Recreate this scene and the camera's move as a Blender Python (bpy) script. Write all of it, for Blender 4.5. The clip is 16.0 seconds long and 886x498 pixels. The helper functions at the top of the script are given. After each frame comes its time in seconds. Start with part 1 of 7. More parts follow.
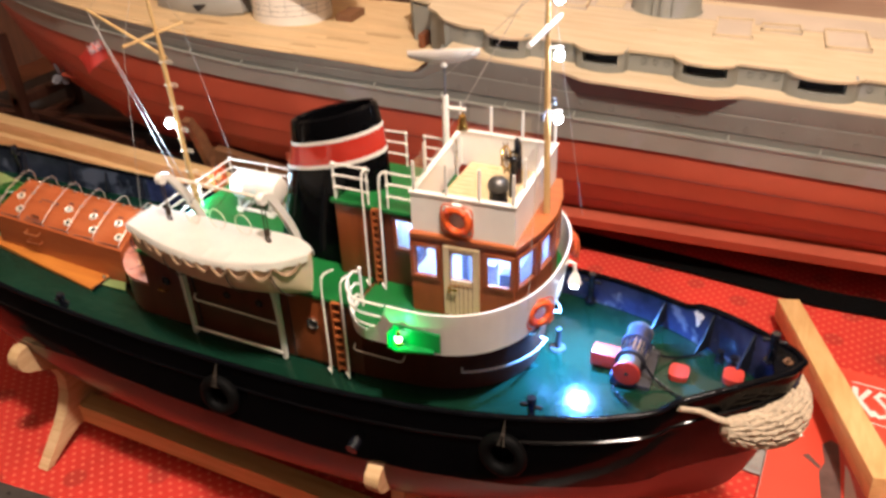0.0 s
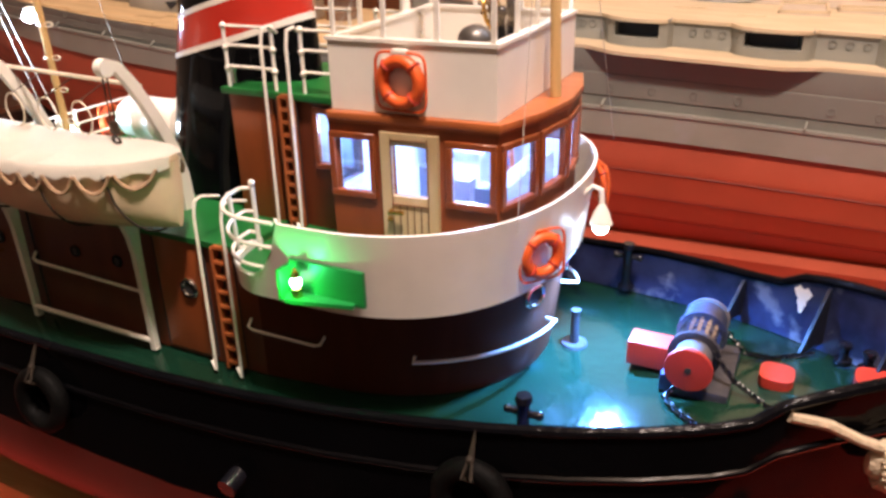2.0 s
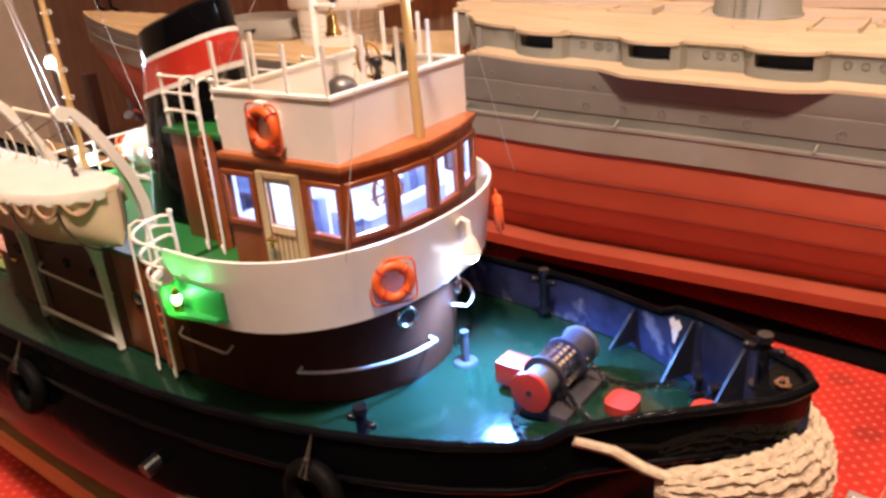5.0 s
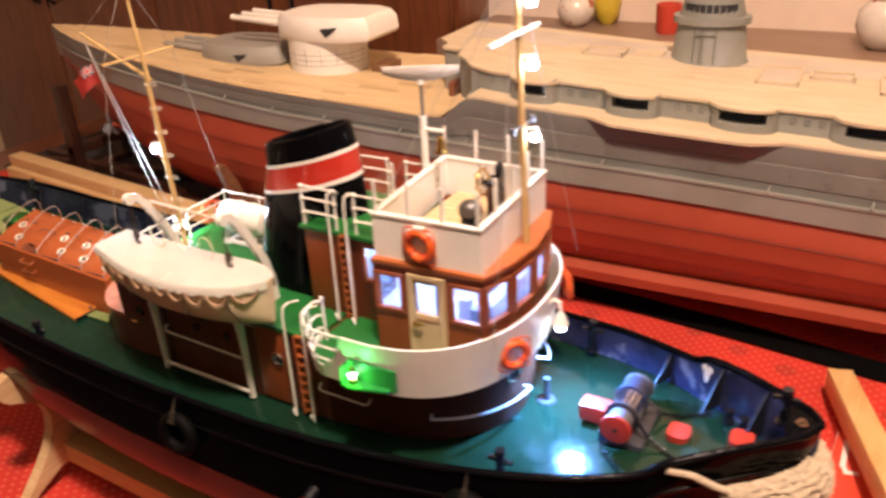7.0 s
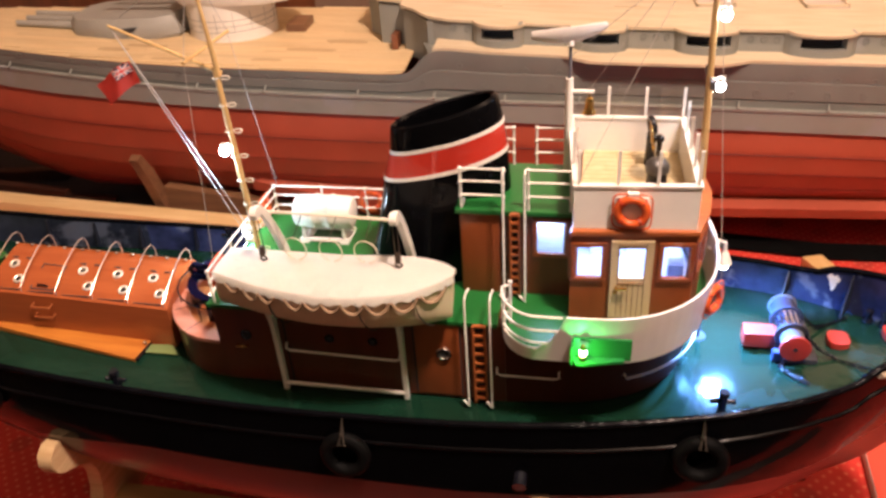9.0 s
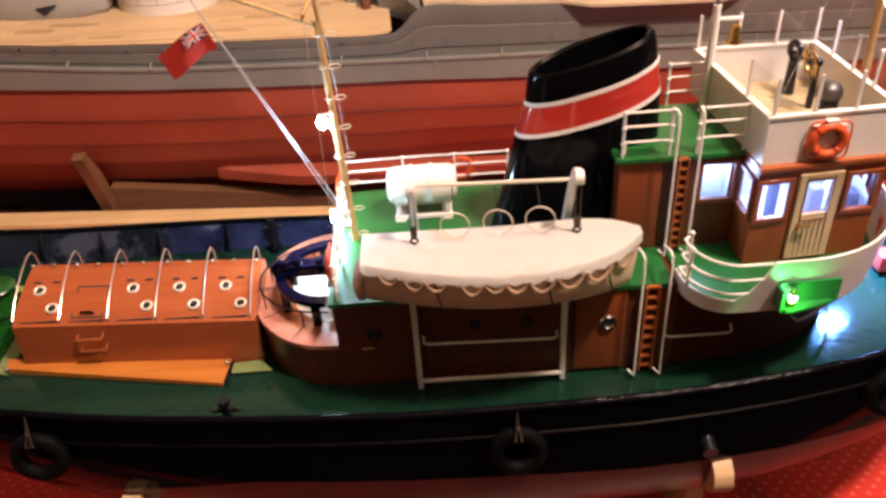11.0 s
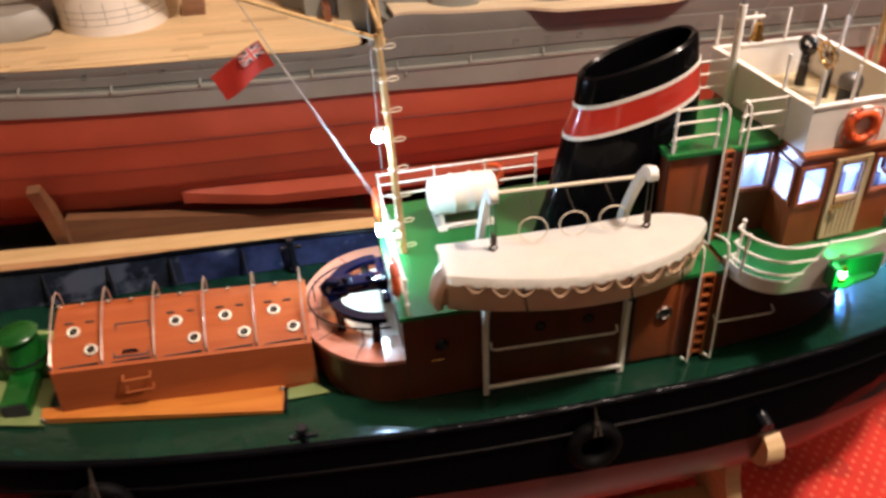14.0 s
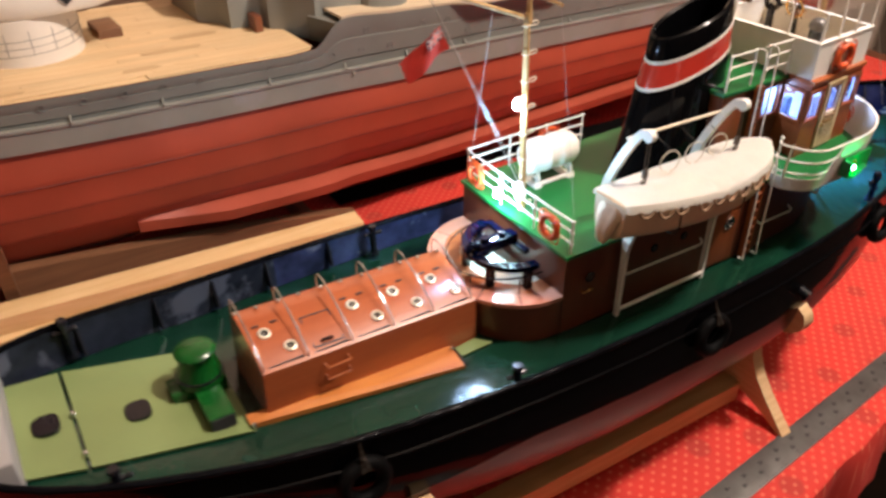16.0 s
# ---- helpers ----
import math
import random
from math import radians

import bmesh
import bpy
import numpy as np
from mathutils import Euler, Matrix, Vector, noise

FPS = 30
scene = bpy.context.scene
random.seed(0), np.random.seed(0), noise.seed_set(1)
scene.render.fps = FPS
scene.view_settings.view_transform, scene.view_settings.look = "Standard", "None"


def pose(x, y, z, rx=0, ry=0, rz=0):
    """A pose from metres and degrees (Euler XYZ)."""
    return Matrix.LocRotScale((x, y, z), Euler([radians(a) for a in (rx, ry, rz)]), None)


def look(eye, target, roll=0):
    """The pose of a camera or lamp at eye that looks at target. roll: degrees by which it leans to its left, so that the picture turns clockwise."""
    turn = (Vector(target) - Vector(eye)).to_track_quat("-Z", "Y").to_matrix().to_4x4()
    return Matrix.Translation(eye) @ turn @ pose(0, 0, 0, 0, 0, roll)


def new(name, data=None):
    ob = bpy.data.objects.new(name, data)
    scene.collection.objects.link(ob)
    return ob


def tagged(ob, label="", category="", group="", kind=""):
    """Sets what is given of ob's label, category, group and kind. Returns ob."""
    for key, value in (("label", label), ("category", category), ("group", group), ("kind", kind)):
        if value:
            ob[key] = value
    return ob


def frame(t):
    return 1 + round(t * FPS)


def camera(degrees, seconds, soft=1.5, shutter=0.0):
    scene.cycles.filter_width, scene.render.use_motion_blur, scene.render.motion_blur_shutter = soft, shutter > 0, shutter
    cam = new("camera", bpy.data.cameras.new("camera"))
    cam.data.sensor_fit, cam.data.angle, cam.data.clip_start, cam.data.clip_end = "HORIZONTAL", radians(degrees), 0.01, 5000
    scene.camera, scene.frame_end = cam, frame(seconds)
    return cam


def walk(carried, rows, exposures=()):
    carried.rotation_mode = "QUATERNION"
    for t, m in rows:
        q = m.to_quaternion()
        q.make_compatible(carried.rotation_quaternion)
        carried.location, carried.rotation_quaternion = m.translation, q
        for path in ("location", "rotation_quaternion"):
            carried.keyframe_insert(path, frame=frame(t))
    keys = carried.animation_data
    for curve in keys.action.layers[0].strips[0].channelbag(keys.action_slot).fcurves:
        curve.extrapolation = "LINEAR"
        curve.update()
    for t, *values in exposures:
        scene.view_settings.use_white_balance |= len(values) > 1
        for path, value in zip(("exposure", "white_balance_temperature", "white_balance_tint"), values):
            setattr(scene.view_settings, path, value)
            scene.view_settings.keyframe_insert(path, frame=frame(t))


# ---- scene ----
cam = camera(59.2, 16.0, soft=2.9, shutter=0.5)
PATH = [
    (0, (0.416, -0.486, 0.628), (-0.288, 1.049, -0.442), -2.0),
    (0.5, (0.412, -0.442, 0.555), (-0.323, 1.097, -0.488), -1.2),
    (1, (0.394, -0.398, 0.499), (-0.347, 1.178, -0.485), -0.1),
    (1.5, (0.395, -0.36, 0.458), (-0.396, 1.248, -0.429), -0.4),
    (2, (0.39, -0.336, 0.422), (-0.436, 1.292, -0.396), -1.3),
    (2.5, (0.391, -0.328, 0.41), (-0.469, 1.293, -0.386), -2.2),
    (3, (0.412, -0.317, 0.409), (-0.518, 1.272, -0.374), -2.9),
    (3.5, (0.445, -0.286, 0.411), (-0.593, 1.249, -0.342), -3.1),
    (3.7, (0.455, -0.272, 0.408), (-0.626, 1.24, -0.331), -3.0),
    (5.8, (0.5377, -0.3347, 0.4947), (-0.5971, 1.0968, -0.3195), -4.77),
    (6, (0.5375, -0.3480, 0.5123), (-0.5899, 1.0908, -0.2993), -4.68),
    (6.5, (0.5296, -0.3878, 0.5590), (-0.4696, 1.1162, -0.3010), -4.20),
    (7, (0.4685, -0.4271, 0.5717), (-0.4465, 1.1089, -0.3247), -3.06),
    (7.5, (0.3565, -0.4591, 0.5848), (-0.4150, 1.1298, -0.3534), -3.87),
    (8, (0.2952, -0.4926, 0.5973), (-0.3232, 1.1279, -0.3985), -4.63),
    (8.2, (0.2736, -0.5010, 0.6025), (-0.2848, 1.1277, -0.4151), -4.50),
    (10.3, (0.075, -0.462, 0.581), (-0.044, 1.197, -0.529), -4.2),
    (10.5, (0.044, -0.458, 0.577), (-0.027, 1.193, -0.549), -4.2),
    (11, (0.003, -0.454, 0.573), (0.002, 1.188, -0.568), -4.1),
    (11.5, (-0.025, -0.454, 0.57), (0.042, 1.184, -0.576), -3.5),
    (12, (-0.056, -0.45, 0.568), (0.046, 1.181, -0.585), -3.3),
    (12.5, (-0.053, -0.441, 0.548), (0.033, 1.181, -0.619), -3.3),
    (13, (-0.033, -0.418, 0.54), (-0.04, 1.204, -0.631), -4.1),
    (13.5, (-0.03, -0.432, 0.556), (0.004, 1.223, -0.567), -3.3),
    (14, (-0.105, -0.443, 0.579), (0.168, 1.18, -0.558), -3.0),
    (14.5, (-0.212, -0.474, 0.597), (0.318, 1.098, -0.52), -3.2),
    (15, (-0.239, -0.471, 0.594), (0.372, 1.05, -0.551), -1.7),
    (15.5, (-0.276, -0.456, 0.587), (0.376, 1.053, -0.553), -1.1),
    (16, (-0.389, -0.41, 0.59), (0.486, 0.992, -0.536), -0.6),
]
walk(cam, [(t, look(eye, target, roll)) for t, eye, target, roll in PATH], [(0, 0.0, 6200, 8), (1.5, 0.0, 6300, 12), (3.5, 0.05, 6700, 20), (6, 0.0, 7100, 20), (8, -0.03, 6850, 17), (10.5, -0.12, 6700, 22), (12.5, -0.27, 6550, 20), (14, -0.18, 6250, 11), (16, -0.07, 5950, 8)])

# ---- light ----
world = bpy.data.worlds.new("room_world")
scene.world = world
world.use_nodes = True
world.node_tree.nodes["Background"].inputs[0].default_value = (1.0, 0.78, 0.60, 1)
world.node_tree.nodes["Background"].inputs[1].default_value = 0.03
scene.view_settings.exposure = 0.0


def lamp(name, place, watts, colour, radius=0.002, kind="POINT", target=None, spot=60, blend=0.5):
    data = bpy.data.lights.new(name, kind)
    data.energy, data.color = watts, colour
    if kind == "AREA":
        data.shape, data.size = "DISK", radius
    else:
        data.shadow_soft_size = radius
    if kind == "SPOT":
        data.spot_size, data.spot_blend = radians(spot), blend
    ob = new(name, data)
    ob.matrix_world = look(place, target) if target else Matrix.Translation(place)
    return ob


WARM, LED = (1.0, 0.81, 0.69), (0.50, 0.70, 1.0)
# the ceiling lamp of the room, up over the table and beyond the bow
lamp("ceiling_lamp_light", (0.60, -0.42, 1.72), 166.0, WARM, 0.07)
# the small white lamps of the tug
lamp("mast_light_low", (0.2885, 0.009, 0.411), 0.05, LED, 0.003)
lamp("mast_light_mid", (0.2885, 0.009, 0.456), 0.05, LED, 0.003)
lamp("mast_light_top", (0.2885, 0.009, 0.493), 0.05, LED, 0.003)
lamp("aft_mast_light", (-0.0755, 0.0, 0.358), 0.42, LED, 0.004)
lamp("tow_deck_light", (-0.0775, 0.012, 0.2835), 0.52, (0.5, 0.82, 1.0), 0.003)
lamp("foredeck_light", (0.3015, 0.0085, 0.2685), 8.4, (0.11, 0.35, 1.0), 0.003, "SPOT", (0.316, -0.004, 0.205), 140, 0.9)
lamp("cabin_light", (0.236, 0.003, 0.328), 0.46, (0.48, 0.63, 1.0), 0.004)
lamp("casing_light", (0.176, -0.022, 0.320), 0.07, (0.45, 0.62, 1.0), 0.004)
lamp("starboard_light", (0.203, -0.1115, 0.2785), 0.036, (0.03, 1.0, 0.22), 0.002)

# ---- materials ----
def surface(name, colour, rough=0.5, metal=0.0, vary=0.12, scale=60.0, bump=0.0, bump_scale=400.0, coat=0.0, stain=None, stain_at=0.62, stain_scale=25.0, spec=0.5):
    """Painted or raw surface: two scales of variation in colour, rough patches and a fine relief."""
    m = bpy.data.materials.new(name)
    m.use_nodes = True
    nt = m.node_tree
    b = nt.nodes["Principled BSDF"]
    co = nt.nodes.new("ShaderNodeTexCoord")
    n1 = nt.nodes.new("ShaderNodeTexNoise")
    n1.inputs["Scale"].default_value, n1.inputs["Detail"].default_value = scale, 6
    nt.links.new(co.outputs["Object"], n1.inputs["Vector"])
    ramp = nt.nodes.new("ShaderNodeMapRange")
    ramp.inputs["From Min"].default_value, ramp.inputs["From Max"].default_value = 0.3, 0.7
    ramp.inputs["To Min"].default_value, ramp.inputs["To Max"].default_value = 1 - vary, 1 + vary
    nt.links.new(n1.outputs["Fac"], ramp.inputs["Value"])
    mul = nt.nodes.new("ShaderNodeVectorMath")
    mul.operation = "SCALE"
    mul.inputs[0].default_value = colour
    nt.links.new(ramp.outputs["Result"], mul.inputs["Scale"])
    out = mul.outputs["Vector"]
    if stain:
        n2 = nt.nodes.new("ShaderNodeTexNoise")
        n2.inputs["Scale"].default_value, n2.inputs["Detail"].default_value = stain_scale, 8
        nt.links.new(co.outputs["Object"], n2.inputs["Vector"])
        edge = nt.nodes.new("ShaderNodeMapRange")
        edge.inputs["From Min"].default_value, edge.inputs["From Max"].default_value = stain_at, stain_at + 0.07
        nt.links.new(n2.outputs["Fac"], edge.inputs["Value"])
        mix = nt.nodes.new("ShaderNodeMix")
        mix.data_type = "RGBA"
        nt.links.new(edge.outputs["Result"], mix.inputs["Factor"])
        nt.links.new(out, mix.inputs["A"])
        mix.inputs["B"].default_value = (*stain, 1)
        out = mix.outputs["Result"]
    nt.links.new(out, b.inputs["Base Color"])
    rr = nt.nodes.new("ShaderNodeMapRange")
    rr.inputs["To Min"].default_value, rr.inputs["To Max"].default_value = max(0.03, rough * 0.75), min(1.0, rough * 1.3)
    nt.links.new(n1.outputs["Fac"], rr.inputs["Value"])
    nt.links.new(rr.outputs["Result"], b.inputs["Roughness"])
    b.inputs["Metallic"].default_value = metal
    b.inputs["Specular IOR Level"].default_value = spec
    b.inputs["Coat Weight"].default_value = coat
    b.inputs["Coat Roughness"].default_value = 0.08
    if bump:
        n3 = nt.nodes.new("ShaderNodeTexNoise")
        n3.inputs["Scale"].default_value, n3.inputs["Detail"].default_value = bump_scale, 4
        nt.links.new(co.outputs["Object"], n3.inputs["Vector"])
        bp = nt.nodes.new("ShaderNodeBump")
        bp.inputs["Strength"].default_value, bp.inputs["Distance"].default_value = bump, 0.001
        nt.links.new(n3.outputs["Fac"], bp.inputs["Height"])
        nt.links.new(bp.outputs["Normal"], b.inputs["Normal"])
    return m


def wood(name, light, dark, rough=0.45, along=(6, 90, 90), coat=0.0, strength=0.25, per_piece=0.0, spec=0.5):
    """Wood with grain that runs along the axis whose scale is small."""
    m = bpy.data.materials.new(name)
    m.use_nodes = True
    nt = m.node_tree
    b = nt.nodes["Principled BSDF"]
    co = nt.nodes.new("ShaderNodeTexCoord")
    mp = nt.nodes.new("ShaderNodeMapping")
    mp.inputs["Scale"].default_value = along
    nt.links.new(co.outputs["Object"], mp.inputs["Vector"])
    if per_piece:
        info = nt.nodes.new("ShaderNodeObjectInfo")
        far = nt.nodes.new("ShaderNodeMath")
        far.operation = "MULTIPLY"
        far.inputs[1].default_value = 37.0
        nt.links.new(info.outputs["Random"], far.inputs[0])
        nt.links.new(far.outputs["Value"], mp.inputs["Location"])
    n1 = nt.nodes.new("ShaderNodeTexNoise")
    n1.inputs["Scale"].default_value, n1.inputs["Detail"].default_value, n1.inputs["Distortion"].default_value = 2.0, 8, 0.6
    nt.links.new(mp.outputs["Vector"], n1.inputs["Vector"])
    n2 = nt.nodes.new("ShaderNodeTexNoise")
    n2.inputs["Scale"].default_value, n2.inputs["Detail"].default_value = 14.0, 3
    nt.links.new(co.outputs["Object"], n2.inputs["Vector"])
    add = nt.nodes.new("ShaderNodeMath")
    add.operation = "MULTIPLY_ADD"
    add.inputs[1].default_value = 0.35
    nt.links.new(n2.outputs["Fac"], add.inputs[0])
    nt.links.new(n1.outputs["Fac"], add.inputs[2])
    ramp = nt.nodes.new("ShaderNodeMapRange")
    ramp.inputs["From Min"].default_value, ramp.inputs["From Max"].default_value = 0.45, 0.9
    nt.links.new(add.outputs["Value"], ramp.inputs["Value"])
    mix = nt.nodes.new("ShaderNodeMix")
    mix.data_type = "RGBA"
    nt.links.new(ramp.outputs["Result"], mix.inputs["Factor"])
    mix.inputs["A"].default_value, mix.inputs["B"].default_value = (*light, 1), (*dark, 1)
    out = mix.outputs["Result"]
    if per_piece:
        tone = nt.nodes.new("ShaderNodeMapRange")
        tone.inputs["To Min"].default_value, tone.inputs["To Max"].default_value = 1 - per_piece, 1 + per_piece
        nt.links.new(info.outputs["Random"], tone.inputs["Value"])
        mul = nt.nodes.new("ShaderNodeVectorMath")
        mul.operation = "SCALE"
        nt.links.new(out, mul.inputs[0])
        nt.links.new(tone.outputs["Result"], mul.inputs["Scale"])
        out = mul.outputs["Vector"]
    nt.links.new(out, b.inputs["Base Color"])
    b.inputs["Roughness"].default_value = rough
    b.inputs["Specular IOR Level"].default_value = spec
    b.inputs["Coat Weight"].default_value, b.inputs["Coat Roughness"].default_value = coat, 0.1
    bp = nt.nodes.new("ShaderNodeBump")
    bp.inputs["Strength"].default_value, bp.inputs["Distance"].default_value = strength, 0.0006
    nt.links.new(n1.outputs["Fac"], bp.inputs["Height"])
    nt.links.new(bp.outputs["Normal"], b.inputs["Normal"])
    return m


def glow(name, colour, strength):
    m = bpy.data.materials.new(name)
    m.use_nodes = True
    b = m.node_tree.nodes["Principled BSDF"]
    b.inputs["Base Color"].default_value = (*colour, 1)
    b.inputs["Emission Color"].default_value = (*colour, 1)
    b.inputs["Emission Strength"].default_value = strength
    return m


def clear(name, tint=(1, 1, 1), rough=0.03):
    """Thin window glass or acrylic sheet: mostly see-through with a sheen."""
    m = bpy.data.materials.new(name)
    m.use_nodes = True
    nt = m.node_tree
    nt.nodes.remove(nt.nodes["Principled BSDF"])
    t = nt.nodes.new("ShaderNodeBsdfTransparent")
    t.inputs["Color"].default_value = (*tint, 1)
    g = nt.nodes.new("ShaderNodeBsdfGlossy")
    g.inputs["Roughness"].default_value = rough
    f = nt.nodes.new("ShaderNodeLayerWeight")
    f.inputs["Blend"].default_value = 0.5
    steep = nt.nodes.new("ShaderNodeMath")
    steep.operation = "POWER"
    steep.inputs[1].default_value = 5.0
    nt.links.new(f.outputs["Facing"], steep.inputs[0])
    sheen = nt.nodes.new("ShaderNodeMath")
    sheen.operation = "MULTIPLY_ADD"
    sheen.inputs[1].default_value, sheen.inputs[2].default_value = 0.6, 0.09
    nt.links.new(steep.outputs["Value"], sheen.inputs[0])
    mix = nt.nodes.new("ShaderNodeMixShader")
    nt.links.new(sheen.outputs["Value"], mix.inputs["Fac"])
    nt.links.new(t.outputs["BSDF"], mix.inputs[1])
    nt.links.new(g.outputs["BSDF"], mix.inputs[2])
    nt.links.new(mix.outputs["Shader"], nt.nodes["Material Output"].inputs["Surface"])
    return m


def cloth(name):
    """Red table cloth with a woven grid of pale dots and faint darker rosettes."""
    m = surface(name, (0.52, 0.026, 0.014), 0.85, vary=0.16, scale=9, bump=0.35, bump_scale=900)
    nt = m.node_tree
    b = nt.nodes["Principled BSDF"]
    base = b.inputs["Base Color"].links[0].from_socket
    co = nt.nodes.new("ShaderNodeTexCoord")

    def dots(pitch, turn, radius, soft, jitter=0.0):
        mp = nt.nodes.new("ShaderNodeMapping")
        mp.inputs["Rotation"].default_value = (0, 0, radians(turn))
        mp.inputs["Scale"].default_value = (1 / pitch, 1 / pitch, 0)
        nt.links.new(co.outputs["Object"], mp.inputs["Vector"])
        v = nt.nodes.new("ShaderNodeTexVoronoi")
        v.voronoi_dimensions = "2D"
        v.inputs["Scale"].default_value, v.inputs["Randomness"].default_value = 1.0, jitter
        nt.links.new(mp.outputs["Vector"], v.inputs["Vector"])
        r = nt.nodes.new("ShaderNodeMapRange")
        r.inputs["From Min"].default_value, r.inputs["From Max"].default_value = radius, radius + soft
        r.inputs["To Min"].default_value, r.inputs["To Max"].default_value = 1, 0
        nt.links.new(v.outputs["Distance"], r.inputs["Value"])
        return r.outputs["Result"], v.outputs["Distance"]

    def blend(under, over, fac, amount):
        k = nt.nodes.new("ShaderNodeMath")
        k.operation = "MULTIPLY"
        k.inputs[1].default_value = amount
        nt.links.new(fac, k.inputs[0])
        mix = nt.nodes.new("ShaderNodeMix")
        mix.data_type = "RGBA"
        nt.links.new(k.outputs["Value"], mix.inputs["Factor"])
        nt.links.new(under, mix.inputs["A"])
        mix.inputs["B"].default_value = (*over, 1)
        return mix.outputs["Result"]

    small, _ = dots(0.0098, 48, 0.11, 0.15)
    rose, _ = dots(0.062, 20, 0.16, 0.06)
    out = blend(base, (0.20, 0.02, 0.01), rose, 0.45)
    out = blend(out, (0.85, 0.33, 0.18), small, 0.32)
    nt.links.new(out, b.inputs["Base Color"])
    return m


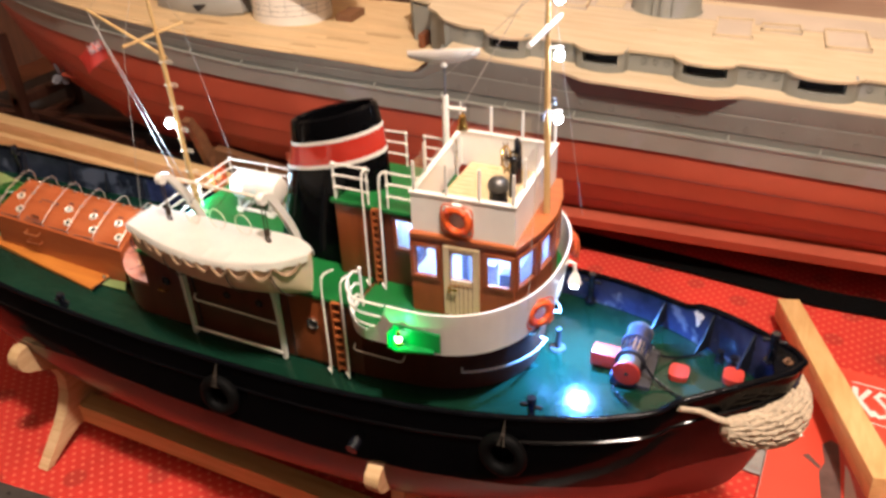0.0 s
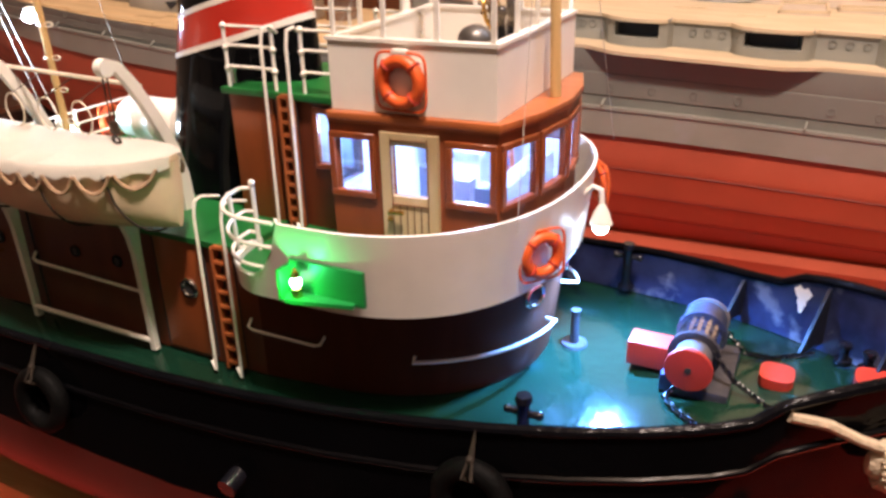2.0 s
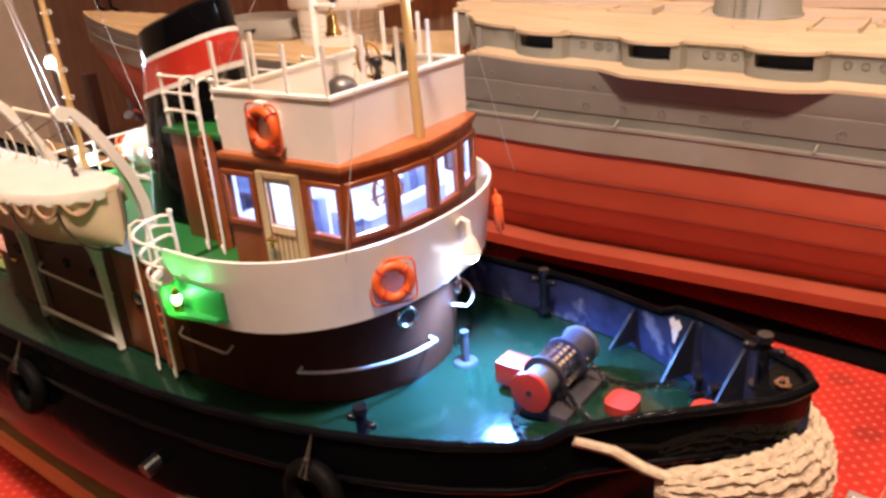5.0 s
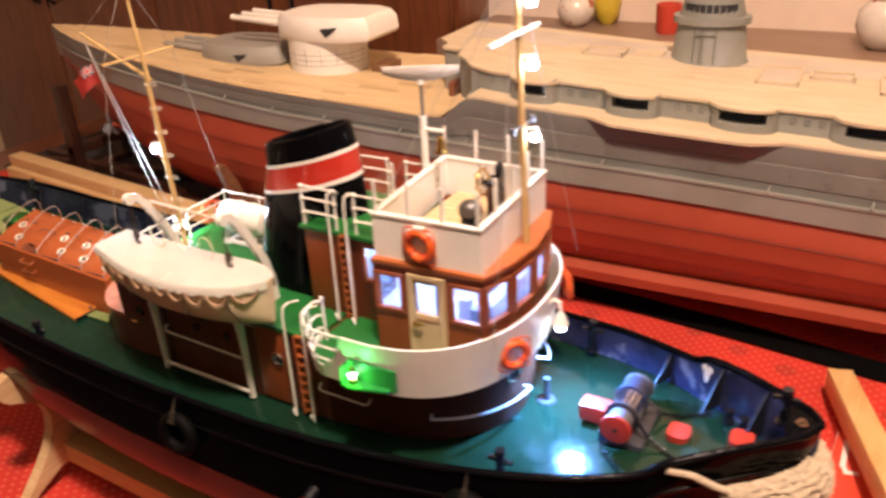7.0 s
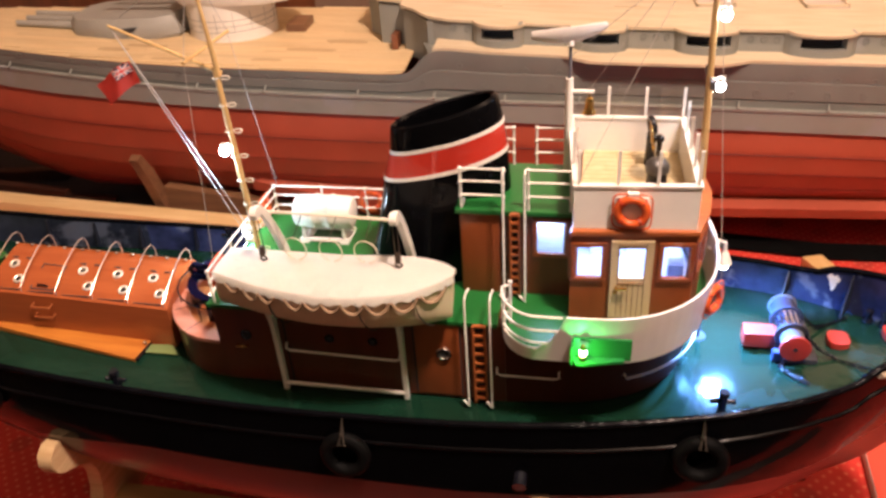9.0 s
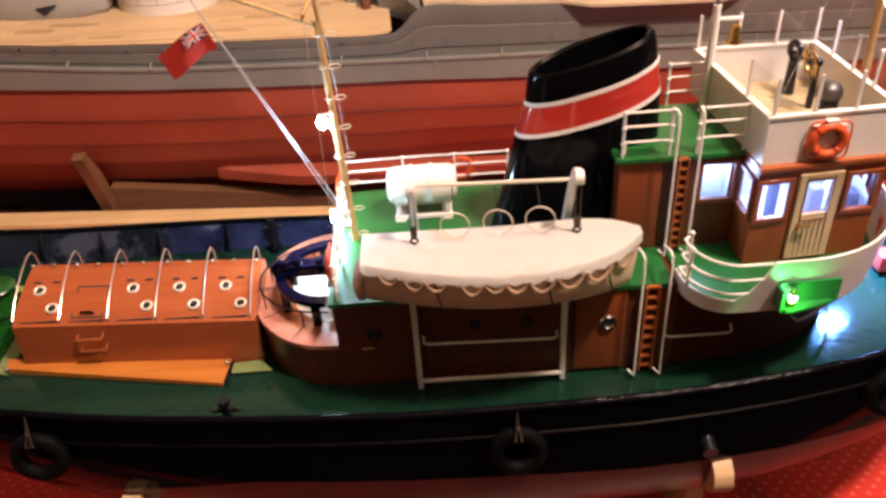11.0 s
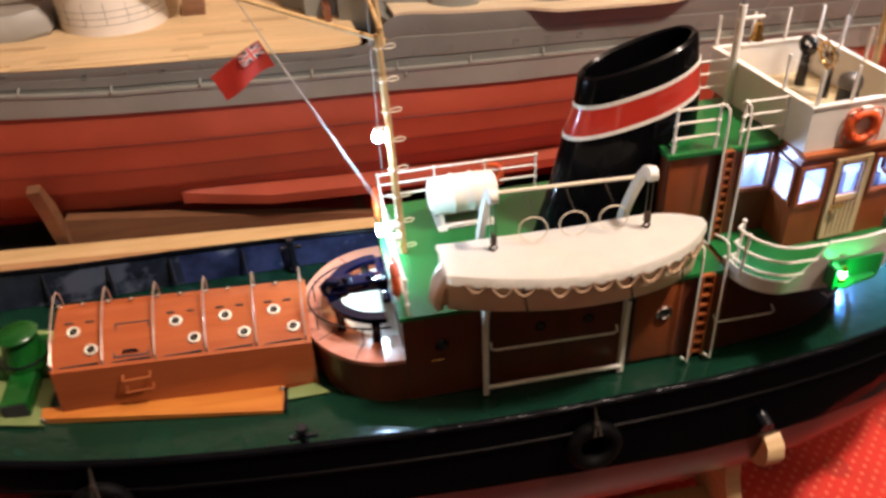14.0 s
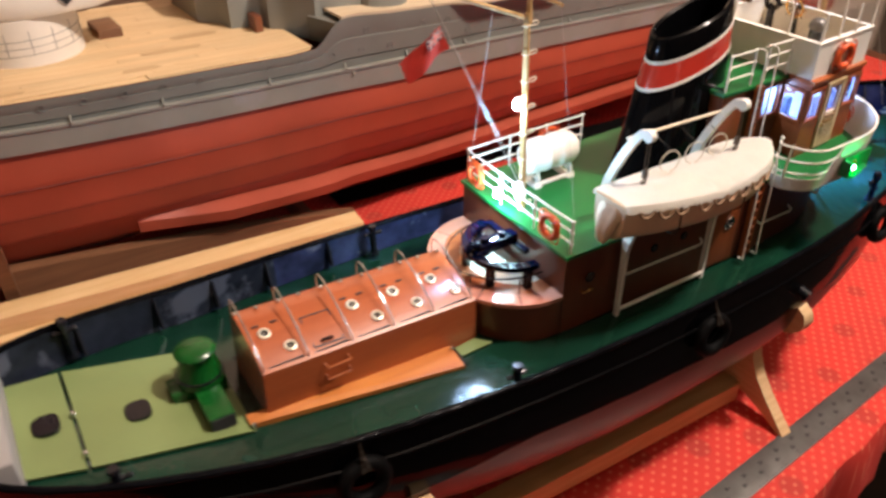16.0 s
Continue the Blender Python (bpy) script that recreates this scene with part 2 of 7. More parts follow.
M = {
    "hull_black": surface("hull_black", (0.002, 0.002, 0.0025), 0.09, vary=0.3, scale=30, bump=0.10, bump_scale=90, spec=0.07),
    "rail_black": surface("rail_black", (0.003, 0.003, 0.004), 0.16, vary=0.3, scale=60, bump=0.9, bump_scale=160, spec=0.035),
    "strake_black": surface("strake_black", (0.002, 0.002, 0.0025), 0.10, vary=0.3, scale=60, bump=0.2, bump_scale=60, spec=0.11),
    "hull_red": surface("hull_red", (0.055, 0.0085, 0.0062), 0.34, vary=0.25, scale=18, bump=0.08, spec=0.5),
    "deck_green": surface("deck_green", (0.0042, 0.0235, 0.0128), 0.15, vary=0.22, scale=22, bump=0.32, bump_scale=130, stain=(0.008, 0.034, 0.025), stain_at=0.60, spec=0.45),
    "fore_green": surface("fore_green", (0.009, 0.064, 0.060), 0.27, vary=0.30, scale=26, bump=0.40, bump_scale=190, stain=(0.05, 0.13, 0.14), stain_at=0.63, stain_scale=60, spec=0.6),
    "roof_green": surface("roof_green", (0.008, 0.115, 0.022), 0.36, vary=0.10, scale=40, bump=0.06),
    "pale_green": surface("pale_green", (0.165, 0.215, 0.075), 0.45, vary=0.10, scale=26, bump=0.06),
    "cowl_green": surface("cowl_green", (0.005, 0.07, 0.009), 0.25, vary=0.2, scale=60, bump=0.1, bump_scale=250),
    "brown": wood("brown_varnish", (0.142, 0.034, 0.012), (0.092, 0.020, 0.007), 0.32, (30, 30, 8), coat=0.12, strength=0.08),
    "brown_mid": wood("brown_mid", (0.27, 0.066, 0.017), (0.19, 0.043, 0.011), 0.34, (30, 30, 8), coat=0.12, strength=0.08),
    "brown_dark": wood("brown_dark", (0.090, 0.024, 0.010), (0.062, 0.016, 0.007), 0.48, (30, 30, 8), coat=0.0, strength=0.08, spec=0.12),
    "brown_trim": wood("brown_trim", (0.42, 0.12, 0.033), (0.28, 0.07, 0.02), 0.32, (12, 90, 90), coat=0.3, strength=0.1),
    "skylight": wood("skylight_wood", (0.37, 0.092, 0.026), (0.29, 0.066, 0.019), 0.26, (8, 60, 60), coat=0.5, strength=0.08),
    "raw_board": wood("raw_board", (0.52, 0.19, 0.030), (0.36, 0.10, 0.016), 0.36, (5, 45, 45), coat=0.15, strength=0.1),
    "coaming_cap": wood("coaming_cap", (0.56, 0.24, 0.165), (0.45, 0.17, 0.11), 0.16, (14, 60, 60), coat=0.8, strength=0.1),
    "white": surface("white_paint", (0.78, 0.74, 0.66), 0.38, vary=0.05, scale=45, bump=0.05, bump_scale=200),
    "cream": surface("cream_paint", (0.70, 0.62, 0.48), 0.42, vary=0.06, scale=45, bump=0.05),
    "rail": surface("rail_white", (0.78, 0.74, 0.66), 0.35, vary=0.06, scale=120, bump=0.1, bump_scale=900),
    "door": wood("door_wood", (0.66, 0.52, 0.30), (0.52, 0.38, 0.19), 0.45, (70, 70, 10), strength=0.15),
    "canvas": surface("canvas", (0.86, 0.84, 0.77), 0.75, vary=0.03, scale=60, bump=0.5, bump_scale=120),
    "boat": surface("boat_planking", (0.68, 0.51, 0.34), 0.5, vary=0.08, scale=60, bump=0.1),
    "funnel_black": surface("funnel_black", (0.0025, 0.0025, 0.003), 0.08, vary=0.2, scale=20, spec=0.1),
    "funnel_red": surface("funnel_red", (0.50, 0.034, 0.020), 0.14, vary=0.08, scale=30, coat=0.5),
    "black": surface("black_fittings", (0.006, 0.006, 0.009), 0.25, vary=0.3, scale=90, bump=0.15, bump_scale=500),
    "hook_blue": surface("hook_paint", (0.0012, 0.002, 0.010), 0.06, vary=0.3, scale=90, spec=0.35),
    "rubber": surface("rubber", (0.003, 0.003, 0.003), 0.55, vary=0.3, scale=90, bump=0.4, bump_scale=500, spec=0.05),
    # the pale stain paints both scuffs and the glints on the gloss paint
    "bulwark_black": surface("bulwark_black", (0.026, 0.032, 0.050), 0.24, vary=0.6, scale=40, bump=0.5, bump_scale=120, stain=(0.13, 0.145, 0.19), stain_at=0.50, stain_scale=30),
    "blue": surface("bulwark_blue", (0.045, 0.056, 0.138), 0.24, vary=0.6, scale=40, bump=0.5, bump_scale=120, stain=(0.26, 0.28, 0.38), stain_at=0.60, stain_scale=42),
    "grey_iron": surface("grey_iron", (0.035, 0.035, 0.042), 0.38, vary=0.35, scale=60, bump=0.3, bump_scale=300, stain=(0.22, 0.22, 0.25), stain_at=0.68, stain_scale=60),
    "rib_paint": surface("rib_paint", (0.008, 0.009, 0.014), 0.35, vary=0.4, scale=60, bump=0.3, bump_scale=300, stain=(0.10, 0.10, 0.12), stain_at=0.62, stain_scale=60),
    "drum_blue": surface("drum_blue", (0.030, 0.034, 0.060), 0.32, vary=0.35, scale=80, bump=0.2, bump_scale=400),
    "grey_worn": surface("grey_worn", (0.10, 0.10, 0.11), 0.45, vary=0.3, scale=60, bump=0.3, bump_scale=300, stain=(0.35, 0.35, 0.36), stain_at=0.66, stain_scale=50),
    "red": surface("red_paint", (0.40, 0.032, 0.016), 0.45, vary=0.15, scale=70, bump=0.15),
    "orange": surface("buoy_orange", (0.68, 0.10, 0.018), 0.42, vary=0.12, scale=80, bump=0.15, bump_scale=600),
    "brass": surface("brass", (0.72, 0.46, 0.14), 0.25, 1.0, vary=0.15, scale=90),
    "rim_pale": surface("rim_pale", (0.80, 0.74, 0.58), 0.3, 0.3, vary=0.1, scale=90),
    "chrome": surface("chrome", (0.75, 0.74, 0.72), 0.15, 1.0, vary=0.1, scale=90),
    "copper_rope": surface("hook_metal", (0.20, 0.12, 0.06), 0.4, 0.7, vary=0.2, scale=120),
    "fall_iron": surface("fall_iron", (0.055, 0.035, 0.022), 0.4, 0.4, vary=0.3, scale=120),
    "spar": wood("spar_wood", (0.62, 0.42, 0.18), (0.45, 0.27, 0.10), 0.45, (60, 60, 10), strength=0.1),
    "rope": surface("rope", (0.50, 0.40, 0.28), 0.9, vary=0.25, scale=300, bump=1.0, bump_scale=700),
    "old_rope": surface("old_rope", (0.024, 0.016, 0.009), 0.9, vary=0.25, scale=300, bump=0.6, bump_scale=700),
    "loop_rope": surface("loop_rope", (0.34, 0.22, 0.13), 0.8, vary=0.3, scale=120, bump=0.6, bump_scale=500),
    "rigging": surface("rigging_cord", (0.36, 0.33, 0.29), 0.6, vary=0.1, scale=200),
    "nav_green": surface("nav_green", (0.008, 0.17, 0.04), 0.4, vary=0.1, scale=60),
    "stand_wood": wood("stand_wood", (0.045, 0.015, 0.008), (0.022, 0.007, 0.004), 0.4, (40, 40, 4), coat=0.2, strength=0.15),
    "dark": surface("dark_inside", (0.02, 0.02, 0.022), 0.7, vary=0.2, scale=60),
    "cabin_blue": surface("cabin_fitting_blue", (0.16, 0.18, 0.28), 0.5, vary=0.1, scale=60),
    "cabin_pink": surface("cabin_fitting_pink", (0.42, 0.36, 0.42), 0.5, vary=0.1, scale=60),
    "scanner": surface("scanner_grey", (0.56, 0.50, 0.43), 0.5, vary=0.06, scale=50),
    "cabin_in": surface("cabin_inside", (0.74, 0.75, 0.80), 0.6, vary=0.08, scale=60),
    "pine": wood("pine", (0.66, 0.44, 0.20), (0.50, 0.29, 0.11), 0.55, (4, 60, 60), strength=0.2),
    "pine_cross": wood("pine_lengthwise", (0.70, 0.46, 0.20), (0.54, 0.31, 0.11), 0.5, (60, 4, 60), strength=0.2),
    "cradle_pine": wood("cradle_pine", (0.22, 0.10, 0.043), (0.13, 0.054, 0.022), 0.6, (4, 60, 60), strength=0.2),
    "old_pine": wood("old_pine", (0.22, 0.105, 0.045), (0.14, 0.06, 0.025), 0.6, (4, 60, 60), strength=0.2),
    "pine_fresh": wood("pine_fresh", (0.74, 0.53, 0.27), (0.60, 0.38, 0.16), 0.55, (4, 60, 60), strength=0.2),
    "ply": wood("plywood", (0.64, 0.45, 0.25), (0.47, 0.29, 0.13), 0.6, (10, 10, 220), strength=0.2),
    "guard": surface("guard_wire", (0.50, 0.38, 0.31), 0.20, 0.6, vary=0.15, scale=90),
    "rule_ink": surface("rule_ink", (0.04, 0.036, 0.033), 0.5, 0.3),
    "steel": surface("rule_steel", (0.15, 0.14, 0.13), 0.42, 0.75, vary=0.15, scale=60, bump=0.05),
    "cloth": cloth("red_cloth"),
    "bs_grey": surface("ship_grey", (0.228, 0.226, 0.190), 0.55, vary=0.10, scale=16, bump=0.06, stain=(0.25, 0.245, 0.23), stain_at=0.6, stain_scale=12),
    "bs_dark": surface("ship_grey_dark", (0.158, 0.158, 0.133), 0.5, vary=0.12, scale=16, bump=0.06),
    "turret_grey": surface("turret_grey", (0.30, 0.28, 0.235), 0.5, vary=0.08, scale=20, bump=0.05),
    "plate_beige": surface("plate_beige", (0.50, 0.42, 0.33), 0.6, vary=0.10, scale=14, bump=0.05),
    "ledge": wood("ledge_wood", (0.30, 0.19, 0.13), (0.23, 0.14, 0.09), 0.45, (4, 40, 40), strength=0.1),
    "bs_red": surface("ship_red", (0.335, 0.060, 0.028), 0.5, vary=0.16, scale=10, bump=0.06),
    "seam_red": surface("seam_red", (0.11, 0.018, 0.010), 0.6, vary=0.2),
    "bs_deck": wood("ship_deck", (0.67, 0.50, 0.28), (0.56, 0.38, 0.19), 0.6, (5, 110, 110), strength=0.15, per_piece=0.08),
    "patch_wood": wood("patch_wood", (0.52, 0.36, 0.19), (0.42, 0.27, 0.13), 0.6, (5, 60, 60), strength=0.1),
    "bs_ply": wood("ship_ply", (0.61, 0.50, 0.34), (0.50, 0.39, 0.24), 0.6, (6, 40, 40), strength=0.15),
    "bs_white": surface("styrene_white", (0.76, 0.70, 0.60), 0.45, vary=0.04, scale=40),
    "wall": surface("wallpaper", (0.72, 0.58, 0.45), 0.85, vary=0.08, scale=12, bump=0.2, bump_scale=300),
    # for the walls out of view: dark so that little light bounces back
    "wall_low_bounce": surface("wallpaper_low_bounce", (0.12, 0.085, 0.06), 0.85, vary=0.1, scale=12, bump=0.2, bump_scale=300),
    "cupboard": wood("cupboard_wood", (0.20, 0.062, 0.022), (0.10, 0.028, 0.010), 0.35, (40, 40, 4), coat=0.2, strength=0.15),
    # ceiling out of view, toned down to send less fill onto the models
    "ceiling": surface("ceiling_low_bounce", (0.40, 0.34, 0.27), 0.9, vary=0.04, scale=8),
    "floor": surface("carpet", (0.03, 0.019, 0.015), 0.95, vary=0.3, scale=60, bump=0.5),
    "box_red": surface("box_red", (0.62, 0.065, 0.035), 0.4, vary=0.06, scale=20),
    "box_white": surface("box_white", (0.75, 0.70, 0.64), 0.5, vary=0.04, scale=20),
    "print_brown": surface("print_brown", (0.10, 0.06, 0.05), 0.45, vary=0.35, scale=60),
    "clear": clear("clear_acrylic", (0.97, 0.97, 0.96)),
    "pane": clear("cabin_pane", (0.80, 0.87, 1.0)),
    "led": glow("lit_led", (0.80, 0.88, 1.0), 120.0),
    "led_green": glow("lit_green", (0.60, 1.0, 0.72), 14.0),
    "flood": glow("lit_flood", (0.72, 0.86, 1.0), 36.0),
    "ceramic": surface("ceramic", (0.70, 0.62, 0.52), 0.2, vary=0.1, scale=30, stain=(0.40, 0.10, 0.05), stain_at=0.58, stain_scale=30),
    "yellow": surface("yellow_glaze", (0.60, 0.45, 0.05), 0.3),
    "flag_red": surface("flag_red", (0.66, 0.075, 0.05), 0.8, vary=0.1, scale=80),
    "flag_blue": surface("flag_blue", (0.02, 0.022, 0.05), 0.8),
    "flag_white": surface("flag_white", (0.72, 0.64, 0.56), 0.8),
    "panel_grey": surface("panel_grey", (0.30, 0.285, 0.27), 0.6, vary=0.08, scale=20, bump=0.1),
}

# ---- building helpers; places are in millimetres, z up from the table ----
def link_mesh(name, bm, material, smooth=40):
    me = bpy.data.meshes.new(name)
    bmesh.ops.scale(bm, vec=(0.001, 0.001, 0.001), verts=bm.verts)
    bmesh.ops.recalc_face_normals(bm, faces=bm.faces)
    bm.to_mesh(me)
    bm.free()
    me.materials.append(M[material])
    if smooth:
        me.shade_smooth()
        me.set_sharp_from_angle(angle=radians(smooth))
    return me


def thing(name, label, category, place, group="", kind=""):
    ob = new(name)
    ob.empty_display_size = 0.02
    ob.location = Vector(place) / 1000
    return tagged(ob, label, category, group, kind)


def part(name, bm, material, parent=None, label="", smooth=40, inside=None):
    ob = new(name, link_mesh(name, bm, material, smooth))
    if inside:
        ob.data.materials.append(M[inside])
    if parent:
        ob.parent = parent
        if parent.type == "EMPTY":
            ob.matrix_parent_inverse = Matrix.Translation(-parent.location)
    return tagged(ob, label)


def again(ob, shift, label=""):
    """A further piece on the mesh of ob, moved by millimetres."""
    o = new(ob.name.split(".")[0], ob.data)
    o.parent, o.matrix_parent_inverse = ob.parent, ob.matrix_parent_inverse
    o.location = ob.location + Vector(shift) / 1000
    return tagged(o, label)


def B():
    return bmesh.new()


def box(bm, x0, x1, y0, y1, z0, z1, bevel=0.0, m=None):
    r = bmesh.ops.create_cube(bm, size=1)
    vs = r["verts"]
    for v in vs:
        v.co = Vector(((x0 + x1) / 2 + v.co.x * (x1 - x0), (y0 + y1) / 2 + v.co.y * (y1 - y0), (z0 + z1) / 2 + v.co.z * (z1 - z0)))
    if bevel:
        es = list({e for v in vs for e in v.link_edges})
        g = bmesh.ops.bevel(bm, geom=es, offset=bevel, segments=2, affect="EDGES", profile=0.6)
        vs = list({v for f in g["faces"] for v in f.verts} | {v for v in vs if v.is_valid})
    if m:
        bmesh.ops.transform(bm, matrix=m, verts=[v for v in vs if v.is_valid])
    return vs


def rod(bm, a, b, r, r2=None, seg=8):
    a, b = Vector(a), Vector(b)
    d = b - a
    m = Matrix.Translation((a + b) / 2) @ d.to_track_quat("Z", "Y").to_matrix().to_4x4()
    bmesh.ops.create_cone(bm, cap_ends=True, segments=seg, radius1=r, radius2=r if r2 is None else r2, depth=d.length, matrix=m)


def ball(bm, c, r, seg=10, flat=1.0):
    m = Matrix.Translation(c) @ Matrix.Diagonal((1, 1, flat, 1))
    bmesh.ops.create_uvsphere(bm, u_segments=seg, v_segments=max(5, seg // 2 + 1), radius=r, matrix=m)


def tube(bm, pts, r, seg=7, closed=False):
    """A bent rod along points, rings kept upright from one to the next."""
    pts = [Vector(p) for p in pts]
    n = len(pts)
    rings, side = [], None
    for i, p in enumerate(pts):
        a = pts[i - 1] if (i or closed) else p
        b = pts[(i + 1) % n] if (i < n - 1 or closed) else p
        d = (b - a).normalized()
        if side is None:
            side = d.cross(Vector((0, 0, 1)) if abs(d.z) < 0.9 else Vector((1, 0, 0))).normalized()
        side = (side - d * side.dot(d)).normalized()
        up = d.cross(side)
        rad = r[i] if isinstance(r, (list, tuple)) else r
        rings.append([bm.verts.new(p + rad * (math.cos(t) * side + math.sin(t) * up)) for t in (2 * math.pi * k / seg for k in range(seg))])
    for i in range(n if closed else n - 1):
        u, w = rings[i], rings[(i + 1) % n]
        for k in range(seg):
            bm.faces.new((u[k], u[(k + 1) % seg], w[(k + 1) % seg], w[k]))
    if not closed:
        bm.faces.new(rings[0][::-1])
        bm.faces.new(rings[-1])


def ring(bm, c, R, r, axis=(0, 0, 1), seg=28, sub=8):
    q = Vector(axis).to_track_quat("Z", "Y")
    tube(bm, [Vector(c) + q @ Vector((R * math.cos(t), R * math.sin(t), 0)) for t in (2 * math.pi * k / seg for k in range(seg))], r, sub, True)


def loft(bm, rings, caps=True, closed=True):
    vs = [[bm.verts.new(p) for p in rr] for rr in rings]
    n = len(vs[0])
    for u, w in zip(vs, vs[1:]):
        for k in range(n if closed else n - 1):
            bm.faces.new((u[k], u[(k + 1) % n], w[(k + 1) % n], w[k]))
    if caps:
        bm.faces.new(vs[0][::-1])
        bm.faces.new(vs[-1])
    return vs


def slab(bm, outline, z0, z1, lean=None):
    """A plate or prism over an outline of x, y; lean moves the top."""
    lx, ly = lean or (0, 0)
    loft(bm, [[(x, y, z0) for x, y in outline], [(x + lx, y + ly, z1) for x, y in outline]])


def soften(bm, offset=0.5, segments=2, angle=50):
    es = [e for e in bm.edges if len(e.link_faces) == 2 and e.calc_face_angle(0) > radians(angle)]
    bmesh.ops.bevel(bm, geom=es, offset=offset, segments=segments, affect="EDGES", profile=0.6)


def lerp(x, xs, ys):
    return float(np.interp(x, xs, ys))


def smooth_curve(xs, ys):
    """A smooth function through given stations (monotone cubic)."""
    xs, ys = np.array(xs, float), np.array(ys, float)
    h, d = np.diff(xs), np.diff(ys) / np.diff(xs)
    m = np.zeros(len(xs))
    m[0], m[-1] = d[0], d[-1]
    for i in range(1, len(xs) - 1):
        m[i] = 0 if d[i - 1] * d[i] <= 0 else (h[i - 1] + h[i]) * 3 / ((2 * h[i] + h[i - 1]) / d[i - 1] + (h[i] + 2 * h[i - 1]) / d[i])

    def f(x):
        i = int(np.clip(np.searchsorted(xs, x) - 1, 0, len(xs) - 2))
        t = min(max((x - xs[i]) / h[i], 0), 1)
        return float((1 + 2 * t) * (1 - t) ** 2 * ys[i] + t * (1 - t) ** 2 * h[i] * m[i] + t * t * (3 - 2 * t) * ys[i + 1] + t * t * (t - 1) * h[i] * m[i + 1])

    return f

# ---- the room and the table ----
def setting(name, bm, material, label, category="wall", smooth=40):
    return tagged(part(name, bm, material, smooth=smooth), label, category, kind="structure")


bm = B()
box(bm, -2600, 2600, -2400, 1300, -760, -740)
setting("floor", bm, "floor", "dark brown carpeted floor of the room", "floor")
bm = B()
box(bm, -2600, 2600, -2400, 1300, 2000, 2020)
setting("ceiling", bm, "ceiling", "unseen ceiling of the room, darkened to cut bounced light", "ceiling")
bm = B()
box(bm, -2600, 2600, 1200, 1300, -740, 2000)
setting("wall_north", bm, "wall", "cream papered wall behind the models")
# unseen south and east walls, darkened to keep the fill in shadows low
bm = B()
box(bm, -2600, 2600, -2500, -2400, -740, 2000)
setting("wall_south", bm, "wall_low_bounce", "unseen wall of the room, darkened to cut bounced light")
bm = B()
box(bm, -2700, -2600, -2400, 1200, -740, 2000)
setting("wall_west", bm, "wall", "cream papered wall beside the cupboard")
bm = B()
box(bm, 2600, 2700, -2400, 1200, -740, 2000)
setting("wall_east", bm, "wall_low_bounce", "unseen wall of the room, darkened to cut bounced light")

# the ceiling lamp, out of view
light = thing("ceiling_lamp", "small round warm white ceiling lamp", "lamp", (600, -420, 2000))
bm = B()
rod(bm, (600, -420, 1985), (600, -420, 2000), 60, seg=24)
part("base", bm, "white", light)
bm = B()
rod(bm, (600, -420, 1800), (600, -420, 1985), 12, seg=12)
part("stem", bm, "brass", light)

# table with its cloth
table = thing("table", "long table under a red patterned cloth", "table", (0, 300, -740))
bm = B()
box(bm, -1350, 1250, -146, 960, -34, -6, 3)
part("tabletop", bm, "cupboard", table)
for lx in (-1290, 1190):
    for ly in (-140, 900):
        bm = B()
        box(bm, lx - 30, lx + 30, ly - 30, ly + 30, -740, -34, 4)
        part("leg", bm, "cupboard", table)

bm = B()
nx, rows = 130, []
fold = [(0, -0.6, 0), (-7, -5, 1.5), (-10, -18, 3), (-11, -40, 5), (-12, -66, 6.5), (-13, -92, 8)]


def cloth_edge(x):
    return lerp(x, (-1200, 0, 127, 306, 420, 1200), (-206, -206, -193, -167, -162, -162))


for i in range(nx + 1):
    x = -1200 + 2400 * i / nx
    col = []
    for z in range(len(fold) - 1, -1, -1):
        fy, fz, amp = fold[z]
        col.append((x, cloth_edge(x) + fy + amp * (math.sin(x * 0.043) + 0.6 * math.sin(x * 0.097 + 1)), fz))
    for k in range(1, 41):
        y = cloth_edge(x) + (944 - cloth_edge(x)) * k / 40
        lift = 0.8 * noise.noise((x * 0.010, y * 0.010, 0)) + 1.2 * noise.noise((x * 0.004, y * 0.004, 3))
        col.append((x, y, min(0.0, lift - 1.2)))
    rows.append(col)
loft(bm, rows, caps=False, closed=False)
tagged(part("tablecloth", bm, "cloth"), "red table cloth woven with small pale dots", "tablecloth")

# shelf and pots at the wall
bm = B()
box(bm, -330, 2200, 930, 1200, 214, 250, 2)
setting("shelf", bm, "ledge", "brown wooden shelf along the papered wall", "shelf")


def pot(x, y, z, r, h, shade):
    t = thing("pot", "glazed ceramic pot with painted flowers on the shelf", "pot", (x, y, z), group="pots on the shelf")
    bm = B()
    prof = [(0.45, 0), (0.75, 0.12), (1.0, 0.4), (0.95, 0.7), (0.6, 0.9), (0.68, 1.0), (0.6, 1.0), (0.5, 0.88), (0.3, 0.3)]
    loft(bm, [[(x + r * f * math.cos(a), y + r * f * math.sin(a), z + h * q) for a in (k * math.pi / 10 for k in range(20))] for f, q in prof])
    part("body", bm, shade, t)


pot(-112, 1128, 250, 38, 66, "ceramic")
pot(-58, 1164, 250, 28, 96, "yellow")
pot(446, 1076, 250, 44, 88, "ceramic")
mug = thing("mug", "red mug on the shelf", "mug", (81, 1110, 250))
bm = B()
loft(bm, [[(81 + f * math.cos(a), 1110 + f * math.sin(a), z) for a in (k * math.pi / 12 for k in range(24))] for f, z in ((20, 250), (22, 254), (24, 304), (21, 304), (19, 256))])
part("body", bm, "box_red", mug)
bm = B()
ring(bm, (106, 1110, 278), 14, 3, (0, 1, 0))
part("handle", bm, "box_red", mug)

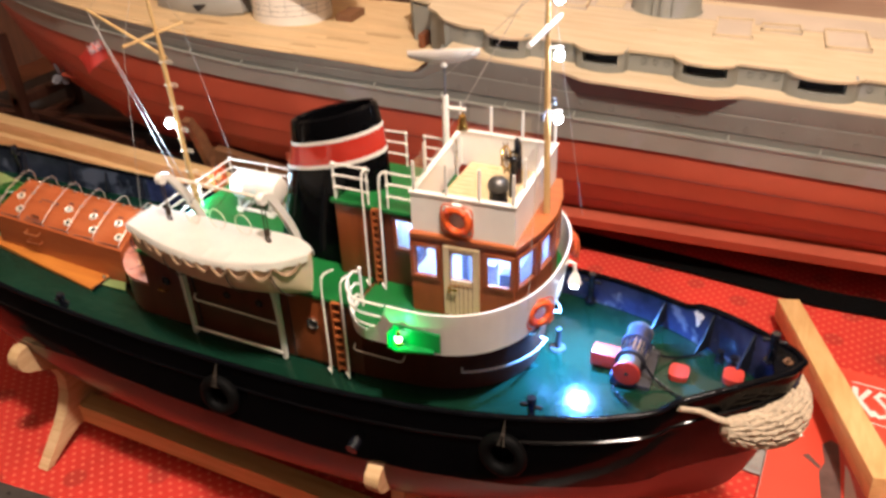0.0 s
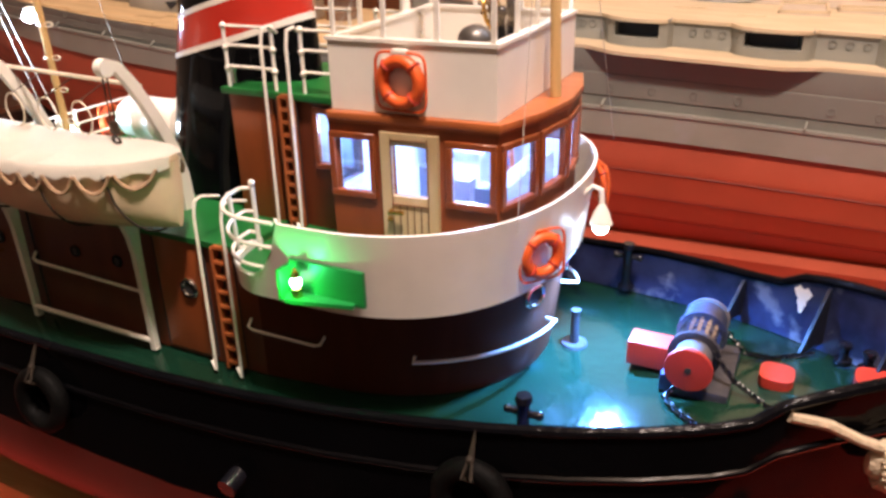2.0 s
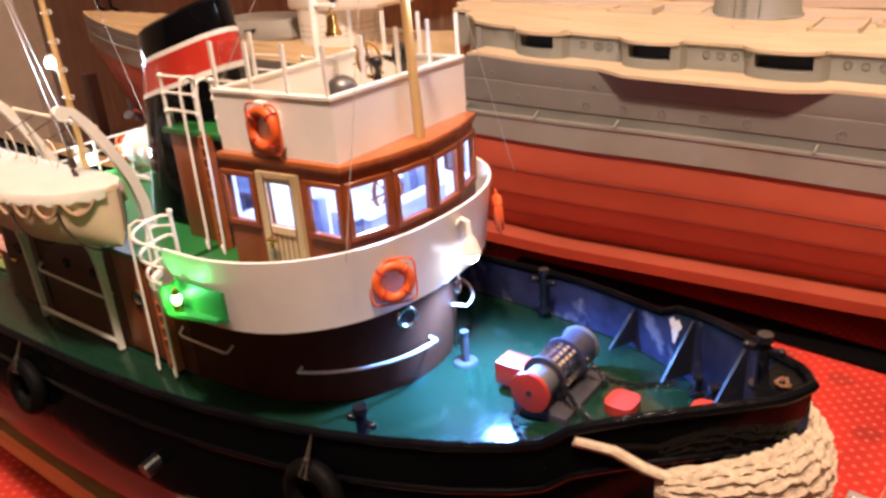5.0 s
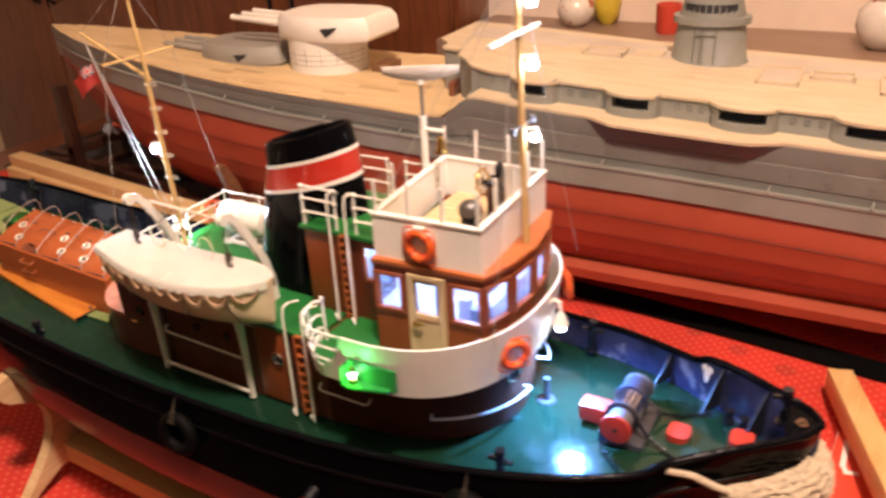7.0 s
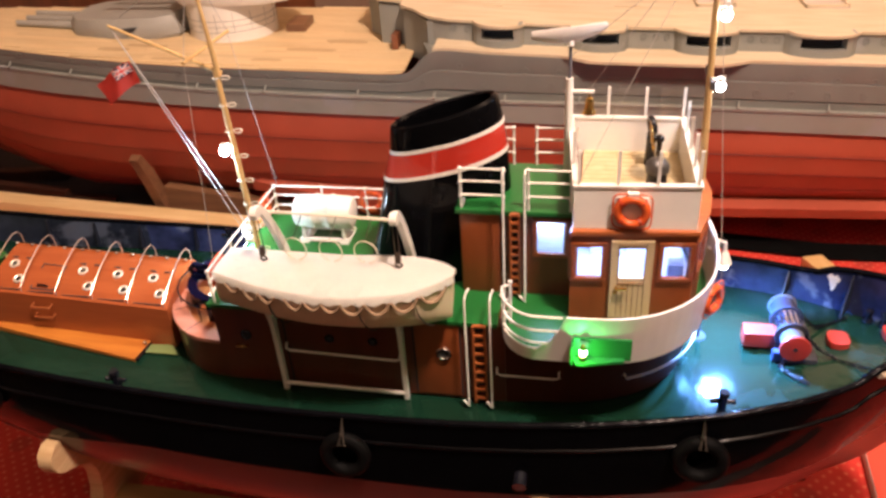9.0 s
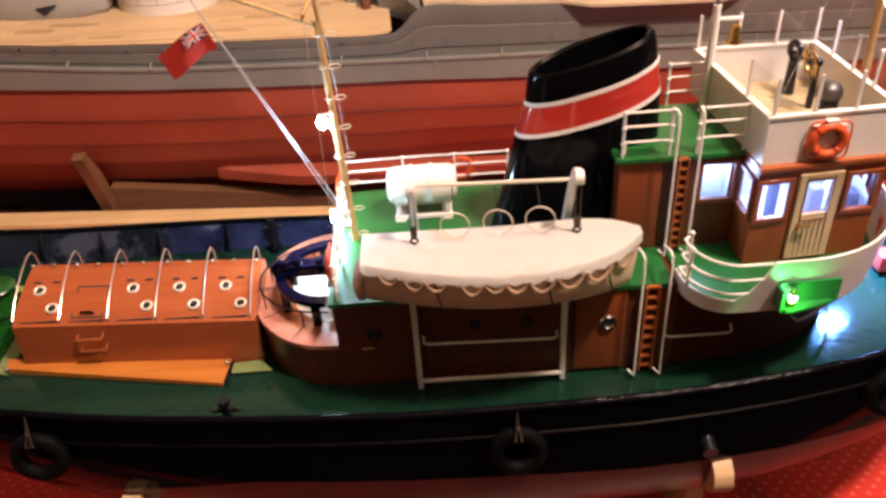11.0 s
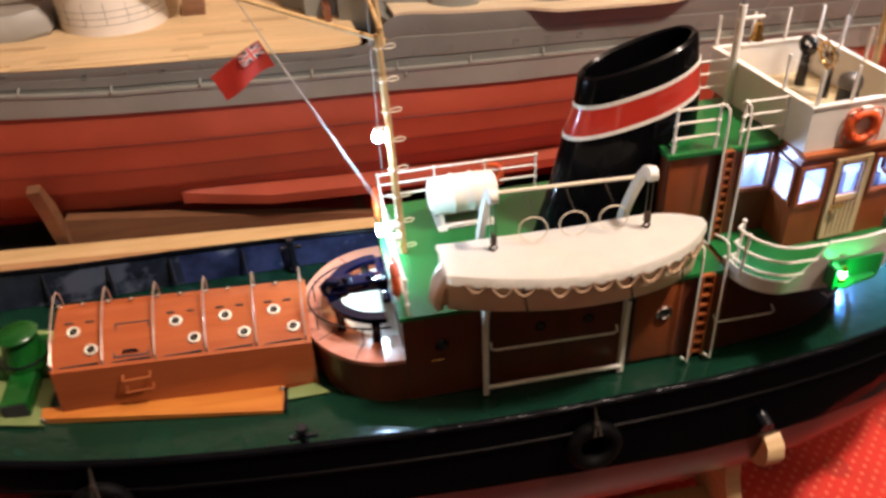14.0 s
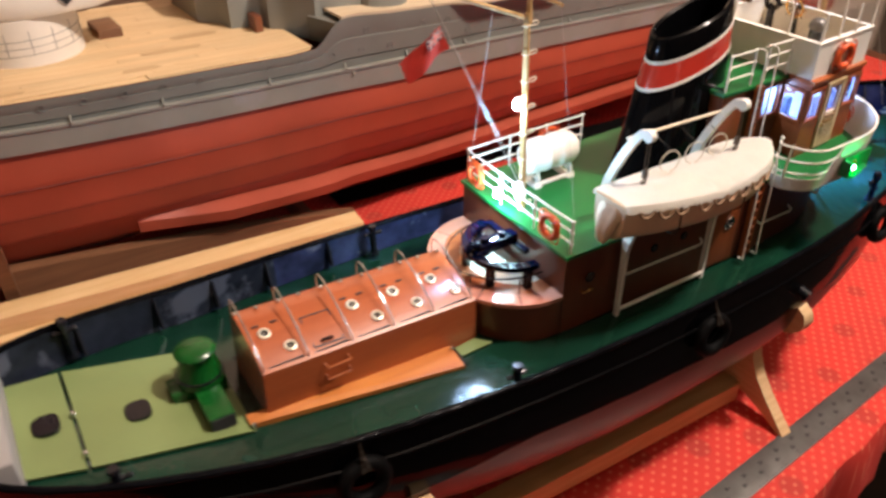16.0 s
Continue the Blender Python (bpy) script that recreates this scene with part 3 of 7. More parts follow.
# cupboard at the left of the wall
cup = thing("cupboard", "reddish brown wooden cupboard with plain doors", "cupboard", (-1250, 1150, -740))
bm = B()
box(bm, -2150, -345, 1060, 1198, -740, 1300, 3)
part("body", bm, "cupboard", cup)
for k in range(4):
    x0 = -2140 + k * 448
    bm = B()
    box(bm, x0, x0 + 440, 1042, 1059, -700, 1280, 2)
    d = part("door", bm, "cupboard", cup)
    hx = x0 + (410 if k % 2 == 0 else 30)
    bm = B()
    tube(bm, [(hx, 1042, 250), (hx, 1022, 262), (hx, 1022, 330), (hx, 1042, 342)], 5)
    part("handle", bm, "black", d, "black metal handle")

# ---- the large grey battleship model ----
YC = 590
ship = thing("model_battleship", "large unfinished grey and red battleship model with a wooden deck", "model ship", (0, YC, 20))
bs_half = smooth_curve((-960, -940, -890, -800, -700, -600, -540, -450, -300, -150, 0, 300, 1100), (1, 12, 36, 68, 93, 112, 121, 134, 146, 150, 151, 152, 152))
bs_deck = smooth_curve((-960, -850, -700, -537, -450, -300, -150, -75, -46, -34, -20, -8, 0, 60, 150, 400, 1100), (320, 310, 297, 285, 280, 273, 267, 263, 264.5, 272, 286, 292.5, 293.5, 288, 282, 270.5, 240))
bs_keel = smooth_curve((-960, -910, -840, -760, -680, -620, -560, 1100), (275, 196, 122, 80, 42, 26, 23, 22))
up_z = smooth_curve((-130, 0, 150, 400, 1100), (330, 324, 313.5, 302, 272))


def bs_level(x, z):
    """Half breadth of the ship's side at a height."""
    k, top = bs_keel(x), bs_deck(x)
    u = max(0.0, min(1.0, (z - k) / (top - k)))
    e = lerp(x, (-960, -850, -720, -500, 0, 1100), (1.3, 2.0, 3.0, 4.6, 6.5, 6.5))
    w = bs_half(x) * (1 - (1 - u) ** e)
    return w


XS = [-959, -952, -940, -925, -908, -890, -870, -840, -800, -740, -680, -620, -560, -500, -440, -380, -320, -260, -200, -140, -80, -60, -50, -44, -38, -32, -26, -20, -14, -8, 0, 30, 60, 140, 220, 300, 380, 460, 560, 700, 900, 1100]


def bs_shell(levels, swell):
    bm = B()
    for s in (-1, 1):
        rows = []
        for x in XS:
            rows.append([(x, YC + s * (bs_level(x, f(x)) + g * min(1, bs_half(x) / 120)), f(x)) for f, g in zip(levels, swell)])
        loft(bm, rows, caps=False, closed=False)
    return bm


def wl(x):
    return lerp(x, (-960, -550, -470, -400, -300, -160, -30, 110, 200, 275, 400, 516, 1100), (262, 231, 228, 224, 218.5, 211, 205.5, 195.5, 194, 191.5, 185, 179, 150))


def ledge(x):
    return lerp(x, (-960, -535, -461, -400, -330, -234, -155, -37, 104, 200, 280, 330, 375, 450, 540, 1100), (290, 262, 257, 252, 246.5, 243, 238.5, 233.5, 227, 224.5, 221.5, 218.5, 216.5, 212.5, 208.5, 180))


def up(d):
    return lambda x: ledge(x) + d * (bs_deck(x) - ledge(x))


def down(d):
    return lambda x: wl(x) + d * (bs_keel(x) - wl(x))


part("lower_hull", bs_shell([down(t) for t in (0, 0.12, 0.17, 0.195, 0.21, 0.34, 0.365, 0.38, 0.49, 0.515, 0.53, 0.68, 0.70, 0.72, 0.8, 0.9, 0.97, 1.0)], [0, 3, 4.0, 4.0, 3.2, 4.4, 4.4, 3.6, 4.4, 4.4, 3.6, 3.8, 3.8, 3.0, 3, 1, 0, 0]), "bs_red", ship, "dull red lower hull with plank seams")
part("belt", bs_shell([wl, lambda x: wl(x) + 1, lambda x: ledge(x) - 4, lambda x: ledge(x) - 3, ledge, ledge], [0, 4.5, 5, 6.5, 6.5, 0]), "bs_grey", ship, "light grey armour belt")
part("upper_hull", bs_shell([up(t) for t in (-0.02, 0.16, 0.17, 0.20, 0.59, 0.60, 0.62, 1.0)], [0.5, 0.5, -0.8, 1.6, 1.6, 0.6, 0.9, 0.5]), "bs_dark", ship, "grey upper hull with plate seams")

# plank seams of the lower hull
for t in (0.20, 0.37, 0.52, 0.70):
    f = down(t)
    bm = B()
    tube(bm, [(x, YC - bs_level(x, f(x)) - (3.7 if t < 0.6 else 3.4) * min(1, bs_half(x) / 120), f(x)) for x in XS[3:]], 0.7, 5)
    part("plank_seam", bm, "seam_red", ship)

# bilge keel
bm = B()
rows = []
for i in range(40):
    x = -288 + i * 35
    d = 26 * min(1, i / 3.0)
    z = lerp(x, (-300, 100, 1100), (104, 75, 73))
    y0 = YC - bs_level(x, z) - 2
    rows.append([(x, y0 + 3, z + 6), (x, y0 - d, z - 3), (x, y0 - d * 0.9, z - 17), (x, y0 + 3, z - 20)])
loft(bm, rows)
part("bilge_keel", bm, "bs_red", ship, "pale red bilge keel")

# scuttles and pins along the belt and the side
bm = B()
ring(bm, (0, YC - bs_level(0, 235) - 0.6, 235), 3.6, 0.6, (0, 1, 0), 12, 5)
scuttle = part("scuttle", bm, "bs_dark", ship)
for x in range(-640, 820, 41):
    z = ledge(x) + 19
    if x // 41 % 6 != 2:
        again(scuttle, (x, -(bs_level(x, z) - bs_level(0, 235)) - 1.4, z - 235))
    z = bs_deck(x) - 19
    if x > 10 and not 165 < x < 372 and x // 41 % 4 != 1:
        again(scuttle, (x + 9, -(bs_level(x, z) - bs_level(0, 235)) - 0.6, z - 235))
bm = B()
rod(bm, (0, YC - bs_level(0, 215) - 8.5, 224.5), (1.5, YC - bs_level(0, 215) - 1, 230), 1.3, seg=6)
pin = part("belt_pin", bm, "bs_grey", ship)
for x in (-620, -520, -425, -330, -235, -110, -10, 80, 173, 365, 470, 580, 700):
    z = ledge(x) + 1
    again(pin, (x, -(bs_level(x, z) - bs_level(0, 215)), z - 224))

# low wooden deck, plank by plank
def plank_row(y0, y1, x0, x1, zf, parent, inset, pick=None):
    bm = B()
    n = max(1, int((x1 - x0) / 30))
    rows = []
    for i in range(n + 1):
        x = x0 + (x1 - x0) * i / n
        z = zf(x)
        rows.append([(x, y0, z - 2), (x, y1, z - 2), (x, y1, z), (x, y0, z)])
    loft(bm, rows)
    return part("deck_plank", bm, "bs_deck", parent)


sub = B()
rows = []
for x in XS:
    if x > -48:
        break
    rows.append([(x, YC - bs_half(x) + 1, bs_deck(x) + 0.5), (x, YC + bs_half(x) - 1, bs_deck(x) + 0.5)])
loft(sub, rows, caps=False, closed=False)
low_deck = part("low_deck", sub, "bs_deck", ship, "pale wooden planked deck")
for j in range(24):
    y0 = YC - 146 + j * 12.2
    yy = max(abs(y0 - YC), abs(y0 + 11.8 - YC))
    xs_in = [x for x in range(-950, -60, 6) if bs_half(x) - 2 > yy]
    if not xs_in:
        continue
    a = xs_in[0]
    b = -47
    cuts = sorted([a] + [c for c in (-780 + (j * 37) % 160, -520 + (j * 53) % 170, -260 + (j * 29) % 140) if a + 30 < c < b - 30] + [b])
    for c0, c1 in zip(cuts, cuts[1:]):
        plank_row(y0, y0 + 11.8, c0 + 0.3, c1 - 0.3, lambda x: bs_deck(x) + 2.6, low_deck, 0)

# raised part: wooden side deck with sponsons, casemate wall, upper deck
def bulge(x):
    """How far the side deck swells out over the hull."""
    if x < 150:
        return 0.0
    if x < 185:
        return 19 * (x - 150) / 35
    if x < 337:
        return 19.0
    if x < 375:
        return 19 * (375 - x) / 38
    return 0.0


bm = B()
rows = []
xs2 = [-8] + list(range(4, 1100, 12))
for x in xs2:
    e = YC - bs_half(x) - bulge(x)
    z = bs_deck(x)
    rows.append([(x, e, z), (x, e, z + 3.5), (x, e + 70, z + 3.5), (x, e + 70, z)])
loft(bm, rows)
part("side_deck", bm, "bs_ply", ship, "pale plywood side deck with a swelling")

CASE = [(72, 32), (198, 34), (326, 37), (458, 40), (592, 42), (732, 42)]


def case_y(x):
    """The front of the casemate wall; it steps out towards the gun openings."""
    base = YC - 118 + 22 * max(0, min(1, (10 - x) / 50))
    for cx, w in CASE:
        d = abs(x - cx)
        if d < w:
            base = min(base, YC - 118 - 21 * math.cos(d / w * math.pi / 2) ** 0.42)
    return base


bm = B()
rows = []
for x in range(-20, 1100, 4):
    z = bs_deck(max(x, 0)) + 3.6
    cut = any(abs(x - cx) < w * 0.6 for cx, w in CASE)
    y = case_y(x)
    top = max(z + 24, min(z + 27.5, up_z(x) - 3.8))
    if cut:
        ins = y + 30
        rows.append([(x, y, z), (x, y, z + 9), (x, ins, z + 9), (x, ins, z + 23.4), (x, y, z + 23.4), (x, y, top), (x, y + 60, top), (x, y + 60, z)])
    else:
        rows.append([(x, y, z), (x, y, z + 9), (x, y + 0.1, z + 9.5), (x, y + 0.1, z + 23), (x, y, z + 23.4), (x, y, top), (x, y + 60, top), (x, y + 60, z)])
loft(bm, rows)
part("casemate_wall", bm, "bs_grey", ship, "grey casemate wall with dark gun openings", smooth=25)
for cx, w in CASE:
    y = case_y(cx)
    z = bs_deck(cx) + 3.6
    # dark plate in the recess stands in for the shade inside the opening
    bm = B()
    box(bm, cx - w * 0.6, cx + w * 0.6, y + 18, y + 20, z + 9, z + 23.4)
    part("opening_shade", bm, "dark", ship)
    bm = B()
    rows = []
    for k in range(13):
        a = -w * 0.95 + 2 * w * 0.95 * k / 12
        rows.append([(cx + a, case_y(cx + a) - 1.6, z + 23.5), (cx + a, case_y(cx + a) - 1.6, z + 26.4), (cx + a, case_y(cx + a) + 14, z + 26.4), (cx + a, case_y(cx + a) + 14, z + 23.5)])
    loft(bm, rows)
    part("hood", bm, "bs_grey", ship)
bm = B()
ring(bm, (140, YC - 118.6, bs_deck(140) + 19), 3.4, 0.55, (0, 1, 0), 12, 5)
vent = part("wall_scuttle", bm, "bs_dark", ship)
for x in (15, 33, 120, 136, 150, 165, 251, 265, 279, 294, 378, 393, 408, 510, 530, 550, 650, 670):
    again(vent, (x - 140, case_y(x) - case_y(140), bs_deck(x) - bs_deck(140)))

bm = B()
rows = []
for x in [-127, -104, -101, -64, -62, -58, -42, -30] + list(range(-20, 1100, 6)):
    z = up_z(x) - 3.5
    y = case_y(x) - 2.5
    if x < -20:
        y = YC + lerp(x, (-127, -104, -101, -64, -62, -42, -20), (20, -5, -30, -40, -62, -78, -112))
    rows.append([(x, y, z), (x, y, z + 3.5), (x, YC + 150, z + 3.5), (x, YC + 150, z)])
loft(bm, rows)
updeck = part("upper_deck", bm, "bs_ply", ship, "pale plywood upper deck")
bm = B()
wall = [(-124, YC + 22), (-102, YC - 2), (-99, YC - 27), (-62, YC - 37), (-60, YC - 58), (-41, YC - 74), (-20, YC - 108), (20, YC - 108), (20, YC + 120), (-124, YC + 120)]
loft(bm, [[(x, y, 258) for x, y in wall], [(x, y, up_z(x) - 7) for x, y in wall]])
part("end_wall", bm, "bs_grey", ship)
bm = B()
slab(bm, [(-14, YC - 147), (40, YC - 147), (40, YC - 100), (-28, YC - 100)], 258, 288)
part("side_deck_block", bm, "bs_dark", ship)
bm = B()
box(bm, -79, -70, YC - 60, YC - 36, 264, 286, 0.5)
part("end_hatch", bm, "cupboard", ship)
bm = B()
loft(bm, [[(x, YC + 48, up_z(x) - 1), (x, YC + 48, up_z(x) + 1.2), (x, YC + 121, up_z(x) + 1.2), (x, YC + 121, up_z(x) - 1)] for x in range(-90, 1091, 59)])
part("centre_plate", bm, "plate_beige", ship, "grey-beige unpainted deck plate")
for cx, cy, sx, sy, dz, mat in ((350, 16, 50, 84, 1.6, "plate_beige"), (118, 42, 58, 40, 2.5, "plate_beige"), (75, 54, 30, 26, 2.0, "bs_ply"), (410, 36, 52, 30, 2.2, "plate_beige"), (490, 18, 54, 80, 1.8, "plate_beige"), (175, 66, 40, 30, 3.0, "bs_ply"), (236, -30, 34, 6, 1.5, "bs_ply"), (300, -60, 30, 6, 1.5, "bs_ply"), (60, -50, 26, 5, 1.5, "bs_ply"), (620, 20, 60, 60, 2.0, "plate_beige")):
    bm = B()
    box(bm, cx - sx / 2, cx + sx / 2, YC + cy - sy / 2, YC + cy + sy / 2, up_z(cx) - 3, up_z(cx) + dz, 0.8)
    p = part("hatch_base", bm, mat, ship)
    if mat == "plate_beige":
        bm = B()
        for a, b_, c, d in ((-sx / 2, sx / 2, -sy / 2, -sy / 2 + 3), (-sx / 2, sx / 2, sy / 2 - 3, sy / 2), (-sx / 2, -sx / 2 + 3, -sy / 2, sy / 2), (sx / 2 - 3, sx / 2, -sy / 2, sy / 2)):
            box(bm, cx + a, cx + b_, YC + cy + c, YC + cy + d, up_z(cx) + dz, up_z(cx) + dz + 3.2)
        part("rim", bm, "bs_ply", p)

# conning tower
TX, TY = 253, YC + 72
DZ = -14
bm = B()
loft(bm, [[(TX + r * math.cos(a), TY + r * 0.8 * math.sin(a), z) for a in (k * math.pi / 20 for k in range(40))] for r, z in ((52, 322 + DZ), (49, 326 + DZ), (45, 362 + DZ), (43, 372 + DZ))])
tower = part("conning_tower", bm, "bs_grey", ship, "grey tapered conning tower with rungs")
bm = B()
loft(bm, [[(TX + r * math.cos(a), TY + r * 0.8 * math.sin(a), z) for a in (k * math.pi / 20 for k in range(40))] for r, z in ((44, 372 + DZ), (50, 373 + DZ), (50, 382 + DZ), (42, 382 + DZ), (42, 384 + DZ), (38, 400 + DZ), (38, 420 + DZ), (30, 420 + DZ))])
part("gallery", bm, "bs_grey", tower)
for k in range(9):
    bm = B()
    a = -math.pi / 2 + (k - 4) * 0.22
    box(bm, -3.5, 3.5, -1, 1, 388 + DZ, 399 + DZ, m=Matrix.Translation((TX + 39 * math.cos(a), TY + 31.6 * math.sin(a), 0)) @ Matrix.Rotation(a + math.pi / 2, 4, "Z"))
    part("slit", bm, "dark", tower)
bm = B()
for k in range(9):
    rod(bm, (TX - 8, TY - 41.5 + k * 0.5, 327 + DZ + k * 5), (TX - 2, TY - 41.5 + k * 0.5, 327 + DZ + k * 5), 0.6, seg=5)
for x in (-15, 12):
    rod(bm, (TX + x, TY - 41, 325 + DZ), (TX + x, TY - 35.5, 370 + DZ), 0.9, seg=5)
rod(bm, (TX - 16, TY - 37, 361 + DZ), (TX + 13, TY - 37, 361 + DZ), 1.2, seg=5)
part("tower_ladder", bm, "bs_dark", tower)


# gun turrets
def turret(cx, cy, z, r, high, tall, rear, shell, house, name):
    bm = B()
    loft(bm, [[(cx + q * math.cos(a), cy + q * math.sin(a), h) for a in (k * math.pi / 24 for k in range(48))] for q, h in ((r, z), (r, z + high))])
    bar = part("barbette", bm, shell, ship, name)
    zt = z + high
    out = [(-1.08, -0.5), (-0.75, -0.9), (0.2, -1.05), (rear - 0.5, -1.0), (rear, -0.7), (rear, 0.7), (rear - 0.5, 1.0), (0.2, 1.05), (-0.75, 0.9), (-1.08, 0.5)]
    bm = B()
    loft(bm, [[(cx + u * r * f, cy + v * r * f, h + lift * (u > 0)) for u, v in out] for f, h, lift in ((0.98, zt + 0.5, 0), (1.02, zt + 6, 0), (1.0, zt + tall - 10, 0), (0.92, zt + tall, 0))])
    soften(bm, 1.6, 2, 30)
    tu = part("turret", bm, house, ship, name)
    for s in (-0.45, 0, 0.45):
        bm = B()
        rod(bm, (cx - r * 0.9, cy + s * r, zt + tall * 0.5), (cx - r * 2.6, cy + s * r, zt + tall * 0.7), 6.0, 4.4, 10)
        part("gun_barrel", bm, house, tu)
    bm = B()
    tri = [(cx + r * 0.55, zt + tall * 0.58), (cx + r * 1.0, zt + tall * 0.66), (cx + r * 0.7, zt + tall * 0.26)]
    loft(bm, [[(x, cy - r * 1.08, z) for x, z in tri], [(x, cy - r * 0.98, z) for x, z in tri]])
    part("sight_port", bm, "dark", tu)
    return bar


white_bar = turret(-331, 606, 268, 64, 60, 36, 1.65, "bs_white", "bs_white", "white plastic barbette and turret")
turret(-510, 606, 271, 58, 9, 31, 1.9, "bs_grey", "turret_grey", "grey gun turret")
bm = B()
for z in (290, 298, 306):
    ring(bm, (-331, 606, z), 64.1, 0.35, (0, 0, 1), 40, 4)
for k in range(16):
    a = k * math.pi / 8
    rod(bm, (-331 + 64.1 * math.cos(a), 606 + 64.1 * math.sin(a), 290), (-331 + 64.1 * math.cos(a), 606 + 64.1 * math.sin(a), 316), 0.35, seg=4)
part("pencil_line", bm, "bs_dark", white_bar)

# stained patches and a wooden coaming on the low deck
for px, py, sx, sy in ((-700, 540, 60, 22), (-640, 600, 50, 16), (-470, 500, 46, 14), (-430, 520, 60, 12), (-240, 475, 42, 10), (-190, 520, 70, 12), (-150, 560, 60, 14), (-380, 470, 40, 8)):
    bm = B()
    rim = []
    for k in range(20):
        a = 2 * math.pi * k / 20
        q = 1 + 0.22 * noise.noise((px * 0.1 + 2 * math.cos(a), 2 * math.sin(a), 0))
        rim.append((px + q * sx / 2 * math.copysign(abs(math.cos(a)) ** 0.6, math.cos(a)), py + q * sy / 2 * math.copysign(abs(math.sin(a)) ** 0.6, math.sin(a))))
    loft(bm, [[(x, y, bs_deck(x) + 1.5) for x, y in rim], [(x, y, bs_deck(x) + 2.9) for x, y in rim]])
    part("deck_patch", bm, "patch_wood", ship, smooth=0)
bm = B()
box(bm, -250, -222, 600, 650, 266, 284, 1)
part("coaming", bm, "old_pine", ship)

# its wooden cradle
cr = thing("ship_cradle", "bare pine cradle under the large ship model", "cradle", (-430, YC, 0))
for cx, wide in ((-430, 186), (-60, 120)):
    out = [(-wide + 28, 2), (wide, 2), (wide, 40), (wide - 12, 52), (wide - 4, 110), (wide + 8, 150), (wide - 4, 154), (wide - 20, 118), (wide - 30, 60), (40, 26), (-40, 26), (-wide + 46, 60), (-wide + 26, 118), (-wide + 4, 154), (-wide - 8, 150), (-wide + 8, 110), (-wide + 26, 56), (-wide + 28, 40)]
    if wide < 150:
        out = [(-wide, 2), (wide, 2), (wide, 26), (-wide, 26)]
    bm = B()
    loft(bm, [[(x, YC + y, z) for y, z in out] for x in (cx - 7, cx + 7)])
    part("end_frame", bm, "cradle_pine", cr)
# the near rail's top is sloped to follow the edge of the hull's shadow
for y, tops in ((-150, (86, 68, 38, 22)), (130, (52, 52, 40, 22))):
    bm = B()
    loft(bm, [[(x, YC + y, 3), (x, YC + y + 16, 3), (x, YC + y + 16, top), (x, YC + y, top)] for x, top in zip((-423, -276, -67, 0), tops)])
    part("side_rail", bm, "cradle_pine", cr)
# added black sheet: stands in for the ship's shadow on the cloth
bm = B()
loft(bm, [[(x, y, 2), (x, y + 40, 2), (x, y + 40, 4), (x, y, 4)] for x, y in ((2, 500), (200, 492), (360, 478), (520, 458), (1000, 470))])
part("keel_shadow", bm, "rubber", cr, "thin black sheet standing in for the shadow under the ship")

for px, py, pz in ((-800, 545, 150), (-770, 625, 150)):
    bm = B()
    rod(bm, (px, py, pz), (px + 150, py, pz - 14), 4, seg=10)
    sh = part("propeller_shaft", bm, "bs_red", ship)
    for k in range(4):
        a = k * math.pi / 2 + 0.4
        bm = B()
        m = Matrix.Translation((px - 4, py, pz)) @ Matrix.Rotation(a, 4, "X") @ Matrix.Rotation(0.6, 4, "Z")
        r = bmesh.ops.create_uvsphere(bm, u_segments=10, v_segments=6, radius=1)
        for v in r["verts"]:
            v.co = m @ Vector((v.co.x * 1.6, v.co.y * 8, 13 + v.co.z * 12))
        part("blade", bm, "grey_worn", sh)

# the ship lies a little askew to the tug
ship.rotation_euler = (0, 0, 0.055)

case = thing("tool_case", "flat black tool case lying on the table", "case", (-800, 620, 0))
bm = B()
box(bm, -1190, -455, 492, 900, 1, 14, 3)
part("body", bm, "dark", case)
bm = B()
box(bm, -1180, -466, 502, 890, 14.2, 16, 0.6)
part("lid", bm, "dark", case)
for a, b_, w in (((-1180, 515, 26), (-700, 590, 26), 18), ((-1150, 580, 26), (-640, 500, 34), 14), ((-1000, 505, 26), (-560, 510, 22), 10)):
    t = thing("dark_batten", "dark stained batten lying across the case", "timber", a)
    bm = B()
    d = Vector(b_) - Vector(a)
    box(bm, -d.length / 2, d.length / 2, -w / 2, w / 2, -w / 2, w / 2, 1, m=Matrix.Translation((Vector(a) + Vector(b_)) / 2) @ d.to_track_quat("X", "Z").to_matrix().to_4x4())
    part("length", bm, "stand_wood", t)
stand = thing("stern_stand", "reddish brown wooden stand under the ship's stern", "stand", (-960, 560, 0))
for y in (520, 650):
    bm = B()
    box(bm, -975, -950, y - 11, y + 11, 16, 205, 3)
    part("post", bm, "stand_wood", stand)
bm = B()
box(bm, -972, -953, 509, 661, 60, 80, 2)
part("crossbar", bm, "stand_wood", stand)
bm = B()
box(bm, -972, -953, 509, 661, 16, 30, 2)
part("foot", bm, "stand_wood", stand)

# ---- the tug ----
tug = thing("model_tugboat", "model tug with black and red hull, green decks, lit lamps", "model boat", (0, 0, 50))

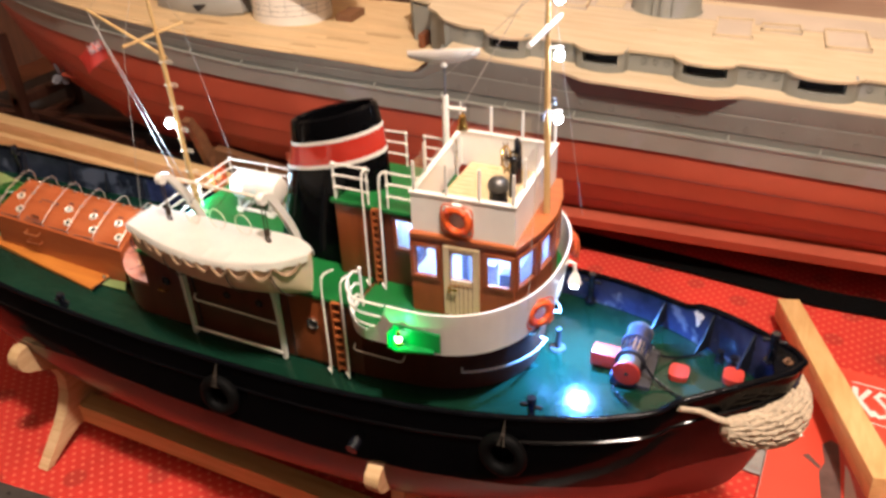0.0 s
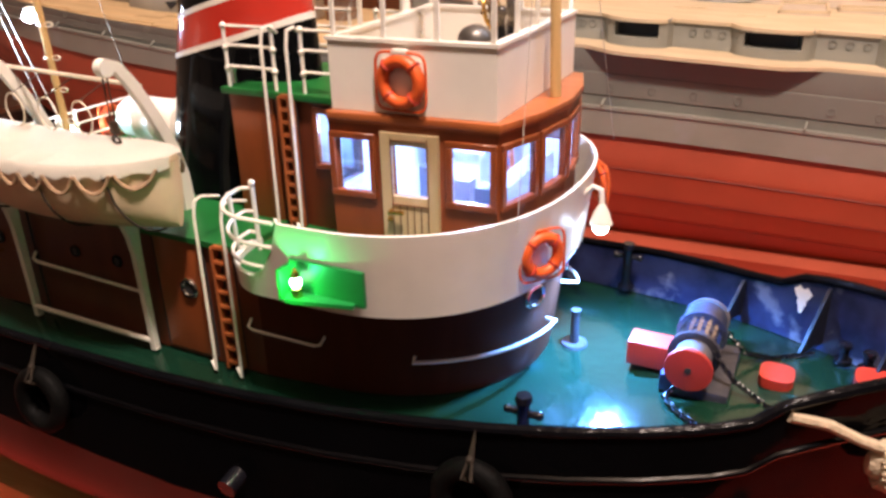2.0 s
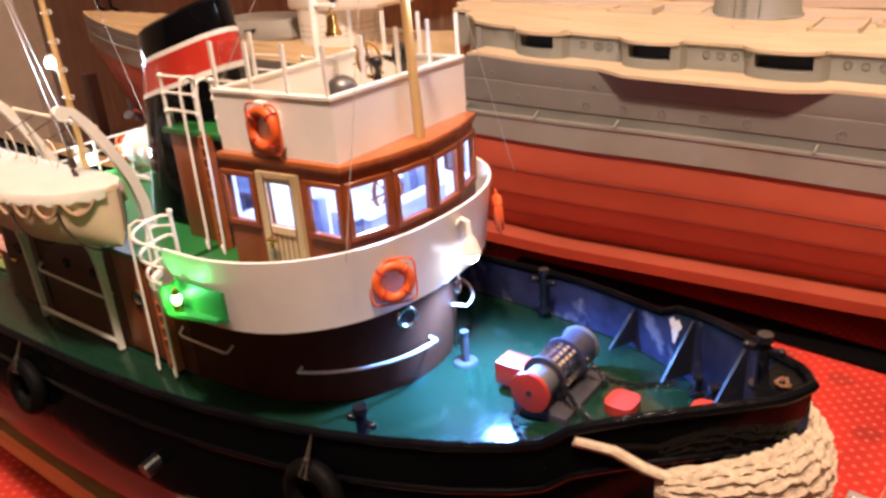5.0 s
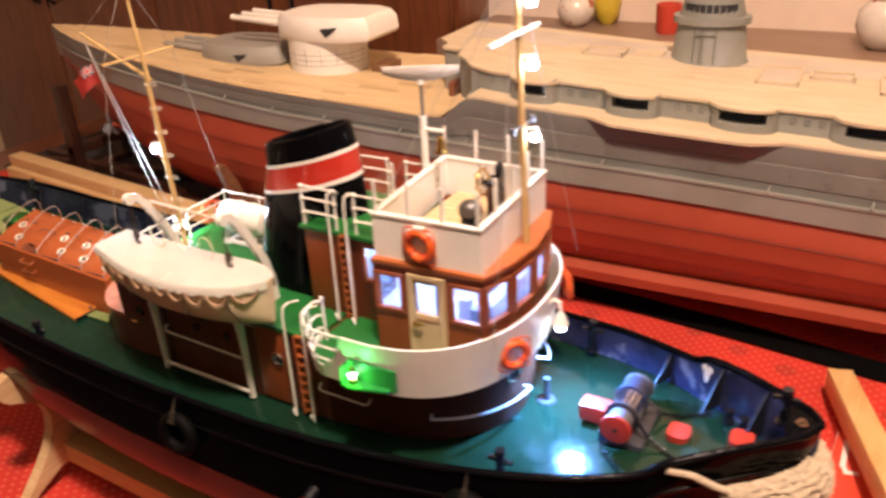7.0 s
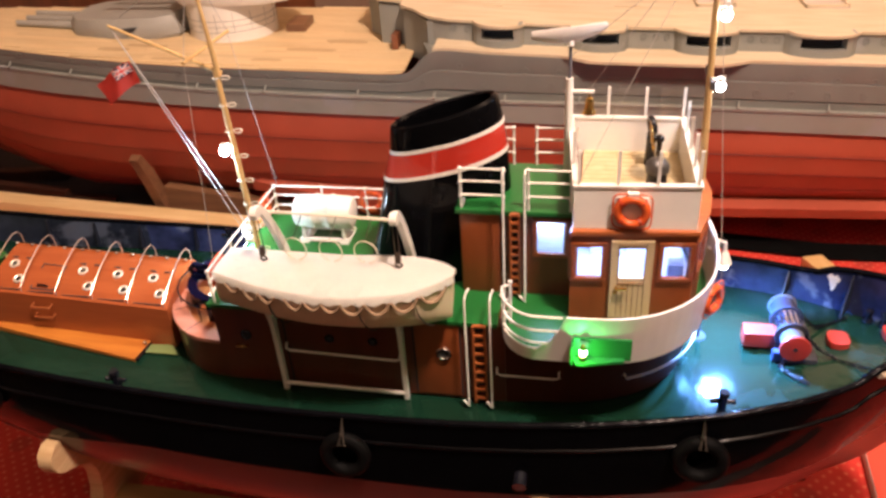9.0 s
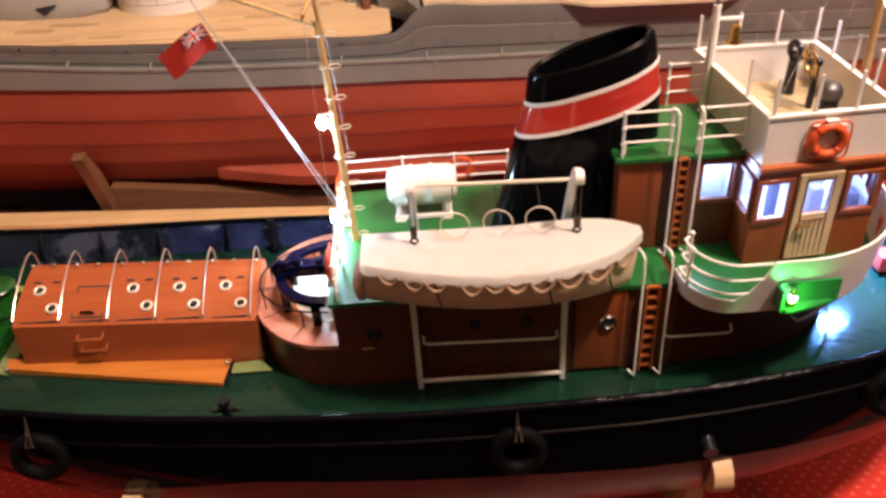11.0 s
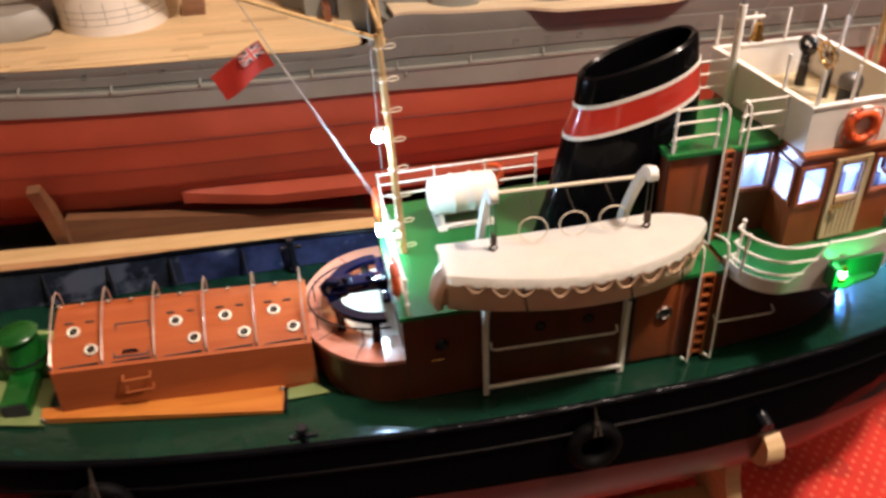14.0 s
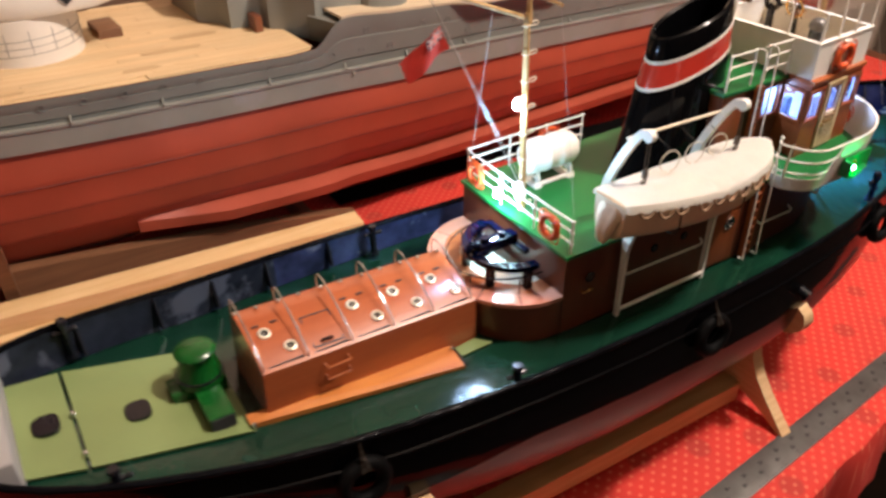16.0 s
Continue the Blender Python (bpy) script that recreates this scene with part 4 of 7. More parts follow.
gun_b = smooth_curve((-476, -472, -460, -440, -410, -370, -330, -280, -200, -100, 0, 100, 200, 250, 300, 350, 400, 430, 455, 466, 472), (0, 22, 45, 62, 77, 89, 97, 105, 113, 117, 118, 118, 113, 107, 98, 83, 58, 39, 21, 12.5, 0))
gun_z = smooth_curve((-476, -420, -367, -300, -150, 0, 150, 250, 330, 384, 394, 472), (262, 253, 244, 233, 222, 215.5, 218.5, 224, 231, 237, 244, 257))
deck_z = smooth_curve((-476, -420, -367, -300, -150, 0, 100, 250, 330, 400, 472), (238, 228, 218, 206.5, 199.5, 197, 197, 202.5, 208, 215, 224))
keel_z = smooth_curve((-476, -470, -450, -410, -350, -240, -100, 340, 400, 440, 456, 465, 472), (222, 190, 160, 132, 100, 66, 52, 52, 84, 120, 158, 205, 250))


def hull_half(x, z):
    k, g = keel_z(x), gun_z(x)
    u = max(0.0, min(1.0, (z - k) / (g - k)))
    e = lerp(x, (-470, -380, -200, 0, 200, 330, 420, 472), (1.5, 2.1, 4.4, 6.4, 5.4, 2.9, 1.8, 1.5))
    return gun_b(x) * (1 - (1 - u) ** e)


ST = [-476, -475, -473, -469, -462, -452, -440, -425, -405, -380, -350, -315, -275, -230, -180, -130, -80, -30, 20, 70, 120, 170, 215, 255, 290, 320, 348, 372, 384, 389, 394, 405, 418, 430, 441, 450, 458, 464, 468, 470.5, 472]


def boot(x):
    return max(gun_z(x) - lerp(x, (-470, -400, -300, -140, 0, 125, 250, 400), (104, 104, 86, 58, 61, 67, 70, 84)), keel_z(x) + 1.5)


def hull_skin(levels, out=0.0):
    bm = B()
    for s in (-1, 1):
        loft(bm, [[(x, s * (hull_half(x, f(x)) + (out if gun_b(x) > 5 else 0)), f(x)) for f in levels] for x in ST], caps=False, closed=False)
    bmesh.ops.remove_doubles(bm, verts=bm.verts, dist=0.02)
    return bm


def between(t):
    return lambda x: gun_z(x) * (1 - t) + boot(x) * t


def under(t):
    return lambda x: boot(x) * (1 - t) + keel_z(x) * t


hull = part("hull", hull_skin([between(t / 8) for t in range(9)]), "hull_black", tug, "gloss black topsides")
part("bottom", hull_skin([under(t) for t in (0, 0.08, 0.18, 0.3, 0.42, 0.55, 0.68, 0.8, 0.9, 0.96, 1.0)]), "hull_red", tug, "dull red underwater hull")
bm = B()
loft(bm, [[(x, -2.5, keel_z(x) - w), (x, 2.5, keel_z(x) - w), (x, 2.5, keel_z(x) + 6), (x, -2.5, keel_z(x) + 6)] for x, w in ((-300, 2), (-200, 14), (-100, 8), (330, 8), (390, 4))])
part("keel", bm, "hull_red", tug)


def edge_line(f, out, r, name, mat, label="", x0=-476, x1=472):
    bm = B()
    for s in (-1, 1):
        pts = [(x, s * max(0.0, hull_half(x, f(x)) + (out if gun_b(x) > 8 else out * 0.4)), f(x)) for x in ST if x0 <= x <= x1]
        tube(bm, pts, r, 8)
    return part(name, bm, mat, tug, label)


edge_line(lambda x: gun_z(x), -1.2, 2.4, "cap_rail", "rail_black", "gloss black cap rail")
edge_line(lambda x: gun_z(x) - 23, -0.3, 1.7, "rubbing_strake", "strake_black", "gloss black rubbing strake")

# bulwark inside and deck
bm = B()
for s in (-1, 1):
    loft(bm, [[(x, s * max(0, gun_b(x) - 2.6), gun_z(x) - 0.8), (x, s * max(0, hull_half(x, deck_z(x)) - 3.4), deck_z(x) - 5)] for x in ST if x >= -230], caps=False, closed=False)
bmesh.ops.solidify(bm, geom=bm.faces[:], thickness=0.6)
part("bulwark_inside", bm, "blue", tug, "worn blue inside of the bulwarks")
bm = B()
for s in (-1, 1):
    loft(bm, [[(x, s * max(0, gun_b(x) - 2.6), gun_z(x) - 0.8), (x, s * max(0, hull_half(x, deck_z(x)) - 3.4), deck_z(x) - 5)] for x in ST if x <= -230], caps=False, closed=False)
bmesh.ops.solidify(bm, geom=bm.faces[:], thickness=0.6)
part("bulwark_inside", bm, "bulwark_black", tug, "black inside of the after bulwarks with pale scuffs and painted glints")
bm = B()
rows = []
for x in ST:
    w = max(0.2, hull_half(x, deck_z(x)) - 2.5)
    rows.append([(x, w * t, deck_z(x) + 1.2 - 6.8 * t * t) for t in (-1, -0.93, -0.86, -0.79, -0.72, -0.64, -0.5, 0, 0.5, 0.64, 0.72, 0.79, 0.86, 0.93, 1)])
loft(bm, rows, caps=False, closed=False)
part("deck", bm, "deck_green", tug, "dark green painted deck")

# bulwark ribs, far and near
def rib(x, s, wide=7.0):
    """A triangular bracket that stands square to the bulwark."""
    bm = B()
    w = gun_b(x) - 3
    zt, zb = gun_z(x) - 3, deck_z(x)
    wb = hull_half(x, zb) - 3.6
    slope = (gun_b(x + 4) - gun_b(x - 4)) / 8
    inward = Vector((slope, -1)).normalized()
    along = Vector((-inward.y, inward.x))
    rows = []
    for e in (-0.8, 0.8):
        row = []
        for base, into, z in ((w, 0, zt), (w, 1.5, zt), (wb, wide, zb), (wb, 0, zb)):
            p = Vector((x, base)) + inward * into + along * e
            row.append((p.x, s * p.y, z))
        rows.append(row)
    loft(bm, rows)
    part("bulwark_rib", bm, "rib_paint", tug)


for x in (-385, -329, -283, -237, -180, 365, 406, 438):
    for s in (-1, 1):
        rib(x, s, 18 if x > 300 else 7)

# aft deck panels
def patch(name, outline, mat, lift, label, thick=1.2):
    bm = B()
    n = len(outline)
    loft(bm, [[(x, y, deck_z(x) + 1.2 + lift - thick) for x, y in outline], [(x, y, deck_z(x) + 1.2 + lift) for x, y in outline]])
    return part(name, bm, mat, tug, label, smooth=0)


pale = patch("aft_hatch_cover", [(-402, -38), (-306, -46), (-306, 50), (-402, 58)], "pale_green", 1.0, "pale green aft hatch cover")
patch("aft_hatch_cover", [(-446, -32), (-404.5, -38), (-404.5, 58), (-446, 54)], "pale_green", 1.0, "pale green aft hatch cover")
bm = B()
board = [(-308, -34, 5), (-308, -42, 3), (-154, -62, 1.2), (-152, -38, 2.5)]
loft(bm, [[(x, y, deck_z(x) - 0.5) for x, y, h in board], [(x, y, deck_z(x) + 1.2 + h) for x, y, h in board]])
part("raw_panel", bm, "raw_board", tug, "orange varnished bare board", smooth=0)
patch("pale_panel", [(-150, -42), (-150, -52), (-122, -51), (-131, -40)], "pale_green", 1.1, "pale green deck corner")
patch("dark_gap", [(-152.4, -40), (-154, -62), (-151, -62), (-150.4, -40)], "black", 1.3, "")
for x, y in ((-367, -1), (-419, 6)):
    bm = B()
    out = [(x + 8 * math.copysign(abs(math.cos(a)) ** 0.7, math.cos(a)), y + 9 * math.copysign(abs(math.sin(a)) ** 0.7, math.sin(a))) for a in (k * math.pi / 12 for k in range(24))]
    z = deck_z(x) + 2
    slab(bm, out, z, z + 3)
    soften(bm, 0.8)
    part("manhole_cover", bm, "black", tug, "dark brown manhole cover")
bm = B()
box(bm, -470, -436, -48, 66, 232, 262, 3)
part("stern_locker", bm, "panel_grey", tug, "plain grey locker")
for x, y in ((-403, 10), (-403, -28), (-306, -44), (-154, -44)):
    bm = B()
    rod(bm, (x, y, deck_z(x)), (x, y, deck_z(x) + 5), 1.6)
    ball(bm, (x, y, deck_z(x) + 5), 1.9)
    part("deck_stud", bm, "chrome", tug)


# mooring bollards on the rails
def bollard(x, y, z, tall=13, r=2.9):
    bm = B()
    rod(bm, (x, y, z - 6), (x, y, z + tall - 3), r, seg=12)
    rod(bm, (x, y, z + tall - 3), (x, y, z + tall), r * 1.35, r * 1.15, 12)
    rod(bm, (x - 7, y, z + tall * 0.62), (x + 7, y, z + tall * 0.62), 1.7)
    for e in (-7, 7):
        ball(bm, (x + e, y, z + tall * 0.62), 2.1, 8)
    rod(bm, (x, y - 4.5, z + tall * 0.3), (x, y + 4.5, z + tall * 0.3), 1.2)
    rod(bm, (x, y, z - 7), (x, y, z - 5), r * 1.7, seg=12)
    part("bollard", bm, "black", tug, "black mooring bollard")


for x, y in ((-140, 104), (-140, -105), (298, 88), (297, -82), (-392, 76), (-392, -74)):
    zd = deck_z(x)
    bollard(x, y, zd + 7, max(16, gun_z(x) + 7 - zd - 7))
bollard(450, 8, 252, 19, 2.9)
bm = B()
hook_out = [(x, gun_b(x) - 2.2) for x in (454, 459, 464, 467.5)]
hook_out = [(x, -y) for x, y in hook_out] + [(469.5, 0)] + hook_out[::-1] + [(452, 5), (452, -5)]
loft(bm, [[(x, y, gun_z(x) - 4.5) for x, y in hook_out], [(x, y, gun_z(x) - 0.6) for x, y in hook_out]])
part("breasthook", bm, "rail_black", tug, "black plate across the bow")
bm = B()
for k in range(7):
    a = k * 0.9
    tube(bm, [(461 + 2.6 * math.cos(a), -2 + 2 * math.sin(a), 255.6), (461 + 2 * math.cos(a + 1.2), -2 + 4 * math.sin(a + 1.2), 256.8), (461 + 3.4 * math.cos(a + 2.2), -2 + 1.6 * math.sin(a + 2.2), 255.6)], 0.5, 5)
part("rope_end", bm, "old_pine", tug, "frayed end of brown rope")

# tyre fenders on the sides
def tyre(x, s):
    z = gun_z(x) - 32
    y = s * (hull_half(x, z) + 5)
    bm = B()
    ring(bm, (x, y, z), 14, 5.0, (0, s, 0.12), 28, 10)
    t = part("tyre_fender", bm, "rubber", tug, "black tyre fender on a cord")
    bm = B()
    tube(bm, [(x - 1.0, y, z + 9), (x - 2, y + s * 5, z + 14), (x - 0.6, y + s * 1, z + 21), (x, s * gun_b(x), gun_z(x) + 1), (x + 0.8, y + s * 1, z + 21), (x + 2, y + s * 5, z + 14), (x + 1.0, y, z + 9)], 0.8, 6)
    ball(bm, (x, y + s * 1.0, z + 21), 1.8)
    part("cord", bm, "old_rope", t)


for x in (-262, 41, 284):
    for s in (-1, 1):
        tyre(x, s)
for x in (165,):
    bm = B()
    rod(bm, (x, -hull_half(x, 176) + 2, 172), (x, -hull_half(x, 176) - 9, 170), 5, seg=14)
    part("outlet", bm, "black", tug)

# bow fender of coir
bm = B()
rows = []
N = 34
for i in range(N + 1):
    t = -1 + 2 * i / N
    a = t * 1.25
    x = 396 + 76 * math.cos(a) ** 0.8 if abs(a) < 1.55 else 396
    side = 1 if t > 0 else -1
    yy = side * (gun_b(min(x, 470)) + 3) if x < 466 else 30 * math.sin(a) * 0.6
    yy = 42 * math.sin(a) + 8 * math.sin(a) ** 3
    fat = 4 + 14.5 * math.cos(t * math.pi / 2) ** 0.55
    zc = 221 - 8 * math.cos(a)
    d = Vector((math.cos(a), math.sin(a), 0))
    sec = []
    for k in range(16):
        q = 2 * math.pi * k / 16
        wob = 1 + 0.05 * math.sin(7 * q + i)
        sec.append(tuple(Vector((x, yy, zc)) + d * (fat * 0.62 * wob * math.cos(q)) + Vector((0, 0, 1)) * (fat * 1.15 * wob * math.sin(q))))
    rows.append(sec)
loft(bm, rows)
fender = part("bow_fender", bm, "rope", tug, "pale coir rope bow fender")
for k in range(20):
    bm = B()
    q = 2 * math.pi * k / 20
    pts = []
    for i in range(61):
        t = -0.96 + 1.92 * i / 60
        a = t * 1.25
        fat = 4 + 14.5 * math.cos(t * math.pi / 2) ** 0.55 + 0.3 + 0.45 * math.sin(i * 2.1 + k * 2.4)
        qq = q + 0.06 * math.sin(i * 0.9 + 2 * k) + 0.04 * math.sin(i * 2.7 + k * k)
        c = Vector((396 + 76 * math.cos(a) ** 0.8, 42 * math.sin(a) + 8 * math.sin(a) ** 3, 221 - 8 * math.cos(a)))
        pts.append(c + Vector((math.cos(a), math.sin(a), 0)) * (fat * 0.62 * math.cos(qq)) + Vector((0, 0, 1)) * (fat * 1.15 * math.sin(qq)))
    tube(bm, pts, [1.5 + 0.35 * math.sin(i * 2.3 + k * 1.7) + 0.2 * math.sin(i * 1.1 + k * k) for i in range(61)], 5)
    part("strand", bm, "rope", fender)
for s in (-1, 1):
    bm = B()
    tube(bm, [(432, -46, 226), (422, -50, 230), (410, -52, 235), (396, -60, 240)] if s < 0 else [(432, 54, 226), (422, 60, 229), (410, 66, 232), (396, 73, 234)], 2.4, 8)
    part("lashing", bm, "rope", fender)


# ---- lower deckhouse ----
def super_curve(hw, x_back, x_front, power=2.3, n=16):
    """Half outline of the rounded house front, from the near side round to the far side."""
    out = []
    for k in range(2 * n + 1):
        a = -math.pi / 2 + math.pi * k / (2 * n)
        c, s = max(0.0, math.cos(a)), math.sin(a)
        out.append((x_back + (x_front - x_back) * c ** (2 / power), hw * math.copysign(abs(s) ** (2 / power), s)))
    return out


def bridge_outline(hw, front, off=0.0):
    """Plan of the bridge: round front, after corners that sweep inwards in a quarter arc."""
    c = super_curve(hw, 205, front)
    arc = [(175 - (26 + off) * math.sin(a), hw - 30 + 30 * math.cos(a)) for a in (math.pi / 2 * k / 9 for k in range(10))]
    return [(arc[-1][0], -60)] + [(x, -y) for x, y in reversed(arc)] + c + arc + [(arc[-1][0], 60)]


roof_z = 266.0
bm = B()
out = [(-70, -67), (150, -69), (150, 69), (-70, 67)]
loft(bm, [[(x, y, deck_z(x) - 1) for x, y in out], [(x, y, roof_z) for x, y in out]])
cas = part("deckhouse_aft", bm, "brown", tug, "dark varnished brown deckhouse side", smooth=0)
bm = B()
def front_plan(z):
    """Plan of the front house at a height: upright sides, a round front that flares a little."""
    f = max(0.0, min(1.0, (z - 200) / 64))
    return [(150.2, -69)] + super_curve(67 + 2.5 * f, 178, 277 + 8 * f, 2.2) + [(150.2, 69)]


loft(bm, [[(x, y, deck_z(x) - 1) for x, y in front_plan(200)]] + [[(x, y, z) for x, y in front_plan(z)] for z in (220, 240, 252, 264)])
front_house = part("deckhouse_front", bm, "brown_dark", tug, "dark brown rounded deckhouse front")
bm = B()
slab(bm, [(-72, -69), (145, -71.5), (145, 71.5), (-72, 69)], roof_z, roof_z + 3)
soften(bm, 0.8)
part("deckhouse_roof", bm, "roof_green", tug, "bright green deckhouse roof")
bm = B()
slab(bm, bridge_outline(94.5, 288.5, -0.5), 264.2, 268.6)
part("bridge_deck", bm, "roof_green", tug, "bright green bridge deck")

# seams, doors and portholes of the deckhouse side
def porthole(x, s, z, r, parent, y=68.6, mat="brass"):
    bm = B()
    ring(bm, (x, s * y, z), r, r * 0.28, (0, 1, 0), 20, 7)
    p = part("porthole", bm, mat, parent)
    bm = B()
    rod(bm, (x, s * (y - 0.6), z), (x, s * (y + 0.3), z), r, seg=20)
    part("pane", bm, "dark", p)


for s in (-1, 1):
    for x, z, r in ((-46, 242, 3.6), (20, 244, 3.0), (53, 244, 3.0), (106, 239, 4.6)):
        porthole(x, s, z, r, cas, 70.4 if x > 90 else 68.6, "chrome" if x > 90 else "black")
    for x in (-14, 84, 118):
        bm = B()
        box(bm, x - 0.5, x + 0.5, s * 69.2 - 0.5, s * 69.2 + 0.5, 200, 265)
        part("door_seam", bm, "dark", cas)
    bm = B()
    tube(bm, [(-54, s * 68.5, 233), (-54, s * 72, 233), (-46, s * 72, 233), (-46, s * 68.5, 233)], 0.8, 6)
    part("door_grip", bm, "brass", cas)

bm = B()
box(bm, 85, 117.5, -70.0, -69.3, 200, 265.5, 0.2)
part("side_panel", bm, "brown_mid", cas)
# white bulwark of the bridge
def bulwark_skin(z, off=0.0):
    f = (z - 262) / 38
    return bridge_outline(95.5 + 5.0 * f + off, 289.5 + 4 * f + off, off + 0.5)


bm = B()
z_lo, z_hi = 261.5, 301.0
o_lo, o_hi = bulwark_skin(z_lo), bulwark_skin(z_hi)
i_lo, i_hi = bulwark_skin(z_lo, -1.6), bulwark_skin(z_hi, -1.6)

def densify(rows, n):
    out = []
    for a, b in zip(rows, rows[1:]):
        for j in range(n):
            out.append([tuple(p + (q - p) * j / n for p, q in zip(u, v)) for u, v in zip(a, b)])
    return out + [rows[-1]]


def scoop(rows):
    out = []
    for r in rows:
        x = r[0][0]
        top = 1.0
        if x < 192:
            t = max(0.0, min(1.0, (x - 169) / 21))
            top = 0.26 + 0.74 * (1 - math.sqrt(max(0.0, 1 - t * t)))
        c = [r[0], tuple(np.array(r[0]) + (np.array(r[1]) - np.array(r[0])) * top), tuple(np.array(r[3]) + (np.array(r[2]) - np.array(r[3])) * top), r[3]]
        out.append(c)
    return out


rows = [[(*o_lo[k], z_lo), (*o_hi[k], z_hi), (*i_hi[k], z_hi), (*i_lo[k], z_lo)] for k in range(len(o_lo))]
rows = scoop(densify(rows, 5))
loft(bm, rows)
bridge_wall = part("bridge_bulwark", bm, "white", tug, "cream white curved bridge bulwark")
for s in (-1, 1):
    for zz, x_end in ((300.5, 191), (288.5, 188), (277.5, 181), (272.2, 172)):
        f = (zz - 262) / 38
        side = [q for q in bridge_outline(95.2 + 5.0 * f, 289) if q[1] < 0 and q[0] <= 176][1:]
        path = [(154, s * 67, zz)] + [(x, -s * y, zz) for x, y in side] + [(x_end, s * (95.2 + 5.0 * f), zz)]
        bm = B()
        tube(bm, path, 0.95, 7)
        part("bridge_rail", bm, "rail", tug)
    for px, py, lean, tall in ((154, 67, 0.5, 303), (151, 78, 2.5, 301)):
        bm = B()
        rod(bm, (px, s * py, 268), (px, s * (py + lean), tall), 1.1)
        ball(bm, (px, s * (py + lean), tall), 1.7 if tall > 301 else 1.2)
        part("bridge_rail_post", bm, "rail", tug)

# side light board, hand rails and lifebuoys
bm = B()
lb = [(196, -99.5), (200, -109), (204, -109), (230, -103), (230, -98)]
slab(bm, lb, 270, 271.8)
slab(bm, [(198, -101), (234, -100.4), (234, -98.6), (198, -98.8)], 270, 286)
box(bm, 196.5, 198.2, -108, -99, 270, 284)
board = part("side_light_board", bm, "nav_green", tug, "green side light board with lit green lamp")
bm = B()
rod(bm, (204, -105, 271.5), (204, -105, 276), 2.4, seg=12)
part("lamp_foot", bm, "brass", board)
bm = B()
ball(bm, (204, -105, 278.5), 2.6, 12)
part("bulb", bm, "led_green", board)
bm = B()
rod(bm, (204, -105, 281), (204, -105, 283.5), 2.2, 1.4, 12)
ball(bm, (204, -105, 284), 1.0, 8)
part("lamp_cap", bm, "brass", board)


def house_point(t, z, out=0.0):
    """A place on the rounded brown front: t from -1 (near side) to 1 (far side)."""
    f = max(0.0, min(1.0, (z - 200) / 64))
    hw, front = 67 + 2.5 * f, 277 + 8 * f
    a = t * math.pi / 2
    c, s = max(0.0, math.cos(a)), math.sin(a)
    p = Vector((178 + (front - 178) * c ** (2 / 2.2), hw * math.copysign(abs(s) ** (2 / 2.2), s), z))
    n = Vector((c / (front - 178), s / hw, 0)).normalized()
    return p + n * out


def bow_rail(t0, t1, z0, z1, out=5):
    pts = [house_point(t0, z0, 0)] + [house_point(t0 + (t1 - t0) * k / 10, z0 + (z1 - z0) * k / 10, out) for k in range(11)] + [house_point(t1, z1, 0)]
    bm = B()
    tube(bm, pts, 0.95, 7)
    part("hand_rail", bm, "rail", tug)


bow_rail(-0.66, -0.05, 223.5, 229)
bow_rail(0.60, 0.13, 229, 239, 9)
for s in (-1, 1):
    bm = B()
    tube(bm, [(144, s * 68.5, 229), (144, s * 72, 226), (147, s * 72.5, 225), (185, s * 72.5, 225), (188, s * 72, 226), (188, s * 66, 229)], 0.8, 7)
    part("hand_rail", bm, "rail", tug)
for t in (-0.19, 0.19):
    p = house_point(t, 249, 0.8)
    n = house_point(t, 249, 2) - house_point(t, 249, 0)
    bm = B()
    ring(bm, p, 5.2, 1.3, n, 20, 7)
    ph = part("porthole", bm, "chrome", front_house)
    bm = B()
    rod(bm, p - n.normalized(), p + n.normalized() * 0.3, 5, seg=18)
    part("pane", bm, "dark", ph)


def lifebuoy(c, axis, R=9.6, r=2.9, label="orange lifebuoy on a backing board", plate=True, owner=None):
    q = Vector(axis).normalized()
    bm = B()
    ring(bm, c, R, r, q, 32, 10)
    o = part("lifebuoy", bm, "orange", owner or tug, label)
    rot = q.to_track_quat("Z", "Y")
    for k in range(4):
        bm = B()
        a = math.pi / 4 + k * math.pi / 2
        cc = Vector(c) + rot @ Vector((R * math.cos(a), R * math.sin(a), 0))
        d = rot @ Vector((-math.sin(a), math.cos(a), 0))
        ring(bm, cc, r + 0.15, 0.55, d, 12, 5)
        part("band", bm, "red", o)
    bm = B()
    grab = []
    for j in range(48):
        a = 2 * math.pi * j / 48
        far = (R + r + 0.5) / (abs(math.cos(a)) ** 6 + abs(math.sin(a)) ** 6) ** (1 / 6)
        grab.append(Vector(c) + rot @ Vector((far * math.cos(a), far * math.sin(a), 0)))
    tube(bm, grab, 0.6, 5, True)
    part("grab_line", bm, "orange", o)
    return o


lifebuoy((288.8, -41, 279.5), (1, -0.75, 0.06), 8.3, 2.7)
lifebuoy((286, 58, 281), (1, 0.75, 0.06), 8.3, 2.7)

# flood lamp on the bridge front
bm = B()
tube(bm, [(290, 9, 289), (296, 9, 296), (300, 8.5, 295), (301, 8, 287)], 1.5, 7)
fl = part("flood_lamp", bm, "white", tug, "white flood lamp on a bent arm")
bm = B()
loft(bm, [[(301 + r * math.cos(a), 8 + r * math.sin(a), z) for a in (k * math.pi / 8 for k in range(16))] for r, z in ((1.5, 288), (3.5, 284.5), (5.6, 278), (5.0, 278), (3, 283))])
part("shade", bm, "white", fl)
bm = B()
ball(bm, (301, 8, 276.5), 4.0, 12)
part("bulb", bm, "flood", fl)

